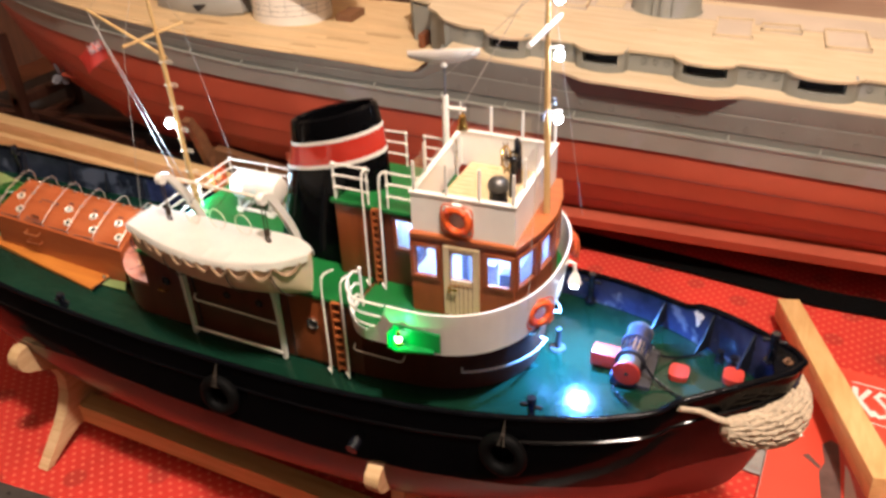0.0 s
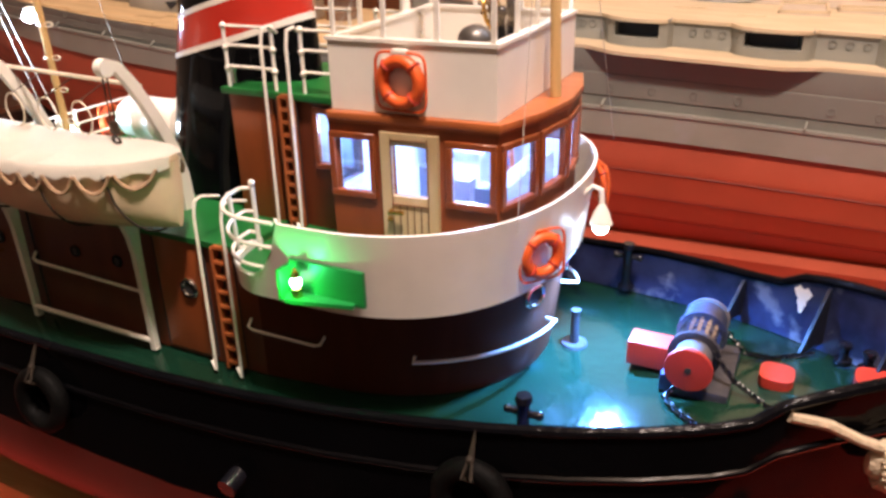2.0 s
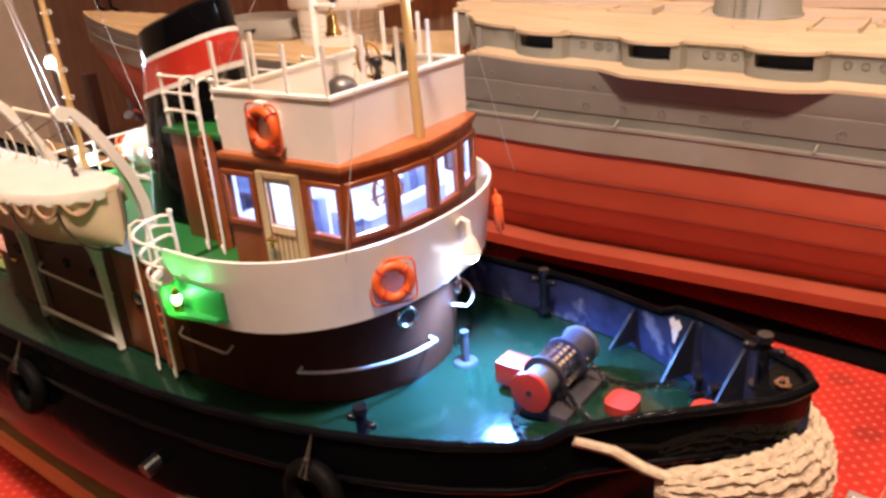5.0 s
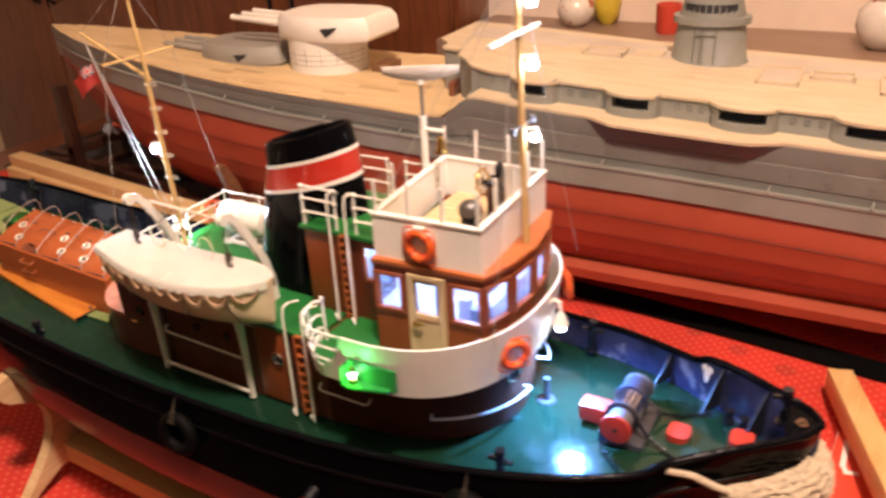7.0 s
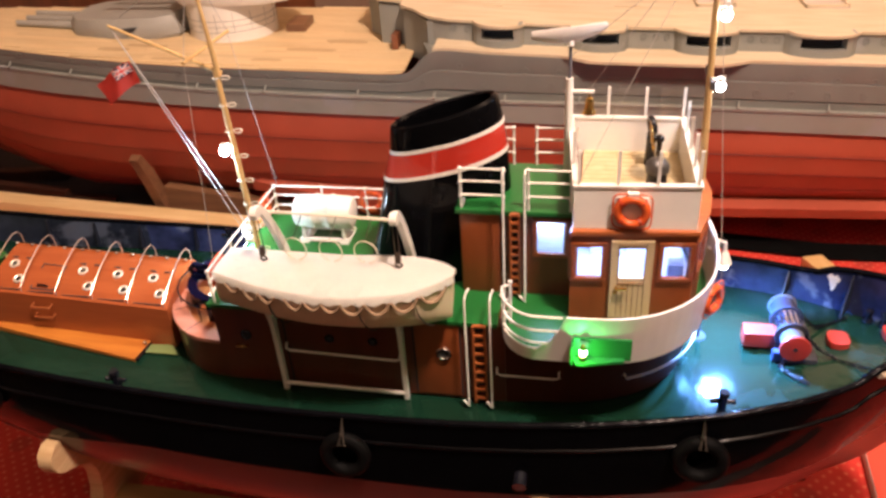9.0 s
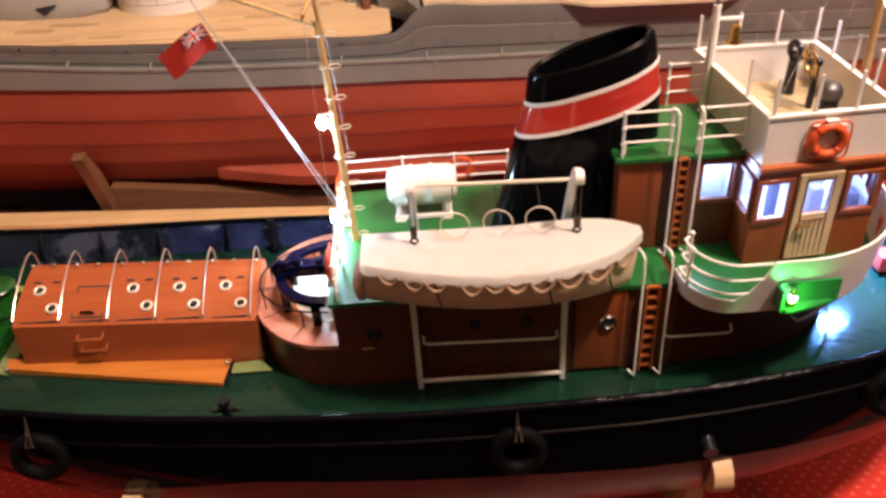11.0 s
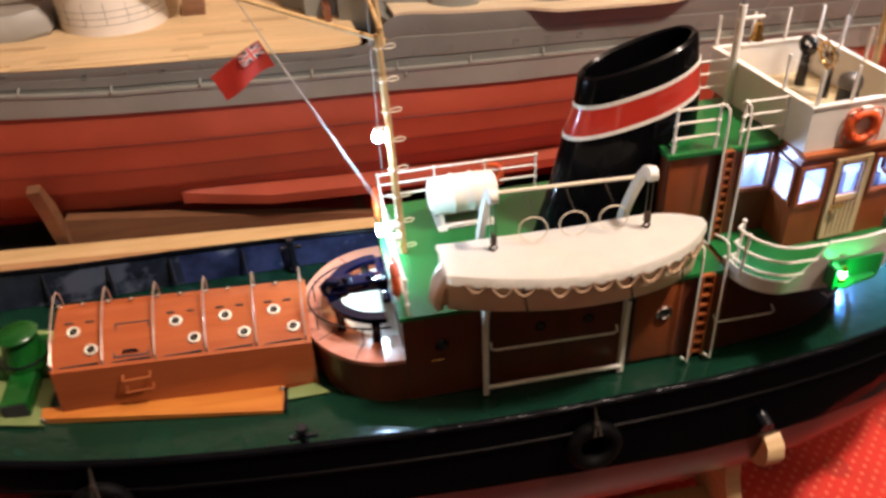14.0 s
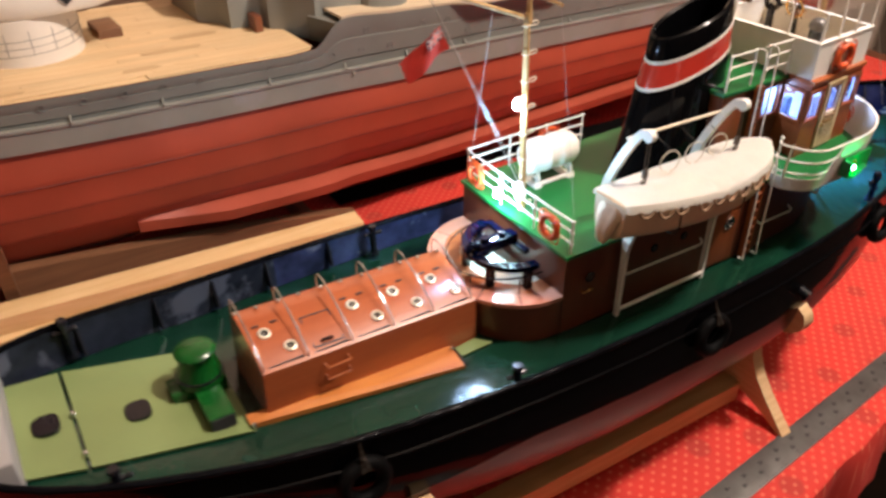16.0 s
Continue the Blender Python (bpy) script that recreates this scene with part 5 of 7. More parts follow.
# ---- wheelhouse ----
WH = [(193, -57), (272, -51), (280, -25), (283.5, 3), (280, 31), (272, 57), (193, 60)]


def window(m, s0, s1, zl, zh, parent, frame_mat="brown_mid", deep=1.6, bar=2.9):
    bm = B()
    for u0, u1, v0, v1 in ((s0 - bar, s1 + bar, zl - bar, zl), (s0 - bar, s1 + bar, zh, zh + bar), (s0 - bar, s0, zl, zh), (s1, s1 + bar, zl, zh)):
        box(bm, u0, u1, -deep, -0.05, v0, v1, m=m)
    soften(bm, 0.3, 1, 60)
    f = part("window_frame", bm, frame_mat, parent)
    bm = B()
    box(bm, s0, s1, 0.5, 0.9, zl, zh, m=m)
    g = part("pane", bm, "pane", parent)
    g.visible_shadow = False
    return f


Z0, Z1, ZL, ZH = 268.6, 334.0, 303.0, 327.0


def shell(path, thick, z0, z1, holes=None, zl=0, zh=0, lined=False):
    """A closed ring of walls with openings; holes lists spans along each side. Returns the mesh and each side's own axes."""
    pts = [Vector(p) for p in path]
    n = len(pts)
    inner = []
    for i in range(n):
        d0, d1 = (pts[i] - pts[i - 1]).normalized(), (pts[(i + 1) % n] - pts[i]).normalized()
        n0, n1 = Vector((-d0.y, d0.x)), Vector((-d1.y, d1.x))
        inner.append(pts[i] + (n0 + n1) * (thick / (1 + n0.dot(n1))))
    cols, gap, axes = [], [], []
    for i in range(n):
        a, b_ = pts[i], pts[(i + 1) % n]
        ia, ib = inner[i], inner[(i + 1) % n]
        L = (b_ - a).length
        d = (b_ - a) / L
        axes.append((Matrix.Translation((a.x, a.y, 0)) @ Matrix(((d.x, -d.y, 0, 0), (d.y, d.x, 0, 0), (0, 0, 1, 0), (0, 0, 0, 1))), L))
        cuts = [0.0]
        for s0, s1 in sorted((holes or {}).get(i, ())):
            cuts += [s0, s1]
        for j, c in enumerate(cuts):
            cols.append((a + d * c, ia.lerp(ib, c / L)))
            gap.append(j % 2 == 1)
    zs = [z0, zl, zh, z1] if holes else [z0, z1]
    bm = bmesh.new()
    O = [[bm.verts.new((o.x, o.y, z)) for z in zs] for o, _ in cols]
    I = [[bm.verts.new((q.x, q.y, z)) for z in zs] for _, q in cols]
    m = len(cols)
    for c in range(m):
        e = (c + 1) % m
        for r in range(len(zs) - 1):
            if gap[c] and r == 1:
                continue
            bm.faces.new((O[c][r], O[e][r], O[e][r + 1], O[c][r + 1]))
            bm.faces.new((I[e][r], I[c][r], I[c][r + 1], I[e][r + 1])).material_index = 1 if lined else 0
        bm.faces.new((O[c][-1], O[e][-1], I[e][-1], I[c][-1]))
        bm.faces.new((O[e][0], O[c][0], I[c][0], I[e][0]))
        if gap[c]:
            bm.faces.new((O[c][1], O[e][1], I[e][1], I[c][1]))
            bm.faces.new((O[e][2], O[c][2], I[c][2], I[e][2]))
            bm.faces.new((O[c][1], I[c][1], I[c][2], O[c][2]))
            bm.faces.new((O[e][2], I[e][2], I[e][1], O[e][1]))
    return bm, axes


spans = {0: [(3, 20), (31, 48), (59, 76)], 5: [(4, 21), (60, 76)], 6: [(5, 23), (94, 112)]}
for i in range(1, 5):
    spans[i] = [(4, math.dist(WH[i], WH[i + 1]) - 4)]
house, axes = shell(WH, 1.6, Z0, Z1, spans, ZL, ZH, True)
wheelhouse = part("wheelhouse", house, "brown_mid", tug, "varnished brown wheelhouse with lit windows", smooth=0, inside="cabin_in")
door_m = axes[0][0]
for i, ss in spans.items():
    for s0, s1 in ss:
        if (i, s0) != (0, 31):
            window(axes[i][0], s0, s1, ZL, ZH, wheelhouse)

# door on the near side
bm = B()
ring_out = [(26, 271), (53, 271), (53, 331.5), (26, 331.5)]
ring_in = [(31, 303), (48, 303), (48, 326), (31, 326)]
loft(bm, [[door_m @ Vector((u, y, v)) for u, v in pts] for pts, y in ((ring_in, -0.1), (ring_in, -1.5), (ring_out, -2.2), (ring_out, -0.1), (ring_in, -0.1))], caps=False)
door = part("door", bm, "door", wheelhouse, "pale wooden door with a window", smooth=20)
bm = B()
for k in range(6):
    box(bm, 31 + k * 3.4 - 0.2, 31 + k * 3.4 + 0.2, -2.35, -2.0, 273, 299, m=door_m)
for u0, u1, v0, v1 in ((30.8, 31.2, 299, 330), (47.8, 48.2, 299, 330), (31, 48, 299, 299.4), (31, 48, 328.4, 328.8)):
    box(bm, u0, u1, -2.3, -1.6, v0, v1, m=door_m)
part("door_seam", bm, "old_pine", wheelhouse)
bm = B()
box(bm, 31, 48, 0.5, 0.9, 303, 326, m=door_m)
g = part("pane", bm, "pane", wheelhouse)
g.visible_shadow = False
bm = B()
hp = [door_m @ Vector(p) for p in ((30, -2, 296), (30, -4.5, 296), (37, -4.8, 296.5))]
tube(bm, hp, 1.0, 7)
ball(bm, door_m @ Vector((29.5, -2.6, 292)), 1.3)
part("door_knob", bm, "brass", wheelhouse, "brass door handle")
# inside: floor, console, wheel, chart table
bm = B()
slab(bm, [(195, -54), (270, -48), (281, 3), (270, 54), (195, 57)], 268.8, 272)
part("cabin_floor", bm, "cabin_in", wheelhouse)
bm = B()
slab(bm, [(194, -56), (271, -50), (282, 3), (271, 56), (194, 59)], 334.05, 335)
part("cabin_ceiling", bm, "white", wheelhouse)
bm = B()
box(bm, 258, 268, -30, 34, 272, 304, 1.5)
part("console", bm, "cabin_in", wheelhouse)
bm = B()
box(bm, 205, 232, 20, 45, 272, 302, 1)
box(bm, 200, 236, 16, 50, 302, 304, 0.5)
part("chart_table", bm, "cabin_in", wheelhouse)
bm = B()
ring(bm, (252, 3, 306), 11, 1.2, (1, 0, 0.2), 24, 6)
for k in range(8):
    a = k * math.pi / 4
    rod(bm, (252, 3, 306), (252, 3 + 14 * math.cos(a), 306 + 14 * math.sin(a)), 0.7, seg=5)
part("steering_wheel", bm, "brown_trim", wheelhouse)
for x, y, w, h, mt in ((262, -38, 5, 307, "cabin_blue"), (246, -28, 4, 305, "cabin_pink"), (222, -20, 3, 306, "cabin_blue"), (236, 40, 4, 310, "cabin_blue"), (210, 34, 2, 318, "cabin_blue")):
    bm = B()
    box(bm, x - w, x + w, y - w, y + w, 272, h, 1)
    part("cabin_fitting", bm, mt, wheelhouse)
# roof trim and parapet
bm = B()
off = [(193, -59), (273.4, -53), (282, -25.6), (285.5, 3), (282, 31.6), (273.4, 59), (193, 62)]
slab(bm, off, 335.2, 338.9)
soften(bm, 0.6)
slab(bm, [(193.2, -58), (272.7, -52), (281, -25.3), (284.5, 3), (281, 31.3), (272.7, 58), (193.2, 61)], 334.1, 335.2)
soften(bm, 0.9)
part("roof_edge", bm, "brown_trim", tug, "varnished roof edge")
PAR = [(194, -54.5), (271, -50.5), (268.5, 57), (185, 58)]
par, pm = shell(PAR, 2.6, 339.1, 368.5)
parapet = part("parapet", par, "white", tug, "cream white open bridge parapet", smooth=0)
cap = [(193, -55.3), (271.8, -51.2), (269.2, 57.8), (184.2, 58.8)]
bm, _ = shell(cap, 4.2, 368.6, 370.2)
part("parapet_cap", bm, "white", tug)
for j in range(15):
    bm = B()
    y = -47 + j * 6.8
    box(bm, 197, 267, y, y + 6.4, 340, 343.5, 0.3)
    part("bridge_plank", bm, "door", parapet)
lifebuoy((230, -56.0, 353.5), (-0.05, -1, 0), 8.8, 2.8, owner=tug)
bm = B()
box(bm, 226.5, 233.5, -57.2, -53.6, 364.6, 366.8, 0.4)
part("buoy_bracket", bm, "white", tug)
bm = B()
box(bm, 220.5, 240.5, -54.3, -53.0, 344.5, 362.5, 0.4)
part("buoy_board", bm, "white", tug)

# clear wind screen with posts
def screen_run(a, b, n, first=1, z0=370.4, z1=392):
    a, b = Vector(a), Vector(b)
    for k in range(first, n + 1):
        p = a + (b - a) * k / n
        bm = B()
        box(bm, p.x - 0.95, p.x + 0.95, p.y - 0.7, p.y + 0.7, z0, z1 + 1)
        part("screen_post", bm, "rail", tug)
    for k in range(n):
        p, q = a + (b - a) * (k + 0.03) / n, a + (b - a) * (k + 0.97) / n
        bm = B()
        d = (q - p).normalized() * 0
        loft(bm, [[(p.x, p.y, z0), (p.x, p.y, z1)], [(q.x, q.y, z0), (q.x, q.y, z1)]], caps=False, closed=False)
        bmesh.ops.solidify(bm, geom=bm.faces[:], thickness=0.5)
        o = part("screen_pane", bm, "clear", tug, "clear acrylic wind screen")
        o.visible_shadow = False


screen_run((192, -24), (196.5, -53), 1, 0)
screen_run((196.5, -53), (269, -49.5), 3)
screen_run((269, -49.5), (266.5, 55), 4)
screen_run((266.5, 55), (187, 56.5), 3)

# compass, engine telegraph, wheel on the open bridge
CX, CY, CZ = (246, -16, 366)
bm = B()
loft(bm, [[(CX + r * math.cos(a), CY + r * math.sin(a), z) for a in (k * math.pi / 8 for k in range(16))] for r, z in ((7.6, 343.5), (7.2, 346), (6.6, CZ - 7), (6.4, CZ - 5))])
bn = part("binnacle", bm, "black", tug, "dark binnacle with a round grey metal hood")
bm = B()
loft(bm, [[(CX + r * math.cos(a), CY + r * math.sin(a), CZ + z) for a in (k * math.pi / 9 for k in range(18))] for r, z in ((5.5, -5), (7.8, -3.5), (8.0, -1), (7.4, 2), (5.4, 4.4), (2.4, 5.8), (0.3, 6))])
part("hood", bm, "steel", bn)
WX, WY, WZ = (243, 9, 375)
bm = B()
rod(bm, (WX + 5, WY, 343), (WX + 5, WY, WZ - 1), 2.4, 1.7, 12)
ball(bm, (WX + 5, WY, WZ - 1), 3.2, 12)
rod(bm, (WX + 6, WY, WZ), (WX - 1.5, WY, WZ), 1.6, seg=10)
part("wheel_pedestal", bm, "black", tug, "black wheel pedestal")
bm = B()
ring(bm, (WX, WY, WZ), 8.6, 1.0, (1, 0, 0.2), 28, 7)
wheel_rim = part("bridge_wheel", bm, "brass", tug, "brass spoked steering wheel")
for k in range(8):
    a = k * math.pi / 4
    bm = B()
    rod(bm, (WX, WY, WZ), (WX - 0.2 * 12 * math.sin(a), WY + 12 * math.cos(a), WZ + 12 * math.sin(a)), 0.6, seg=6)
    part("spoke", bm, "copper_rope", wheel_rim)
TX, TY, TZ = (244, 33, 373)
bm = B()
rod(bm, (TX, TY, 343), (TX, TY, TZ - 5), 4.0, 3.2, 12)
ring(bm, (TX, TY, TZ), 5.6, 2.2, (1, 0.25, 0.15), 24, 8)
rod(bm, (TX, TY, TZ - 6), (TX, TY + 1, TZ), 1.5)
rod(bm, (TX - 1, TY - 3, TZ - 2), (TX - 1, TY - 11, TZ + 1), 1.4)
part("engine_telegraph", bm, "black", tug, "black engine telegraph with a ring head")

# radar post with bell
bm = B()
rod(bm, (186, 29, 338), (186, 29, 409), 3.0, 2.6, 12)
box(bm, 183, 203, 27.4, 30.6, 398.5, 400.5, 0.4)
rp = part("radar_post", bm, "white", tug, "white post with a bracket")
bm = B()
rod(bm, (186, 29, 402), (186, 29, 434), 1.2)
part("pole", bm, "grey_worn", rp)
bm = B()
turn = Matrix.Translation((186, 29, 434)) @ Matrix.Rotation(radians(25), 4, "Z") @ Matrix.Rotation(radians(18), 4, "X")


def dish(u, v, back=0.0):
    """A place on the scanner's curved reflector: u along it, v up it."""
    half = 6.0 * (1 - 0.55 * u * u)
    return turn @ Vector((27 * u, 5 * u * u - 2 + back + 1.6 * v * v, 6 + half * v))


rows = []
for i in range(15):
    u = -1 + i / 7
    rows.append([dish(u, v / 3) for v in range(-3, 4)] + [dish(u, v / 3, 1.0) for v in range(3, -4, -1)])
loft(bm, rows)
part("scanner", bm, "scanner", rp, "pale grey curved radar scanner")
bm = B()
rod(bm, (186, 29, 432), (186, 29, 437), 2.6, 2.2, 12)
part("scanner_foot", bm, "white", rp)
bm = B()
loft(bm, [[(200 + r * math.cos(a), 29 + r * math.sin(a), z) for a in (k * math.pi / 8 for k in range(16))] for r, z in ((0.7, 398), (0.8, 395.4), (2.5, 394.6), (3.1, 392.4), (3.3, 388.6), (3.9, 386), (5.0, 384.2), (5.0, 383.4), (4.2, 383.6), (2.6, 391), (0.4, 393))])
part("bell", bm, "brass", rp, "brass bell")

# fore mast with lamps
bm = B()
rod(bm, (277.5, 3, 339), (270, 3, 540), 2.7, 1.4, 10)
fm = part("fore_mast", bm, "spar", tug, "pale wooden fore mast")
for z in (412, 457, 494):
    x = 277.5 - (z - 339) * 0.037
    bm = B()
    rod(bm, (x, 3, z + 6), (x + 7, 6, z + 6), 0.9)
    rod(bm, (x + 7, 6, z + 3.5), (x + 7, 6, z + 6.5), 2.6, seg=12)
    part("lamp_bracket", bm, "white", fm)
    bm = B()
    ball(bm, (x + 7, 6, z + 0.6), 3.2, 12)
    part("bulb", bm, "led", fm)
bm = B()
rod(bm, (275, -12, 420), (275, 18, 420), 0.8)
for y in (-12, 18):
    rod(bm, (275, y, 417.5), (275, y, 422.5), 2.0, seg=10)
part("lamp_bar", bm, "grey_worn", fm)
bm = B()
rod(bm, (273.5, -40, 477), (273.5, 30, 477), 1.6, seg=8)
part("cross_tree", bm, "white", fm)


def cord(a, b, r=0.35, sag=0.0, parent=None, mat="rigging", name="rigging_line"):
    a, b = Vector(a), Vector(b)
    bm = B()
    tube(bm, [a + (b - a) * t + Vector((0, 0, -sag * 4 * t * (1 - t))) for t in (k / 8 for k in range(9))], r, 5)
    return part(name, bm, mat, parent or tug)


for b_ in ((288, 74, 301), (288, -70, 301), (198, 30, 398), (196, -52, 370)):
    cord((271, 3, 520), b_, 0.22)
cord((186, 29, 424), (271.5, 3, 505), 0.25)

# ---- casing behind the wheelhouse, with its roof, rails and ladder ----
CAS = [(115, -31), (192.9, -31), (192.9, 36), (115, 36)]
bm, cax = shell(CAS, 1.6, 268.7, 334.5, {0: [(54, 73.5)], 2: [(5, 24.5)]}, 304, 329, True)
casing = part("casing", bm, "brown", tug, "varnished brown casing behind the wheelhouse", smooth=0, inside="cabin_in")
bm = B()
box(bm, 116, 143, -32.0, -31.2, 269, 334, 0.2)
part("side_panel", bm, "brown_mid", casing)
window(cax[0][0], 54, 73.5, 304, 329, casing)
window(cax[2][0], 5, 24.5, 304, 329, casing)
bm = B()
box(bm, 118, 191, -12, 14, 270, 333)
part("lining", bm, "white", casing)
bm = B()
box(bm, 113, 193, -34.5, 40, 334.6, 338, 0.5)
part("casing_roof", bm, "roof_green", tug, "bright green casing roof")


def rail_run(pts, tall, bars=3, r=0.95, posts=True, name="roof_rail"):
    """A guard rail: posts with balls and bars between them."""
    pts = [Vector(p) for p in pts]
    bm = B()
    for k in range(1, bars + 1):
        h = Vector((0, 0, tall * k / bars - (1 if k == bars else 0)))
        tube(bm, [p + h for p in pts], r * 0.85, 6)
    o = part(name, bm, "rail", tug, "white wire guard rail")
    for p in pts:
        bm = B()
        rod(bm, p, p + Vector((0, 0, tall)), r, seg=7)
        for k in range(1, bars + 1):
            ball(bm, p + Vector((0, 0, tall * k / bars - 1)), r * 1.75, 8)
        part("stanchion", bm, "rail", o)
    return o


for s, y in ((-1, -31.5), (1, 37.5)):
    rail_run([(117, y, 338), (146, y, 338)], 31)
    rail_run([(163, y, 338), (191.5, y, 338)], 31)


def ladder(x0, x1, y, z0, z1, z_top, back, n, s=-1):
    """Ship's ladder: dark rungs against the wall, white hand rails that bend over at the top."""
    bm = B()
    for k in range(n):
        z = z0 + 4 + (z1 - z0 - 4) * k / (n - 1)
        box(bm, x0 + 3, x1 - 3, y - 1.5, y + 3.0, z - 0.8, z + 0.8)
    for x in (x0 + 2.4, x1 - 2.4):
        box(bm, x - 0.7, x + 0.7, y - 1.8, y + 3.2, z0, z1)
    lad = part("ladder", bm, "brown_trim", tug, "brown ladder with white hand rails")
    bm = B()
    box(bm, x0 + 1, x1 - 1, y + 3.0, y + 3.4, z0, z1)
    part("backing", bm, "dark", lad)
    for x in (x0 - 2, x1 + 2):
        bm = B()
        tube(bm, [(x - 4 if x < (x0 + x1) / 2 else x - 4, y - 4, z0 + 4), (x, y - 6, z0 + 0.5), (x, y - 5.5, z0 + 10), (x, y - 4.5, z_top - 8), (x, y - 3, z_top - 1), (x, y + 2, z_top), (x, y + back, z_top - 4)], 0.85, 7)
        part("hand_rail", bm, "rail", lad)


ladder(126, 139, -72.5, deck_z(130) + 1, 268, 293, 14, 9)
ladder(149, 159.5, -36.5, 269, 337, 369.5, 8, 11)

# ---- funnel ----
def fun_ring(h, grow=0.0, flat=False, n=40):
    """A slanted oval section; h is the height at its after edge. The funnel tapers upward."""
    out = []
    for k in range(n):
        a = 2 * math.pi * k / n
        u, v = math.cos(a), math.sin(a)
        z = h + (0 if flat else (u + 1) * 0.5 * lerp(h, (268, 320, 345, 385), (0, 18, 26, 23)))
        aft = lerp(z, (268, 305, 345, 366, 408), (36, 46.5, 55, 61.5, 64))
        fore = lerp(z, (268, 355, 372, 391, 408), (151, 147, 145.5, 143, 139.5))
        lx, ly = (fore - aft) / 2 + grow, lerp(z, (268, 345, 408), (25, 22, 20)) + grow
        out.append(((aft + fore) / 2 + lx * math.copysign(abs(u) ** 0.94, u), 2 + ly * math.copysign(abs(v) ** 0.94, v), z))
    return out


fun = B()
loft(fun, [fun_ring(268.5, 0, True), fun_ring(300), fun_ring(325), fun_ring(344)], caps=False)
funnel = part("funnel", fun, "funnel_black", tug, "gloss black raked funnel with red and white bands")
for a, b, mt, g in ((342.8, 345.6, "white", 0.35), (345.6, 363.6, "funnel_red", 0.25), (363.6, 366.4, "white", 0.35)):
    bm = B()
    loft(bm, [fun_ring(a, g - 0.6), fun_ring(a, g), fun_ring(b, g), fun_ring(b, g - 0.6)], caps=False)
    part("band", bm, mt, funnel)
bm = B()
loft(bm, [fun_ring(364), fun_ring(380), fun_ring(383.5, -0.4), fun_ring(385, -2.4), fun_ring(383.5, -4.6), fun_ring(372, -5), fun_ring(345, -5)], caps=False)
bm.faces.new([bm.verts.new(p) for p in fun_ring(347, -5)])
part("funnel_top", bm, "funnel_black", funnel)
bm = B()
tube(bm, [(118, -19, 338.6), (118, -27, 339), (119, -30, 340), (119, -30, 346)], 1.1, 8)
ball(bm, (119, -30, 347), 1.8, 10)
part("whistle", bm, "chrome", funnel)

# ---- after roof: raft, rails, mast ----
bm = B()
prof = [(-25, 8), (-24, 11.5), (-20, 13.5), (-9, 13.8), (-8, 14.6), (-6, 14.6), (-5, 13.8), (5, 13.8), (6, 14.6), (8, 14.6), (9, 13.8), (20, 13.5), (24, 11.5), (25, 8)]
loft(bm, [[(-9 + u, 33 + r * math.cos(a), 293 + r * math.sin(a)) for a in (k * math.pi / 12 for k in range(24))] for u, r in prof])
can = part("life_raft", bm, "white", tug, "white life raft canister on a stand")
for x in (-26, 8):
    bm = B()
    for y in (24, 42):
        box(bm, x - 1.2, x + 1.2, y - 1.2, y + 1.2, 268.8, 284)
    box(bm, x - 1.2, x + 1.2, 22, 44, 276, 279)
    box(bm, x - 3.5, x + 3.5, 21, 45, 268.8, 270.5)
    part("trestle", bm, "rail", can)
for y in (22, 41):
    bm = B()
    box(bm, -30, 12, y, y + 3, 270.5, 273)
    part("skid", bm, "rail", can)

far_posts = [(56, 66, 269), (16, 66.5, 269), (-23, 67, 269), (-66, 66, 269)]
rail_run(far_posts, 29)
rail_run([(-66, 66, 269), (-67, 18, 269), (-67, -24, 269), (-66, -66, 269)], 28)
lifebuoy((-70, -45, 283), (-1, 0, 0), 8.4, 2.4)
lifebuoy((-70, 50, 283), (-1, 0, 0), 8.4, 2.4)
lifebuoy((20, 68, 285), (0, 1, 0), 8.4, 2.4)

bm = B()
rod(bm, (-58, 3, 268), (-62, 3, 425), 2.6, 2.1, 10)
rod(bm, (-60, 3, 418), (-66, 3, 505), 2.0, 1.0, 10)
am = part("after_mast", bm, "spar", tug, "pale wooden after mast with gaff")
for k in range(8):
    z = 274 + k * 20.4
    x = -57 - (z - 268) * 0.025
    bm = B()
    tube(bm, [(x + 0.5, 3, z - 0.5), (x + 4, 3, z - 1.2), (x + 7.5, 3, z - 0.8), (x + 8.6, 3, z + 0.6), (x + 7.2, 3, z + 1.8), (x + 4, 3, z + 1.6), (x + 0.5, 3, z + 0.4)], 0.5, 5)
    ring(bm, (x - 2.0, 3, z), 2.7, 0.4, (0, 0, 1), 14, 5)
    part("mast_eye", bm, "cream", am)
bm = B()
rod(bm, (-58, 4, 420), (-140, 8, 453), 1.7, 1.1, 8)
part("gaff", bm, "spar", am)
bm = B()
rod(bm, (-64, -34, 440), (-64, 38, 440), 1.3, seg=8)
part("yard", bm, "spar", am)
bm = B()
rod(bm, (-60, 3, 366), (-68, 1, 366), 0.8)
rod(bm, (-68, 1, 363), (-68, 1, 366), 2.2, seg=12)
lb_ = part("lamp_bracket", bm, "white", am)
bm = B()
ball(bm, (-68, 1, 360.5), 3.8, 12)
part("bulb", bm, "led", am)
bm = B()
box(bm, -74, -71, 11.5, 18.5, 279, 285, 0.5)
part("bulb", bm, "led", am, "lit white work lamp")
bm = B()
for y, z in ((0, 284), (3, 292)):
    rod(bm, (-65, y, z), (-59, y, z), 3.4, seg=16)
part("lamp_board", bm, "white", am)
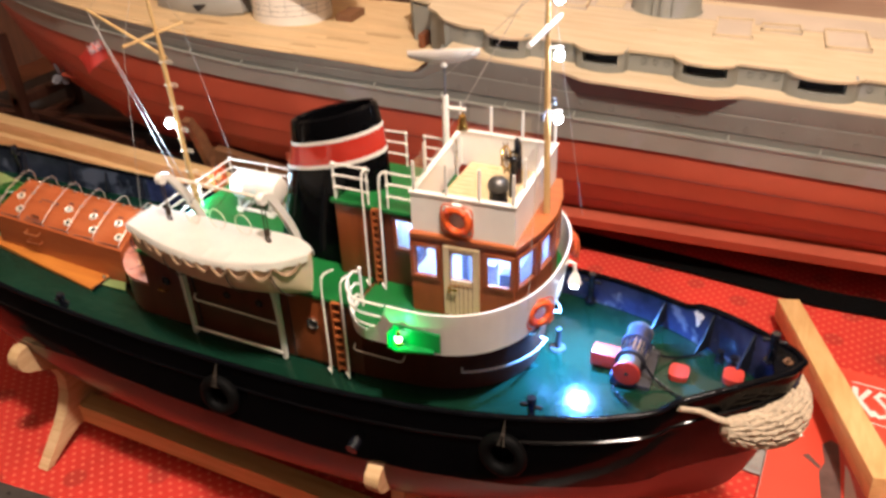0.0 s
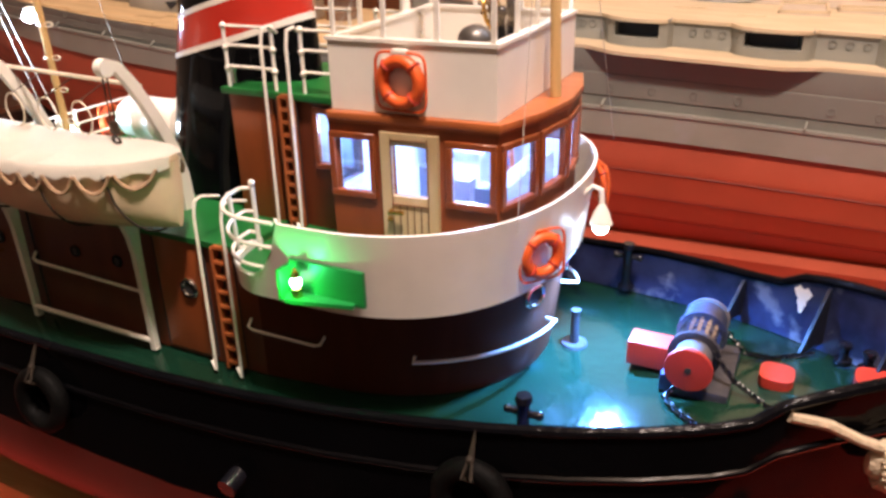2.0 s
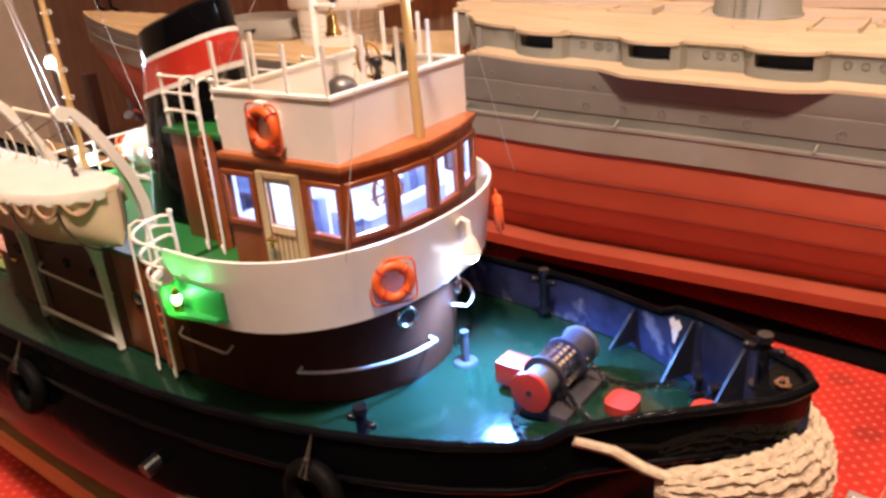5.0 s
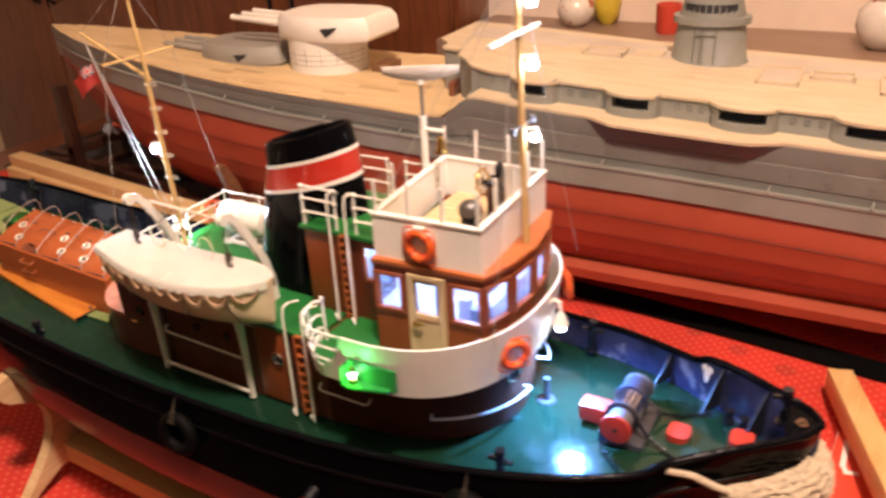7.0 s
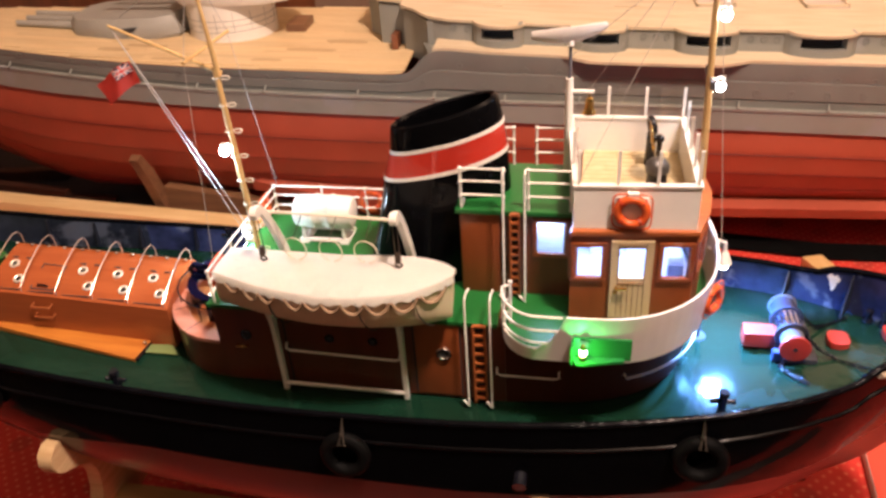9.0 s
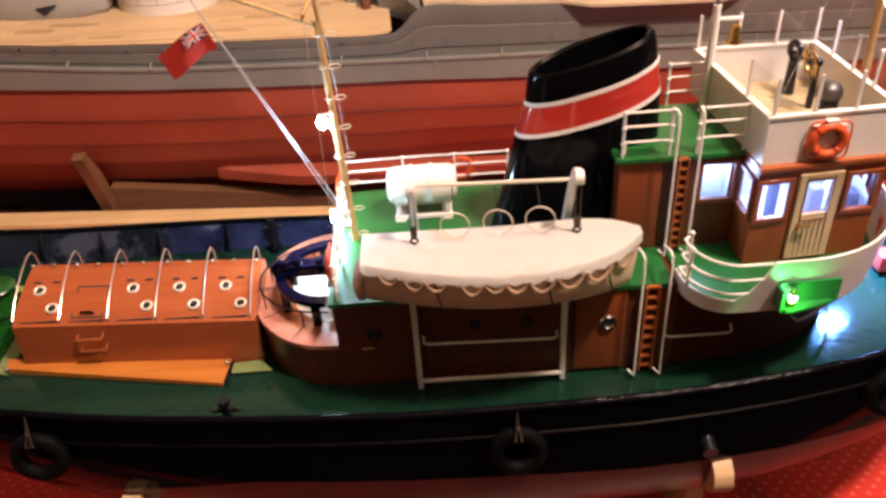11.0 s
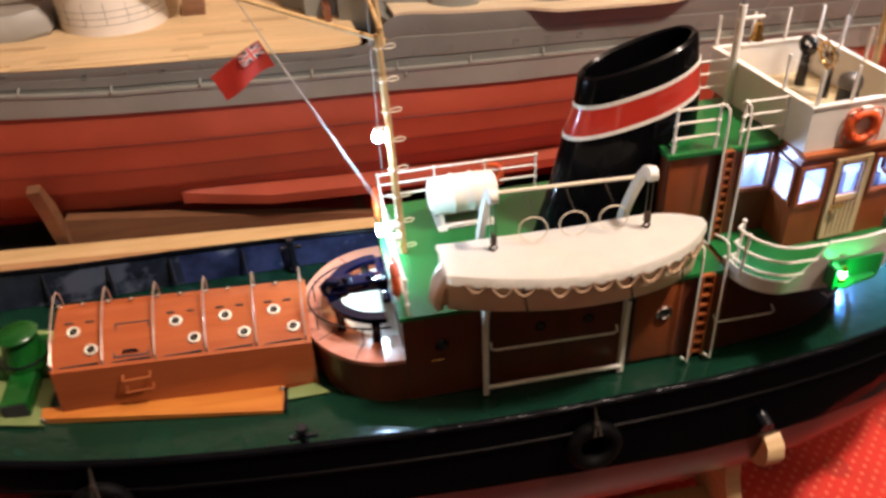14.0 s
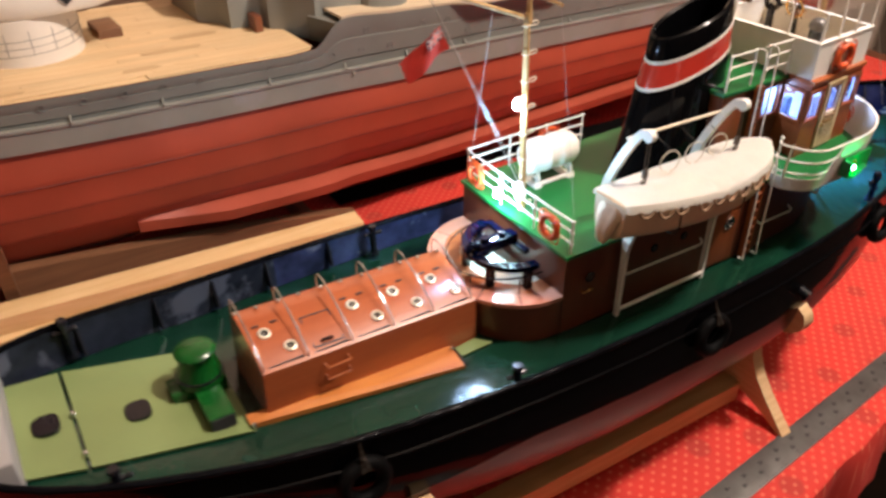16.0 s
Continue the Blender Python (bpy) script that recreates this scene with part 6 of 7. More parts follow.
for a, b_ in (((-139, 8, 452), (-64, -6, 297)), ((-139, 8, 452), (-64, 2, 297)), ((-64, 36, 440), (-62, 66, 298)), ((-64, -33, 440), (-62, -62, 297)), ((-66, 3, 500), (-139, 8, 452)), ((-66, 3, 500), (-64, 37, 440)), ((-66, 3, 500), (-64, -33, 440)), ((-66, 3, 500), (270.5, 3, 535))):
    cord(a, b_, 0.34 if a[0] == -139 else 0.2)

# ensign on its halyard
def flag_point(u, v, lift=0.0):
    return (-130 - 31 * u + 6.5 * (1 - v), 4 + 2.0 * math.sin(u * 7 + v * 2) - lift, 428 - 17 * u - 15.5 * (1 - v) + 1.4 * math.sin(u * 5))


flag = B()
rows = []
for i in range(13):
    u = i / 12
    col = []
    for j in range(9):
        v = j / 8
        col.append(flag_point(u, v))
    rows.append(col)
loft(flag, rows, caps=False, closed=False)
bmesh.ops.solidify(flag, geom=flag.faces[:], thickness=0.3)
ens = part("ensign", flag, "flag_red", tug, "small red ensign with a dark blue canton")


def flag_patch(u0, u1, v0, v1, mat, lift):
    bm = B()
    rows = []
    for i in range(5):
        u = u0 + (u1 - u0) * i / 4
        col = []
        for j in range(5):
            v = v0 + (v1 - v0) * j / 4
            col.append(flag_point(u, v, lift))
        rows.append(col)
    loft(bm, rows, caps=False, closed=False)
    part("canton", bm, mat, ens)


flag_patch(0.02, 0.45, 0.52, 0.98, "flag_blue", 0.7)
def flag_stripe(u0, v0, u1, v1, wide, mat, lift):
    """A slanting stripe of the canton."""
    d = Vector((u1 - u0, v1 - v0)).normalized() * wide
    bm = B()
    rows = []
    for i in range(7):
        u, v = u0 + (u1 - u0) * i / 6, v0 + (v1 - v0) * i / 6
        rows.append([flag_point(u - d.y, v + d.x, lift), flag_point(u + d.y, v - d.x, lift)])
    loft(bm, rows, caps=False, closed=False)
    part("canton", bm, mat, ens)


for v0, v1 in ((0.55, 0.95), (0.95, 0.55)):
    flag_stripe(0.04, v0, 0.43, v1, 0.035, "flag_white", 0.9)
    flag_stripe(0.04, v0, 0.43, v1, 0.012, "flag_red", 1.0)
flag_patch(0.02, 0.45, 0.69, 0.81, "flag_white", 1.1)
flag_patch(0.19, 0.28, 0.52, 0.98, "flag_white", 1.1)
flag_patch(0.02, 0.45, 0.72, 0.78, "flag_red", 1.4)
flag_patch(0.212, 0.258, 0.52, 0.98, "flag_red", 1.4)

# ---- lifeboat in its davits ----
boat_half = smooth_curve((-1, -0.8, -0.5, -0.1, 0.25, 0.55, 0.75, 0.88, 0.96, 1.0), (15.5, 18.5, 22.5, 25, 25, 23, 18.5, 12.5, 7, 3))
BX, BL = 37, 81


def boat_y(t):
    """The boat's middle line, t from -1 at the stern to 1 at the bow."""
    return -84 + 6.5 * abs(t) ** 1.6


bm = B()
rows = []
for i in range(29):
    t = -1 + 2 * i / 28
    x = BX + BL * t
    w = max(0.6, boat_half(t))
    top = 309.5 + 3 * t * t
    dep = 32 + 2 * t
    sec = []
    for k in range(13):
        a = -math.pi / 2 + math.pi * k / 12
        sec.append((x - (2.5 * math.cos(a) if i == 28 else 0), boat_y(t) + w * 0.98 * math.copysign(abs(math.sin(a)) ** 0.8, math.sin(a)), top - dep * max(0, math.cos(a)) ** 0.62))
    rows.append(sec)
loft(bm, rows, caps=True, closed=True)
boat = part("lifeboat", bm, "boat", tug, "tan lifeboat under a white canvas cover")
bm = B()
rows = []
for i in range(57):
    t = -1.015 + 2.03 * i / 56
    tt = max(-1, min(1, t))
    x = BX + BL * t
    w = max(2.0, boat_half(tt)) + 1.2
    yc = boat_y(tt)
    top = 311.5 + 3 * tt * tt
    hang = 3.4 + 2.6 * abs(math.sin(i * 0.9)) + 1.2 * noise.noise((i * 0.6, 0, 2))
    crown = 4.0 * (1 - tt * tt)
    dent = 0.7 * noise.noise((i * 0.23, 1.7, 0))
    sec = [(x, yc - w - 0.6, top - hang), (x, yc - w, top - 0.8), (x, yc - w * 0.95, top + 1.0), (x, yc - w * 0.5, top + 1.3 + crown * 0.7 + dent), (x, yc, top + 1.5 + crown), (x, yc + w * 0.5, top + 1.3 + crown * 0.7 - dent), (x, yc + w * 0.95, top + 1.0), (x, yc + w, top - 0.8), (x, yc + w + 0.6, top - hang)]
    rows.append(sec)
loft(bm, rows, caps=False, closed=False)
bmesh.ops.solidify(bm, geom=bm.faces[:], thickness=0.5)
part("cover", bm, "canvas", boat, "white canvas cover with a scalloped edge")
for s in (-1, 1):
    for k, (tc, w) in enumerate(((-0.82, 0.07), (-0.64, 0.075), (-0.49, 0.075), (-0.24, 0.08), (-0.08, 0.075), (0.07, 0.08), (0.25, 0.095), (0.45, 0.10), (0.66, 0.10), (0.87, 0.09))):
        t0, t1 = tc - w, tc + w
        pts = []
        for j in range(9):
            t = t0 + (t1 - t0) * j / 8
            pts.append((BX + BL * t, boat_y(t) + s * (boat_half(t) + 1.5), 307.5 + 3 * t * t - (5.2, 7.0, 6.0, 7.4, 5.6, 6.6, 8.0, 8.6, 8.8, 8.0)[k] * math.sin(math.pi * j / 8) ** 0.7))
        bm = B()
        tube(bm, pts, 1.0, 6)
        part("rope_loop", bm, "loop_rope", boat)
for t, lean in ((-0.5, 0.10), (0.28, 0.10), (0.72, 0.12)):
    bm = B()
    pts = []
    for k in range(13):
        a = -math.pi / 2 + math.pi * k / 12
        q = t + lean * max(0, math.cos(a))
        pts.append((BX + BL * q, boat_y(q) + (boat_half(q) + 1.2) * math.copysign(abs(math.sin(a)) ** 0.8, math.sin(a)), 309 - 33 * max(0, math.cos(a)) ** 0.62))
    tube(bm, pts, 0.6, 5)
    part("gripe", bm, "old_rope", boat)
bm = B()
rows = []
for z, c, rx, ry in ((309, 1.5, 3.0, 9.0), (304, -0.5, 4.6, 10.5), (298, -2.0, 5.4, 10.0), (291, -3.4, 5.4, 8.0), (285, -4.2, 4.6, 6.0), (280.5, -4.0, 2.6, 3.4), (279, -3.6, 0.6, 0.8)):
    rows.append([(BX - BL + c + rx * math.cos(a) * (1 + 0.12 * math.sin(5 * a)), -78 + ry * math.sin(a) * (1 + 0.10 * math.sin(4 * a + z)), z) for a in (k * math.pi / 14 for k in range(28))])
loft(bm, rows)
part("stern_drape", bm, "boat", boat, "canvas folds hanging over the stern")

for x in (-18.5, 76.5):
    zd = deck_z(x)
    bm = B()
    rows = []
    for z, y0, y1 in ((zd, -76, -72.4), (238, -76.4, -72.2), (256, -77, -72), (266, -78.5, -71.5), (277, -82, -70.5)):
        rows.append([(x - 1.7, y0, z), (x + 1.7, y0, z), (x + 1.7, y1, z), (x - 1.7, y1, z)])
    loft(bm, rows)
    soften(bm, 0.6, 2, 40)
    dv = part("davit_leg", bm, "rail", tug)
    bm = B()
    arm = [(-38, 269), (-39, 288), (-43, 304), (-48.5, 317), (-56, 332), (-64, 345), (-70, 352.5), (-75, 354.5), (-78, 353.5)]
    rows = []
    for k, (y, z) in enumerate(arm):
        a, b_ = arm[max(0, k - 1)], arm[min(len(arm) - 1, k + 1)]
        d = Vector((0, b_[0] - a[0], b_[1] - a[1])).normalized()
        n_ = Vector((0, -d.z, d.y))
        wide = 3.7 - 0.17 * k
        c = Vector((x + 5, y, z))
        rows.append([c + n_ * wide * u + Vector((v, 0, 0)) for u, v in ((-1, -2.0), (1, -2.0), (1, 2.0), (-1, 2.0))])
    loft(bm, rows)
    soften(bm, 0.7, 2, 40)
    rod(bm, (x + 2.6, -76.5, 353), (x + 7.4, -76.5, 353), 4.4, seg=20)
    d = part("davit_arm", bm, "white", tug, "white curved boat davit")
    bm = B()
    rod(bm, (x + 3.5, -77, 350), (x + 3.5, -77, 326), 0.45, seg=5)
    rod(bm, (x + 6.5, -77, 350), (x + 6.5, -77, 326), 0.45, seg=5)
    box(bm, x + 3, x + 7, -78.5, -75.5, 321, 327.5, 0.6)
    ring(bm, (x + 5, -77, 318.2), 2.2, 0.7, (0, 1, 0.3), 14, 5)
    ball(bm, (x + 5, -77, 315.6), 1.8)
    part("boat_fall", bm, "fall_iron", d)
bm = B()
rod(bm, (-15, -58, 344), (83, -58, 341), 1.15, seg=9)
part("davit_bar", bm, "cream", tug)
zd = deck_z(30)
bm = B()
rod(bm, (-18, -75.5, zd + 7), (76, -75.5, zd + 6), 1.5, seg=8)
part("davit_stay", bm, "rail", tug)
bm = B()
tube(bm, [(-14, -69, 238), (-14, -72, 234.5), (-11, -72.5, 233.5), (70, -72.5, 231), (73, -72, 232), (73, -69, 235)], 1.0, 7)
part("hand_rail", bm, "rail", tug)
for x in (10.5, 35.5, 60):
    bm = B()
    tube(bm, [(x + 8.4 * math.sin(a), -77 - 1.2 * math.sin(a), 327 + 8.4 * math.cos(a)) for a in (-2.95 + 5.9 * k / 28 for k in range(29))], 0.42, 6)
    hoop = part("hoop", bm, "cream", tug)
    bm = B()
    rod(bm, (x, -58, 342), (x, -77, 335.4), 0.3, seg=5)
    part("cord", bm, "old_rope", hoop)

# ---- engine skylight on the after deck ----
def sk_z(x):
    return (-136 - x) * 0.052


X0, X1 = -293, -129
bm = B()
sec = lambda x, d=0: [(x - d, -39.5, deck_z(x) - 1), (x, -38, 236 + sk_z(x)), (x, -26, 242 + sk_z(x)), (x, -12, 246.3 + sk_z(x)), (x, 4, 250 + sk_z(x)), (x, 13, 251 + sk_z(x)), (x, 20, 247 + sk_z(x)), (x - d, 22, deck_z(x) - 1)]
loft(bm, [sec(X0, 2), sec(X1)])
soften(bm, 0.5, 1, 20)
sky = part("engine_skylight", bm, "skylight", tug, "orange-brown wooden engine skylight with portholes")
slope = 0.32
nrm = Vector((0, -slope, 1)).normalized()


def on_roof(x, y, lift=0.0):
    return Vector((x, y, lerp(y, (-38, -26, -12, 4), (236, 242, 246.3, 250)) + sk_z(x))) + nrm * lift


pitch = 32.2
for b_ in range(5):
    xa = X0 + b_ * pitch
    if b_ == 1:
        bm = B()
        for u0, u1, v0, v1 in ((6, 7, -33, -8), (27, 28, -33, -8), (6, 28, -33, -32), (6, 28, -9, -8)):
            c = [on_roof(xa + u0, v0, 0.5), on_roof(xa + u1, v0, 0.5), on_roof(xa + u1, v1, 0.5), on_roof(xa + u0, v1, 0.5)]
            loft(bm, [[p - nrm * 0.4 for p in c], c])
        part("hatch_seam", bm, "dark", sky)
        bm = B()
        tube(bm, [on_roof(xa + 12, -30), on_roof(xa + 13, -30, 2), on_roof(xa + 20, -30, 2), on_roof(xa + 21, -30)], 0.9, 6)
        part("hatch_grip", bm, "black", sky)
    else:
        for u, y in ((12.5, -11.5), (24.5, -26)):
            c = on_roof(xa + u, y, 0.6)
            bm = B()
            ring(bm, c, 3.4, 0.95, nrm, 20, 7)
            pt = part("porthole", bm, "rim_pale", sky, "pale-rimmed skylight porthole")
            bm = B()
            rod(bm, c - nrm * 0.8, c + nrm * 0.1, 3.0, seg=16)
            part("pane", bm, "black", pt)
            bm = B()
            rod(bm, c - nrm * 0.5, c + nrm * 0.35, 0.7, seg=10)
            part("boss", bm, "chrome", pt)
        bm = B()
        for u in (9, 22):
            c = on_roof(xa + u, -4, 0.5)
            box(bm, c.x - 2.5, c.x + 2.5, c.y - 0.6, c.y + 0.6, c.z - 0.5, c.z + 0.4)
        part("hinge", bm, "dark", sky)
    bm = B()
    box(bm, xa + 5, xa + pitch - 3, -35.6, -34.9, 236.6 + sk_z(xa + 16), 238.2 + sk_z(xa + 16))
    part("drip_seam", bm, "dark", sky)
for k in range(6):
    x = X0 + k * pitch + (1 if k == 0 else 0)
    bm = B()
    pts = [on_roof(x, -36, 0.3), on_roof(x, -35, 3.5), on_roof(x, -24, 5.5), on_roof(x, -12, 8), Vector((x, -2, 259 + sk_z(x))), Vector((x, 8, 262 + sk_z(x))), Vector((x, 15, 261.5 + sk_z(x))), Vector((x, 18.5, 257 + sk_z(x))), Vector((x, 19, 246 + sk_z(x)))]
    tube(bm, pts, 0.6, 6)
    part("guard_wire", bm, "guard", sky, "bright curved guard wire")
    for dx in (0, 15):
        if k < 5 or dx == 0:
            bm = B()
            ball(bm, (x + dx, 11, 252.4 + sk_z(x + dx)), 1.7, 8, 0.8)
            part("hinge_knob", bm, "chrome", sky)
for z in (233, 223):
    bm = B()
    tube(bm, [(-251, -38, z + 1), (-251, -43, z), (-234, -43, z), (-234, -38, z + 1)], 0.9, 6)
    part("step", bm, "brown_trim", sky)

# ---- towing hook in its coaming ----
def coam(hw, back, n=12):
    return [(-70.1, -hw)] + [(-76 - (back - 76) * math.cos(a), hw * math.sin(a)) for a in (-math.pi / 2 + math.pi * k / (2 * n) for k in range(2 * n + 1))] + [(-70.1, hw)]


bm = B()
oo = coam(66, 133)
loft(bm, [[(x, y, deck_z(x) - 1) for x, y in oo], [(x * 1.0, y, 230) for x, y in oo]])
part("tow_coaming", bm, "brown", tug, "dark brown rounded towing coaming")
bm = B()
o2, i2 = coam(67.5, 134.5), coam(54, 121)
loft(bm, [[(a[0], a[1], 230.2), (a[0], a[1], 233.5), (b_[0], b_[1], 233.5), (b_[0], b_[1], 230.2)] for a, b_ in zip(o2, i2)])
soften(bm, 0.8)
part("coaming_rim", bm, "coaming_cap", tug, "pink-brown varnished coaming rim")
bm = B()
slab(bm, coam(54, 121), 230.1, 231.5)
part("tow_floor", bm, "cream", tug, "white board inside the coaming")
bm = B()
o3, i3 = coam(53.6, 120.6), coam(41, 108)
loft(bm, [[(a[0], a[1], 231.6), (a[0], a[1], 233), (b_[0], b_[1], 233), (b_[0], b_[1], 231.6)] for a, b_ in zip(o3, i3)])
part("floor_band", bm, "brown_trim", tug)
for k in range(5):
    a = -1.1 + k * 0.55
    bm = B()
    rod(bm, (-76 - 44 * math.cos(a), 52 * math.sin(a), 233.4), (-76 - 57 * math.cos(a), 66 * math.sin(a), 233.4), 0.45, seg=5)
    part("coaming_seam", bm, "dark", tug)
bm = B()
arc = [(-78 - 34 * math.cos(a), -10 + 34 * math.sin(a), 252) for a in (-math.pi / 2 + math.pi * k / 20 for k in range(21))]
rows = []
for p in arc:
    d = Vector((p[0] + 78, p[1] + 10, 0)).normalized()
    q = Vector(p)
    rows.append([q - d * 3.6 + Vector((0, 0, -2)), q + d * 3.6 + Vector((0, 0, -2)), q + d * 3.6 + Vector((0, 0, 2)), q - d * 3.6 + Vector((0, 0, 2))])
loft(bm, rows)
hookp = part("tow_hook_rail", bm, "hook_blue", tug, "gloss dark blue towing hook rail")
for a in (-1.35, -0.5, 0.5, 1.35):
    bm = B()
    x, y = -78 - 34 * math.cos(a), -10 + 34 * math.sin(a)
    box(bm, x - 3, x + 3, y - 2.6, y + 2.6, 231, 251, 0.5)
    part("leg", bm, "hook_blue", hookp)
bm = B()
box(bm, -108, -72, -13, -2, 251, 260, 1.5)
box(bm, -112, -100, -15, 1, 250.5, 256, 1.5)
box(bm, -78, -72, -28, 24, 250.5, 254, 1)
rod(bm, (-100, -7.5, 259.5), (-100, -7.5, 263.5), 3.4, seg=14)
rod(bm, (-84, -7.5, 259.5), (-84, -7.5, 262.5), 2.6, seg=14)
tube(bm, [(-106, -8, 259), (-113, -8, 261), (-117, -8, 257), (-116, -8, 251), (-111, -8, 250)], [3.2, 3, 2.6, 2.2, 1.4], 8)
part("tow_hook", bm, "hook_blue", hookp, "gloss dark blue towing hook")
bm = B()
tube(bm, [(-76 - 52 * math.cos(a), -7 + 42 * math.sin(a), 247) for a in (-math.pi / 2 + math.pi * k / 24 for k in range(25))], 0.7, 6)
for a in (-1.2, -0.4, 0.4, 1.2):
    rod(bm, (-76 - 52 * math.cos(a), -7 + 42 * math.sin(a), 231), (-76 - 52 * math.cos(a), -7 + 42 * math.sin(a), 247), 0.6, seg=6)
part("tow_guard", bm, "black", tug, "thin black guard ring")

# ---- cowl ventilator ----
cx, cy, cz = -323, 7, deck_z(-323) + 2
bm = B()
box(bm, cx - 22, cx + 15, cy - 9, cy + 9, cz, cz + 11.5, 1)
box(bm, cx - 8.5, cx + 8.5, cy - 44, cy + 26, cz, cz + 12, 1)
cowl = part("vent_base", bm, "cowl_green", tug, "gloss dark green ventilator on a box base")
bm = B()
box(bm, cx - 7.6, cx + 7.6, cy - 44.8, cy - 43.8, cz + 1, cz + 11)
part("mouth", bm, "dark", cowl)
bm = B()
loft(bm, [[(cx + r * math.cos(a), cy + r * math.sin(a), cz + z) for a in (k * math.pi / 16 for k in range(32))] for r, z in ((16.0, 12), (16.0, 15), (15.0, 17), (11.4, 30), (11.0, 33.5), (13.4, 34), (13.8, 35.2), (13.0, 36.4), (9, 37.8), (0.5, 38.6))])
part("mushroom", bm, "cowl_green", cowl)
bm = B()
ring(bm, (cx, cy, cz + 17), 15.4, 0.8, (0, 0, 1), 28, 6)
part("band", bm, "black", cowl)

# ---- foredeck ----
wz = deck_z(352)
bm = B()
box(bm, 346, 371, -20, 27, wz, wz + 6, 1)
box(bm, 349, 359, -12, -9, wz + 5, wz + 22, 1)
box(bm, 349, 359, 17, 20, wz + 5, wz + 22, 1)
wl_ = part("windlass_bed", bm, "grey_iron", tug, "worn dark grey anchor windlass with red drum ends")
for y0, y1, r, mt in ((-21, -9, 8.5, "grey_worn"), (-9, -7, 12, "grey_iron"), (-7, -3.5, 8, "drum_blue"), (-3.5, 0, 9, "drum_blue"), (0, 4, 7.5, "drum_blue"), (4, 8, 9, "drum_blue"), (8, 12, 8, "drum_blue"), (12, 14, 12, "drum_blue"), (14, 29, 9.5, "drum_blue")):
    bm = B()
    rod(bm, (353, y0, wz + 17), (353, y1, wz + 17), r, seg=22)
    part("drum", bm, mt, wl_)
for y0, y1 in ((-23.5, -21), (29, 31)):
    bm = B()
    rod(bm, (353, y0, wz + 17), (353, y1, wz + 17), 10.8, seg=24)
    soften(bm, 0.6, 2, 50)
    e = part("drum_end", bm, "red" if y0 < 0 else "grey_worn", wl_, "red drum end" if y0 < 0 else "worn grey drum end")
    bm = B()
    rod(bm, (353, y0 - 0.6, wz + 17), (353, y1 + 0.6, wz + 17), 1.6, seg=10)
    part("axle", bm, "dark", e)
bm = B()
for yy in (-5.2, -1.6, 2, 6, 10):
    for k in range(18):
        a = k * math.pi / 9
        box(bm, -0.9, 0.9, -1.3, 1.3, 7, 10.6, m=Matrix.Translation((353, yy, wz + 17)) @ Matrix.Rotation(a, 4, "Y"))
part("gear_teeth", bm, "chrome", wl_, "bright worn gear teeth")
bm = B()
box(bm, 321, 344, -5, 9, wz + 2, wz + 15, 1.2)
part("motor_box", bm, "red", wl_, "red motor box")
bm = B()
box(bm, 340, 350, -18, -12, wz, wz + 9, 1)
part("brake", bm, "blue", wl_)


def chain(pts, n):
    """Chain links that lie end to end, turned one against the next."""
    pts = [Vector(p) for p in pts]
    bm = B()
    for k in range(n):
        t = k / (n - 1) * (len(pts) - 1)
        i = min(int(t), len(pts) - 2)
        p = pts[i].lerp(pts[i + 1], t - i)
        d = (pts[i + 1] - pts[i]).normalized()
        side = d.cross(Vector((0, 0, 1))).normalized()
        upv = side.cross(d)
        w = side if k % 2 else upv
        tube(bm, [p + d * (2.0 * math.cos(a)) + w * (1.2 * math.sin(a)) for a in (2 * math.pi * j / 8 for j in range(8))], 0.5, 4, True)
    part("anchor_chain", bm, "black", tug, "black anchor chain")


chain([(362, -9, wz + 20), (372, -12, wz + 10), (386, -16, wz + 4), (404, -30, wz + 9), (412, -38, 226)], 26)
chain([(362, 14, wz + 22), (374, 18, wz + 8), (386, 26, wz + 4), (402, 36, wz + 5)], 22)

for x, y, lx, ly in ((389, 4, 7.6, 8.4), (428, 9, 7.6, 8.4)):
    bm = B()
    z = deck_z(x) + 1
    out = [(x + lx * math.copysign(abs(math.cos(a)) ** 0.6, math.cos(a)), y + ly * math.copysign(abs(math.sin(a)) ** 0.6, math.sin(a))) for a in (k * math.pi / 14 for k in range(28))]
    slab(bm, out, z, z + 5)
    soften(bm, 1.0)
    part("deck_hatch", bm, "red", tug, "red rounded deck hatch")
bm = B()
z = deck_z(292) + 1
rod(bm, (290, 12, z), (290, 12, z + 20), 2.3, seg=12)
ring(bm, (290, 12, z + 20), 2.1, 0.7, (0, 0, 1), 16, 6)
rod(bm, (290, 12, z), (290, 12, z + 1.4), 7, 6.6, 24)
for k in range(6):
    ball(bm, (290 + 5.4 * math.cos(k * 1.047), 12 + 5.4 * math.sin(k * 1.047), z + 1.5), 0.6, 6)
part("deck_vent", bm, "grey_iron", tug, "small grey deck vent pipe")
for x, y in ((416, 31), (426, 25)):
    bm = B()
    z = deck_z(x)
    rod(bm, (x, y, z), (x, y, z + 8), 2.2, seg=10)
    rod(bm, (x, y, z + 8), (x, y, z + 10), 3.0, seg=10)
    rod(bm, (x, y, z), (x, y, z + 1.8), 4.2, seg=10)
    part("mooring_post", bm, "black", tug)
for x, y in ((60, -104), (96, -100), (-190, -100), (-30, -104), (130, -100)):
    bm = B()
    ball(bm, (x, y, deck_z(x) + 1), 1.8, 8)
    part("deck_stud", bm, "chrome", tug)

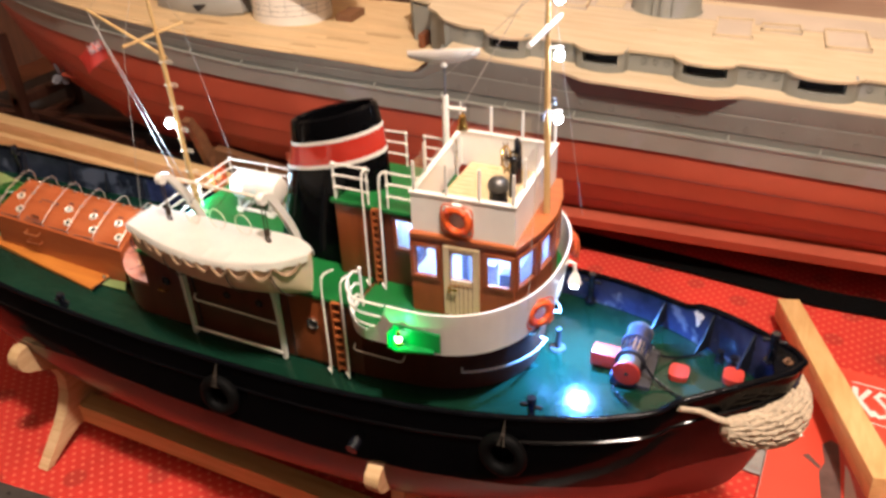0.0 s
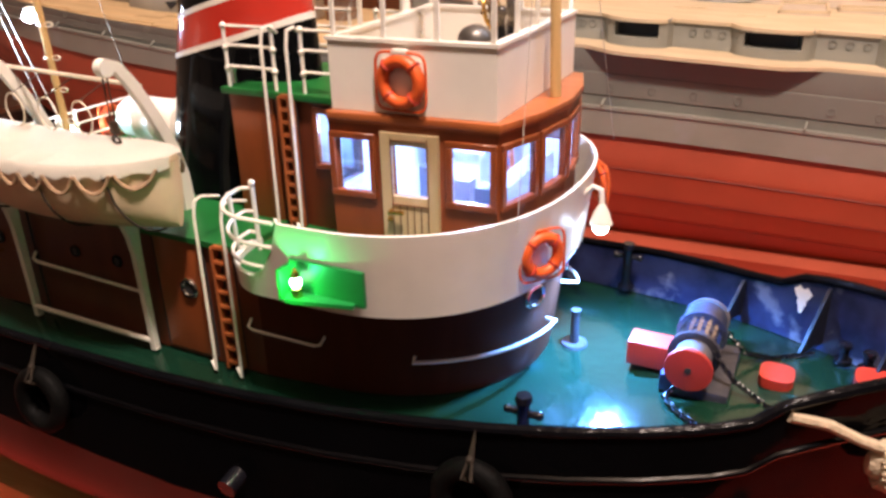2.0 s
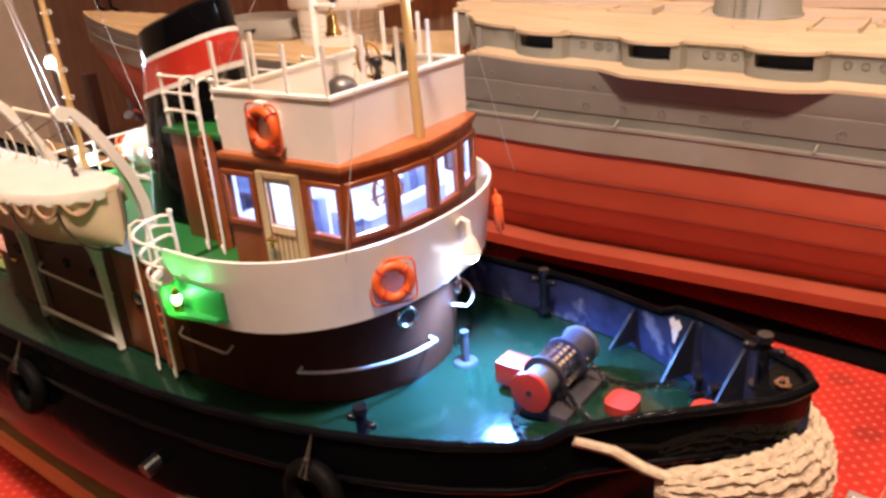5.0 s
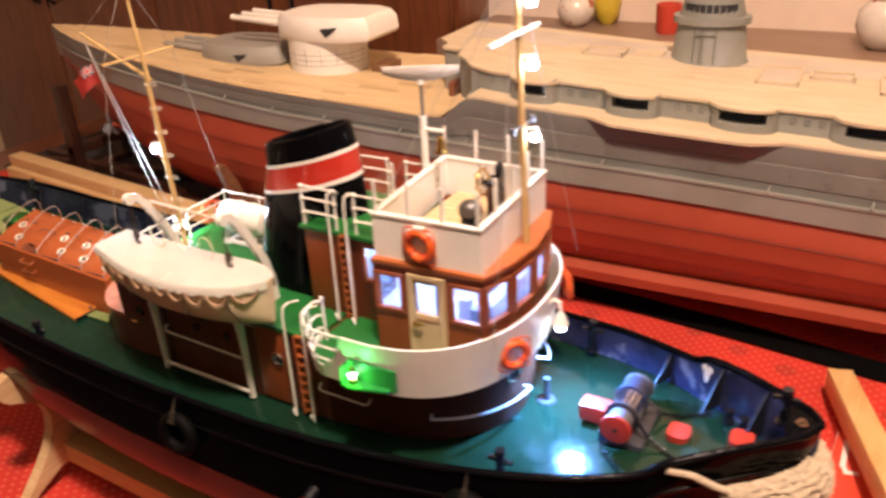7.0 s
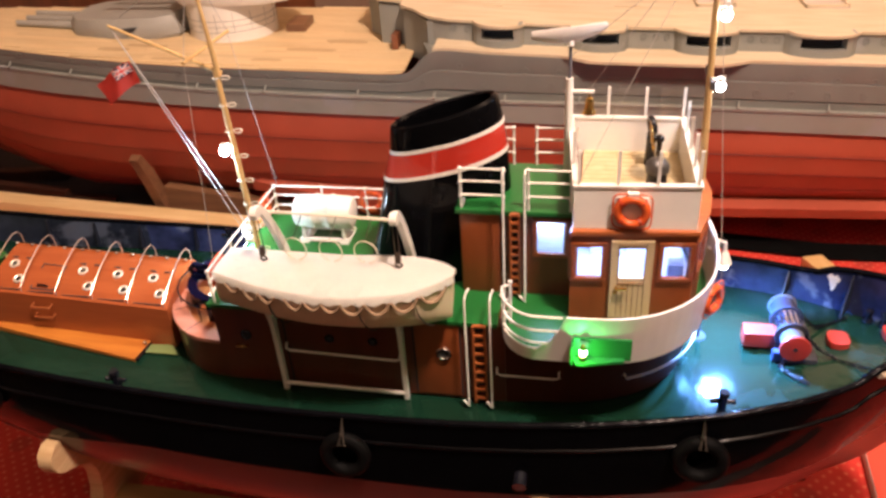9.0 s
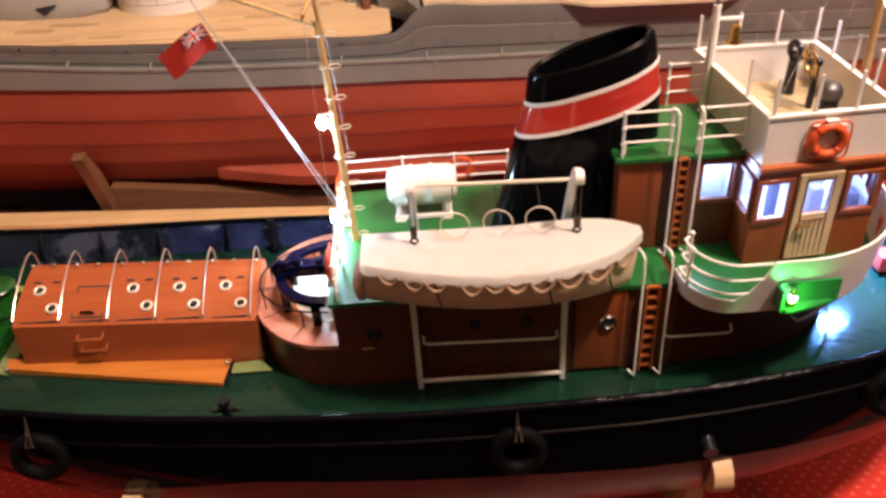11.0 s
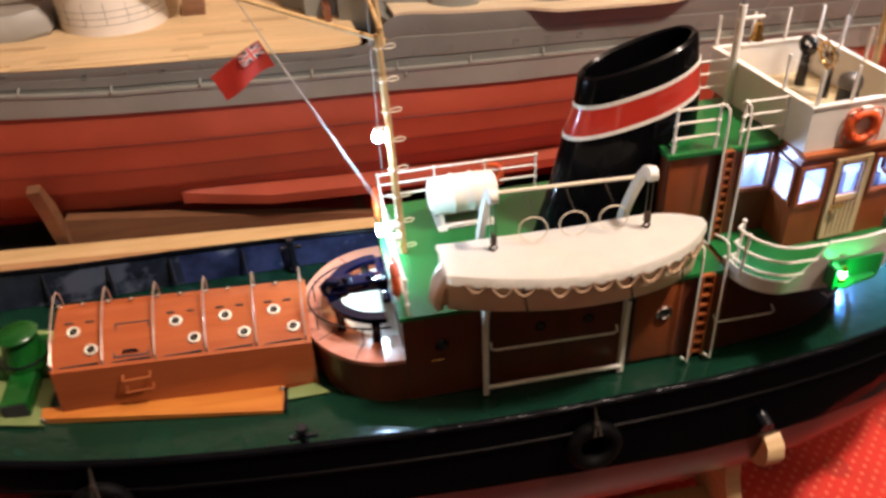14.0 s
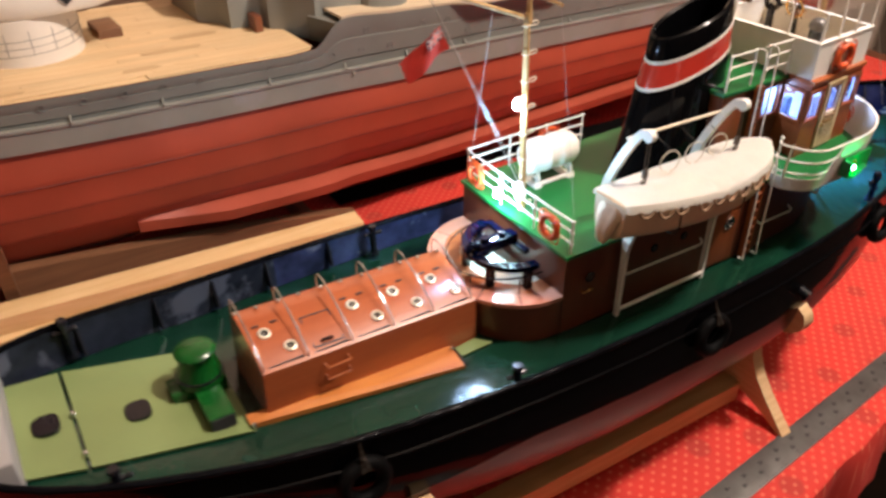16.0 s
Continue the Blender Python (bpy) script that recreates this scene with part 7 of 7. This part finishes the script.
# spilt white paint on the inside of the far bulwark
bm = B()
ring_pts = []
for k in range(18):
    a = 2 * math.pi * k / 18
    r = 1 + 0.3 * math.sin(3 * a) + 0.15 * math.sin(7 * a)
    x = 394 + 3.4 * r * math.cos(a)
    z = 235 + 5.5 * r * math.sin(a) * (1 if math.sin(a) > 0 else 1.25)
    t = (z - deck_z(x)) / (gun_z(x) - deck_z(x))
    wy = (hull_half(x, deck_z(x)) - 3.4) * (1 - t) + (gun_b(x) - 2.6) * t - 0.9
    ring_pts.append((x, wy, z))
loft(bm, [ring_pts, [(x, y - 0.5, z) for x, y, z in ring_pts]])
part("paint_spill", bm, "white", tug, "spilt white paint")
chain([(350, -20, wz + 8), (344, -26, wz + 2.5), (352, -34, wz + 2), (360, -40, wz + 2)], 12)

# ---- the tug's cradle and the things on the table ----
cradle = thing("tug_cradle", "bare plywood boat cradle with pine rails", "cradle", (-30, 0, 0))
for x in (-219, 179):
    bm = B()
    near = [(-138, 1), (-129, 1), (-112, 10), (-88, 20), (0, 22)]
    side = [(-138, 1), (-124, 15), (-108, 31), (-94, 48), (-85, 66), (-82, 84), (-87, 100), (-97, 109), (-107, 115), (-115, 119), (-121, 125), (-124, 134), (-121, 143), (-113, 148), (-103, 147), (-90, 138), (-76, 116), (-60, 92), (-30, 76), (0, 70)]
    arm = near + [(-y, z) for y, z in near[-2::-1]] + [(-y, z) for y, z in side[1:-1]] + side[:0:-1]
    loft(bm, [[(xx, y, z) for y, z in arm] for xx in (x - 6.5, x + 6.5)])
    part("end_frame", bm, "ply", cradle)
for y in (-79, 58):
    bm = B()
    loft(bm, [[(x, y, z), (x, y + 21, z), (x, y + 21, z + 23), (x, y, z + 23)] for x, z in ((-213, 20), (172.8, 4))])
    soften(bm, 1.2)
    part("side_rail", bm, "pine", cradle)

rule = thing("steel_rule", "grey steel rule with engraved marks", "ruler", (50, -150, 0))
Rm = Matrix.Translation((170, -148, 0)) @ Matrix.Rotation(radians(4.6), 4, "Z")
bm = B()
box(bm, -620, 380, -14, 14, 0.1, 1.3, 0.2, m=Rm)
part("blade", bm, "steel", rule)
bm = B()
for k in range(-600, 375, 5):
    ln = 6.5 if k % 50 == 0 else (4.5 if k % 25 == 0 else 2.6)
    box(bm, k - 0.22, k + 0.22, -13.6, -13.6 + ln, 1.3, 1.36, m=Rm)
part("scale_marks", bm, "rule_ink", rule)
bm = B()
for k in range(-24, 15):
    for dy, off in ((-3.0, 0), (4.5, 9)):
        box(bm, k * 25.4 + off - 1.5, k * 25.4 + off + 1.5, dy - 1.9, dy + 1.9, 1.3, 1.36, m=Rm)
        box(bm, k * 25.4 + off + 2.2, k * 25.4 + off + 3.6, dy - 1.6, dy + 0.6, 1.3, 1.36, m=Rm)
part("figures", bm, "rule_ink", rule)


def timber(name, label, a, b, w, h, mat="pine_fresh"):
    a, b = Vector(a), Vector(b)
    t = thing(name, label, "timber", a)
    bm = B()
    d = b - a
    m = Matrix.Translation((a + b) / 2) @ d.to_track_quat("X", "Z").to_matrix().to_4x4()
    box(bm, -d.length / 2, d.length / 2, -w / 2, w / 2, -h / 2, h / 2, 0.8, m=m)
    part("length", bm, mat, t)


def stack_y(x):
    return 374 - 0.095 * x


for name, label, x1, off, z, w, h, mat in (
        ("timber_strip", "length of planed pine lying on top of a stack", -32, -15, 56, 30, 21.6, "pine_fresh"),
        ("timber_batten", "planed pine batten under the top strip", -64, -25, 34, 34, 21.6, "pine_fresh"),
        ("timber_batten", "pine batten at the bottom of the stack", -52, -14, 11.7, 26, 22, "pine"),
        ("timber_batten", "shorter pine batten at the bottom of the stack", -395, -46, 11.7, 34, 22, "pine_fresh")):
    timber(name, label, (-1080, stack_y(-1080) + off, z), (x1, stack_y(x1) + off, z), w, h, mat)
timber("timber_stick", "square pine stick standing beside the tug's bow", (481, 404, 27), (572, 90, 70), 26, 26, "pine_cross")

kit = thing("box_lid", "red and white printed cardboard box lying flat", "box", (560, 180, 0))
Km = Matrix.Translation((560, 190, 0)) @ Matrix.Rotation(radians(-4), 4, "Z")
bm = B()
box(bm, -79.5, 160, -160, 136, 0.5, 12, 0.8, m=Km)
body = part("box", bm, "box_white", kit, "white cardboard edge")
bm = B()
box(bm, -79, 160, -160, 135, 12.02, 12.6, m=Km)
face = part("print", bm, "box_red", kit, "red printed face")


def flat_shape(outline, mat, z=12.65):
    bm = B()
    slab(bm, outline, z, z + 0.15)
    part("printed_shape", bm, mat, face, smooth=0)


def flat_line(pts, w, mat="box_white"):
    """A printed stroke of even width."""
    for k, ((x0, y0), (x1, y1)) in enumerate(zip(pts, pts[1:])):
        d = Vector((x1 - x0, y1 - y0)).normalized() * (w / 2)
        flat_shape([(x0 - d.x + d.y, y0 - d.y - d.x), (x1 + d.x + d.y, y1 + d.y - d.x), (x1 + d.x - d.y, y1 + d.y + d.x), (x0 - d.x - d.y, y0 - d.y + d.x)], mat, 12.65 + 0.06 * k)


flat_line([(500, 314), (499, 276), (503, 266), (511, 268)], 5.5)
flat_line([(519, 281), (520, 275)], 5)
flat_line([(562, 294), (562, 257)], 6)
flat_line([(576, 294), (566, 276), (578, 255)], 5.5)
flat_line([(596, 290), (588, 294), (583, 286), (594, 270), (595, 259), (585, 254), (580, 260)], 5)
flat_line([(560, 305), (592, 303)], 1.6)
flat_line([(562, 244), (592, 241)], 1.6)
flat_shape([(531, 112), (549, 112), (548, 150), (546, 196), (538, 200), (530, 190), (533, 165), (528, 150)], "print_brown")
flat_shape([(551, 112), (566, 112), (556, 160), (552, 170)], "box_white")
flat_shape([(512, 168), (528, 154), (530, 158), (518, 172)], "print_brown")
flat_shape([(486, 178), (496, 180), (494, 188), (487, 187)], "print_brown")
flat_shape([(498, 186), (512, 196), (506, 204), (497, 196)], "box_white")
# small packet beside the box
packet = thing("blister_packet", "clear packet on a grey printed card", "packet", (474, 245, 0))
Pm = Matrix.Translation((470, 205, 0)) @ Matrix.Rotation(radians(-5), 4, "Z")
bm = B()
box(bm, -12, 12, -70, 66, 1, 3, 0.4, m=Pm)
card = part("card", bm, "panel_grey", packet)
bm = B()
box(bm, -11.5, 11.5, -68, 50, 3.1, 10, 2, m=Pm)
bub = part("bubble", bm, "clear", packet, "clear plastic bubble")
bub.visible_shadow = False
bm = B()
for k in range(5):
    box(bm, -8 + k * 3.4, -5.6 + k * 3.4, 57, 60, 3.05, 3.3, m=Pm)
part("printed_bar", bm, "box_white", card)
for y, r in ((32, 4.5), (8, 5.5), (-20, 4.5)):
    bm = B()
    rod(bm, Pm @ Vector((0, y, 3.1)), Pm @ Vector((0, y, 7.5)), r, seg=14)
    part("contents", bm, "dark", packet)
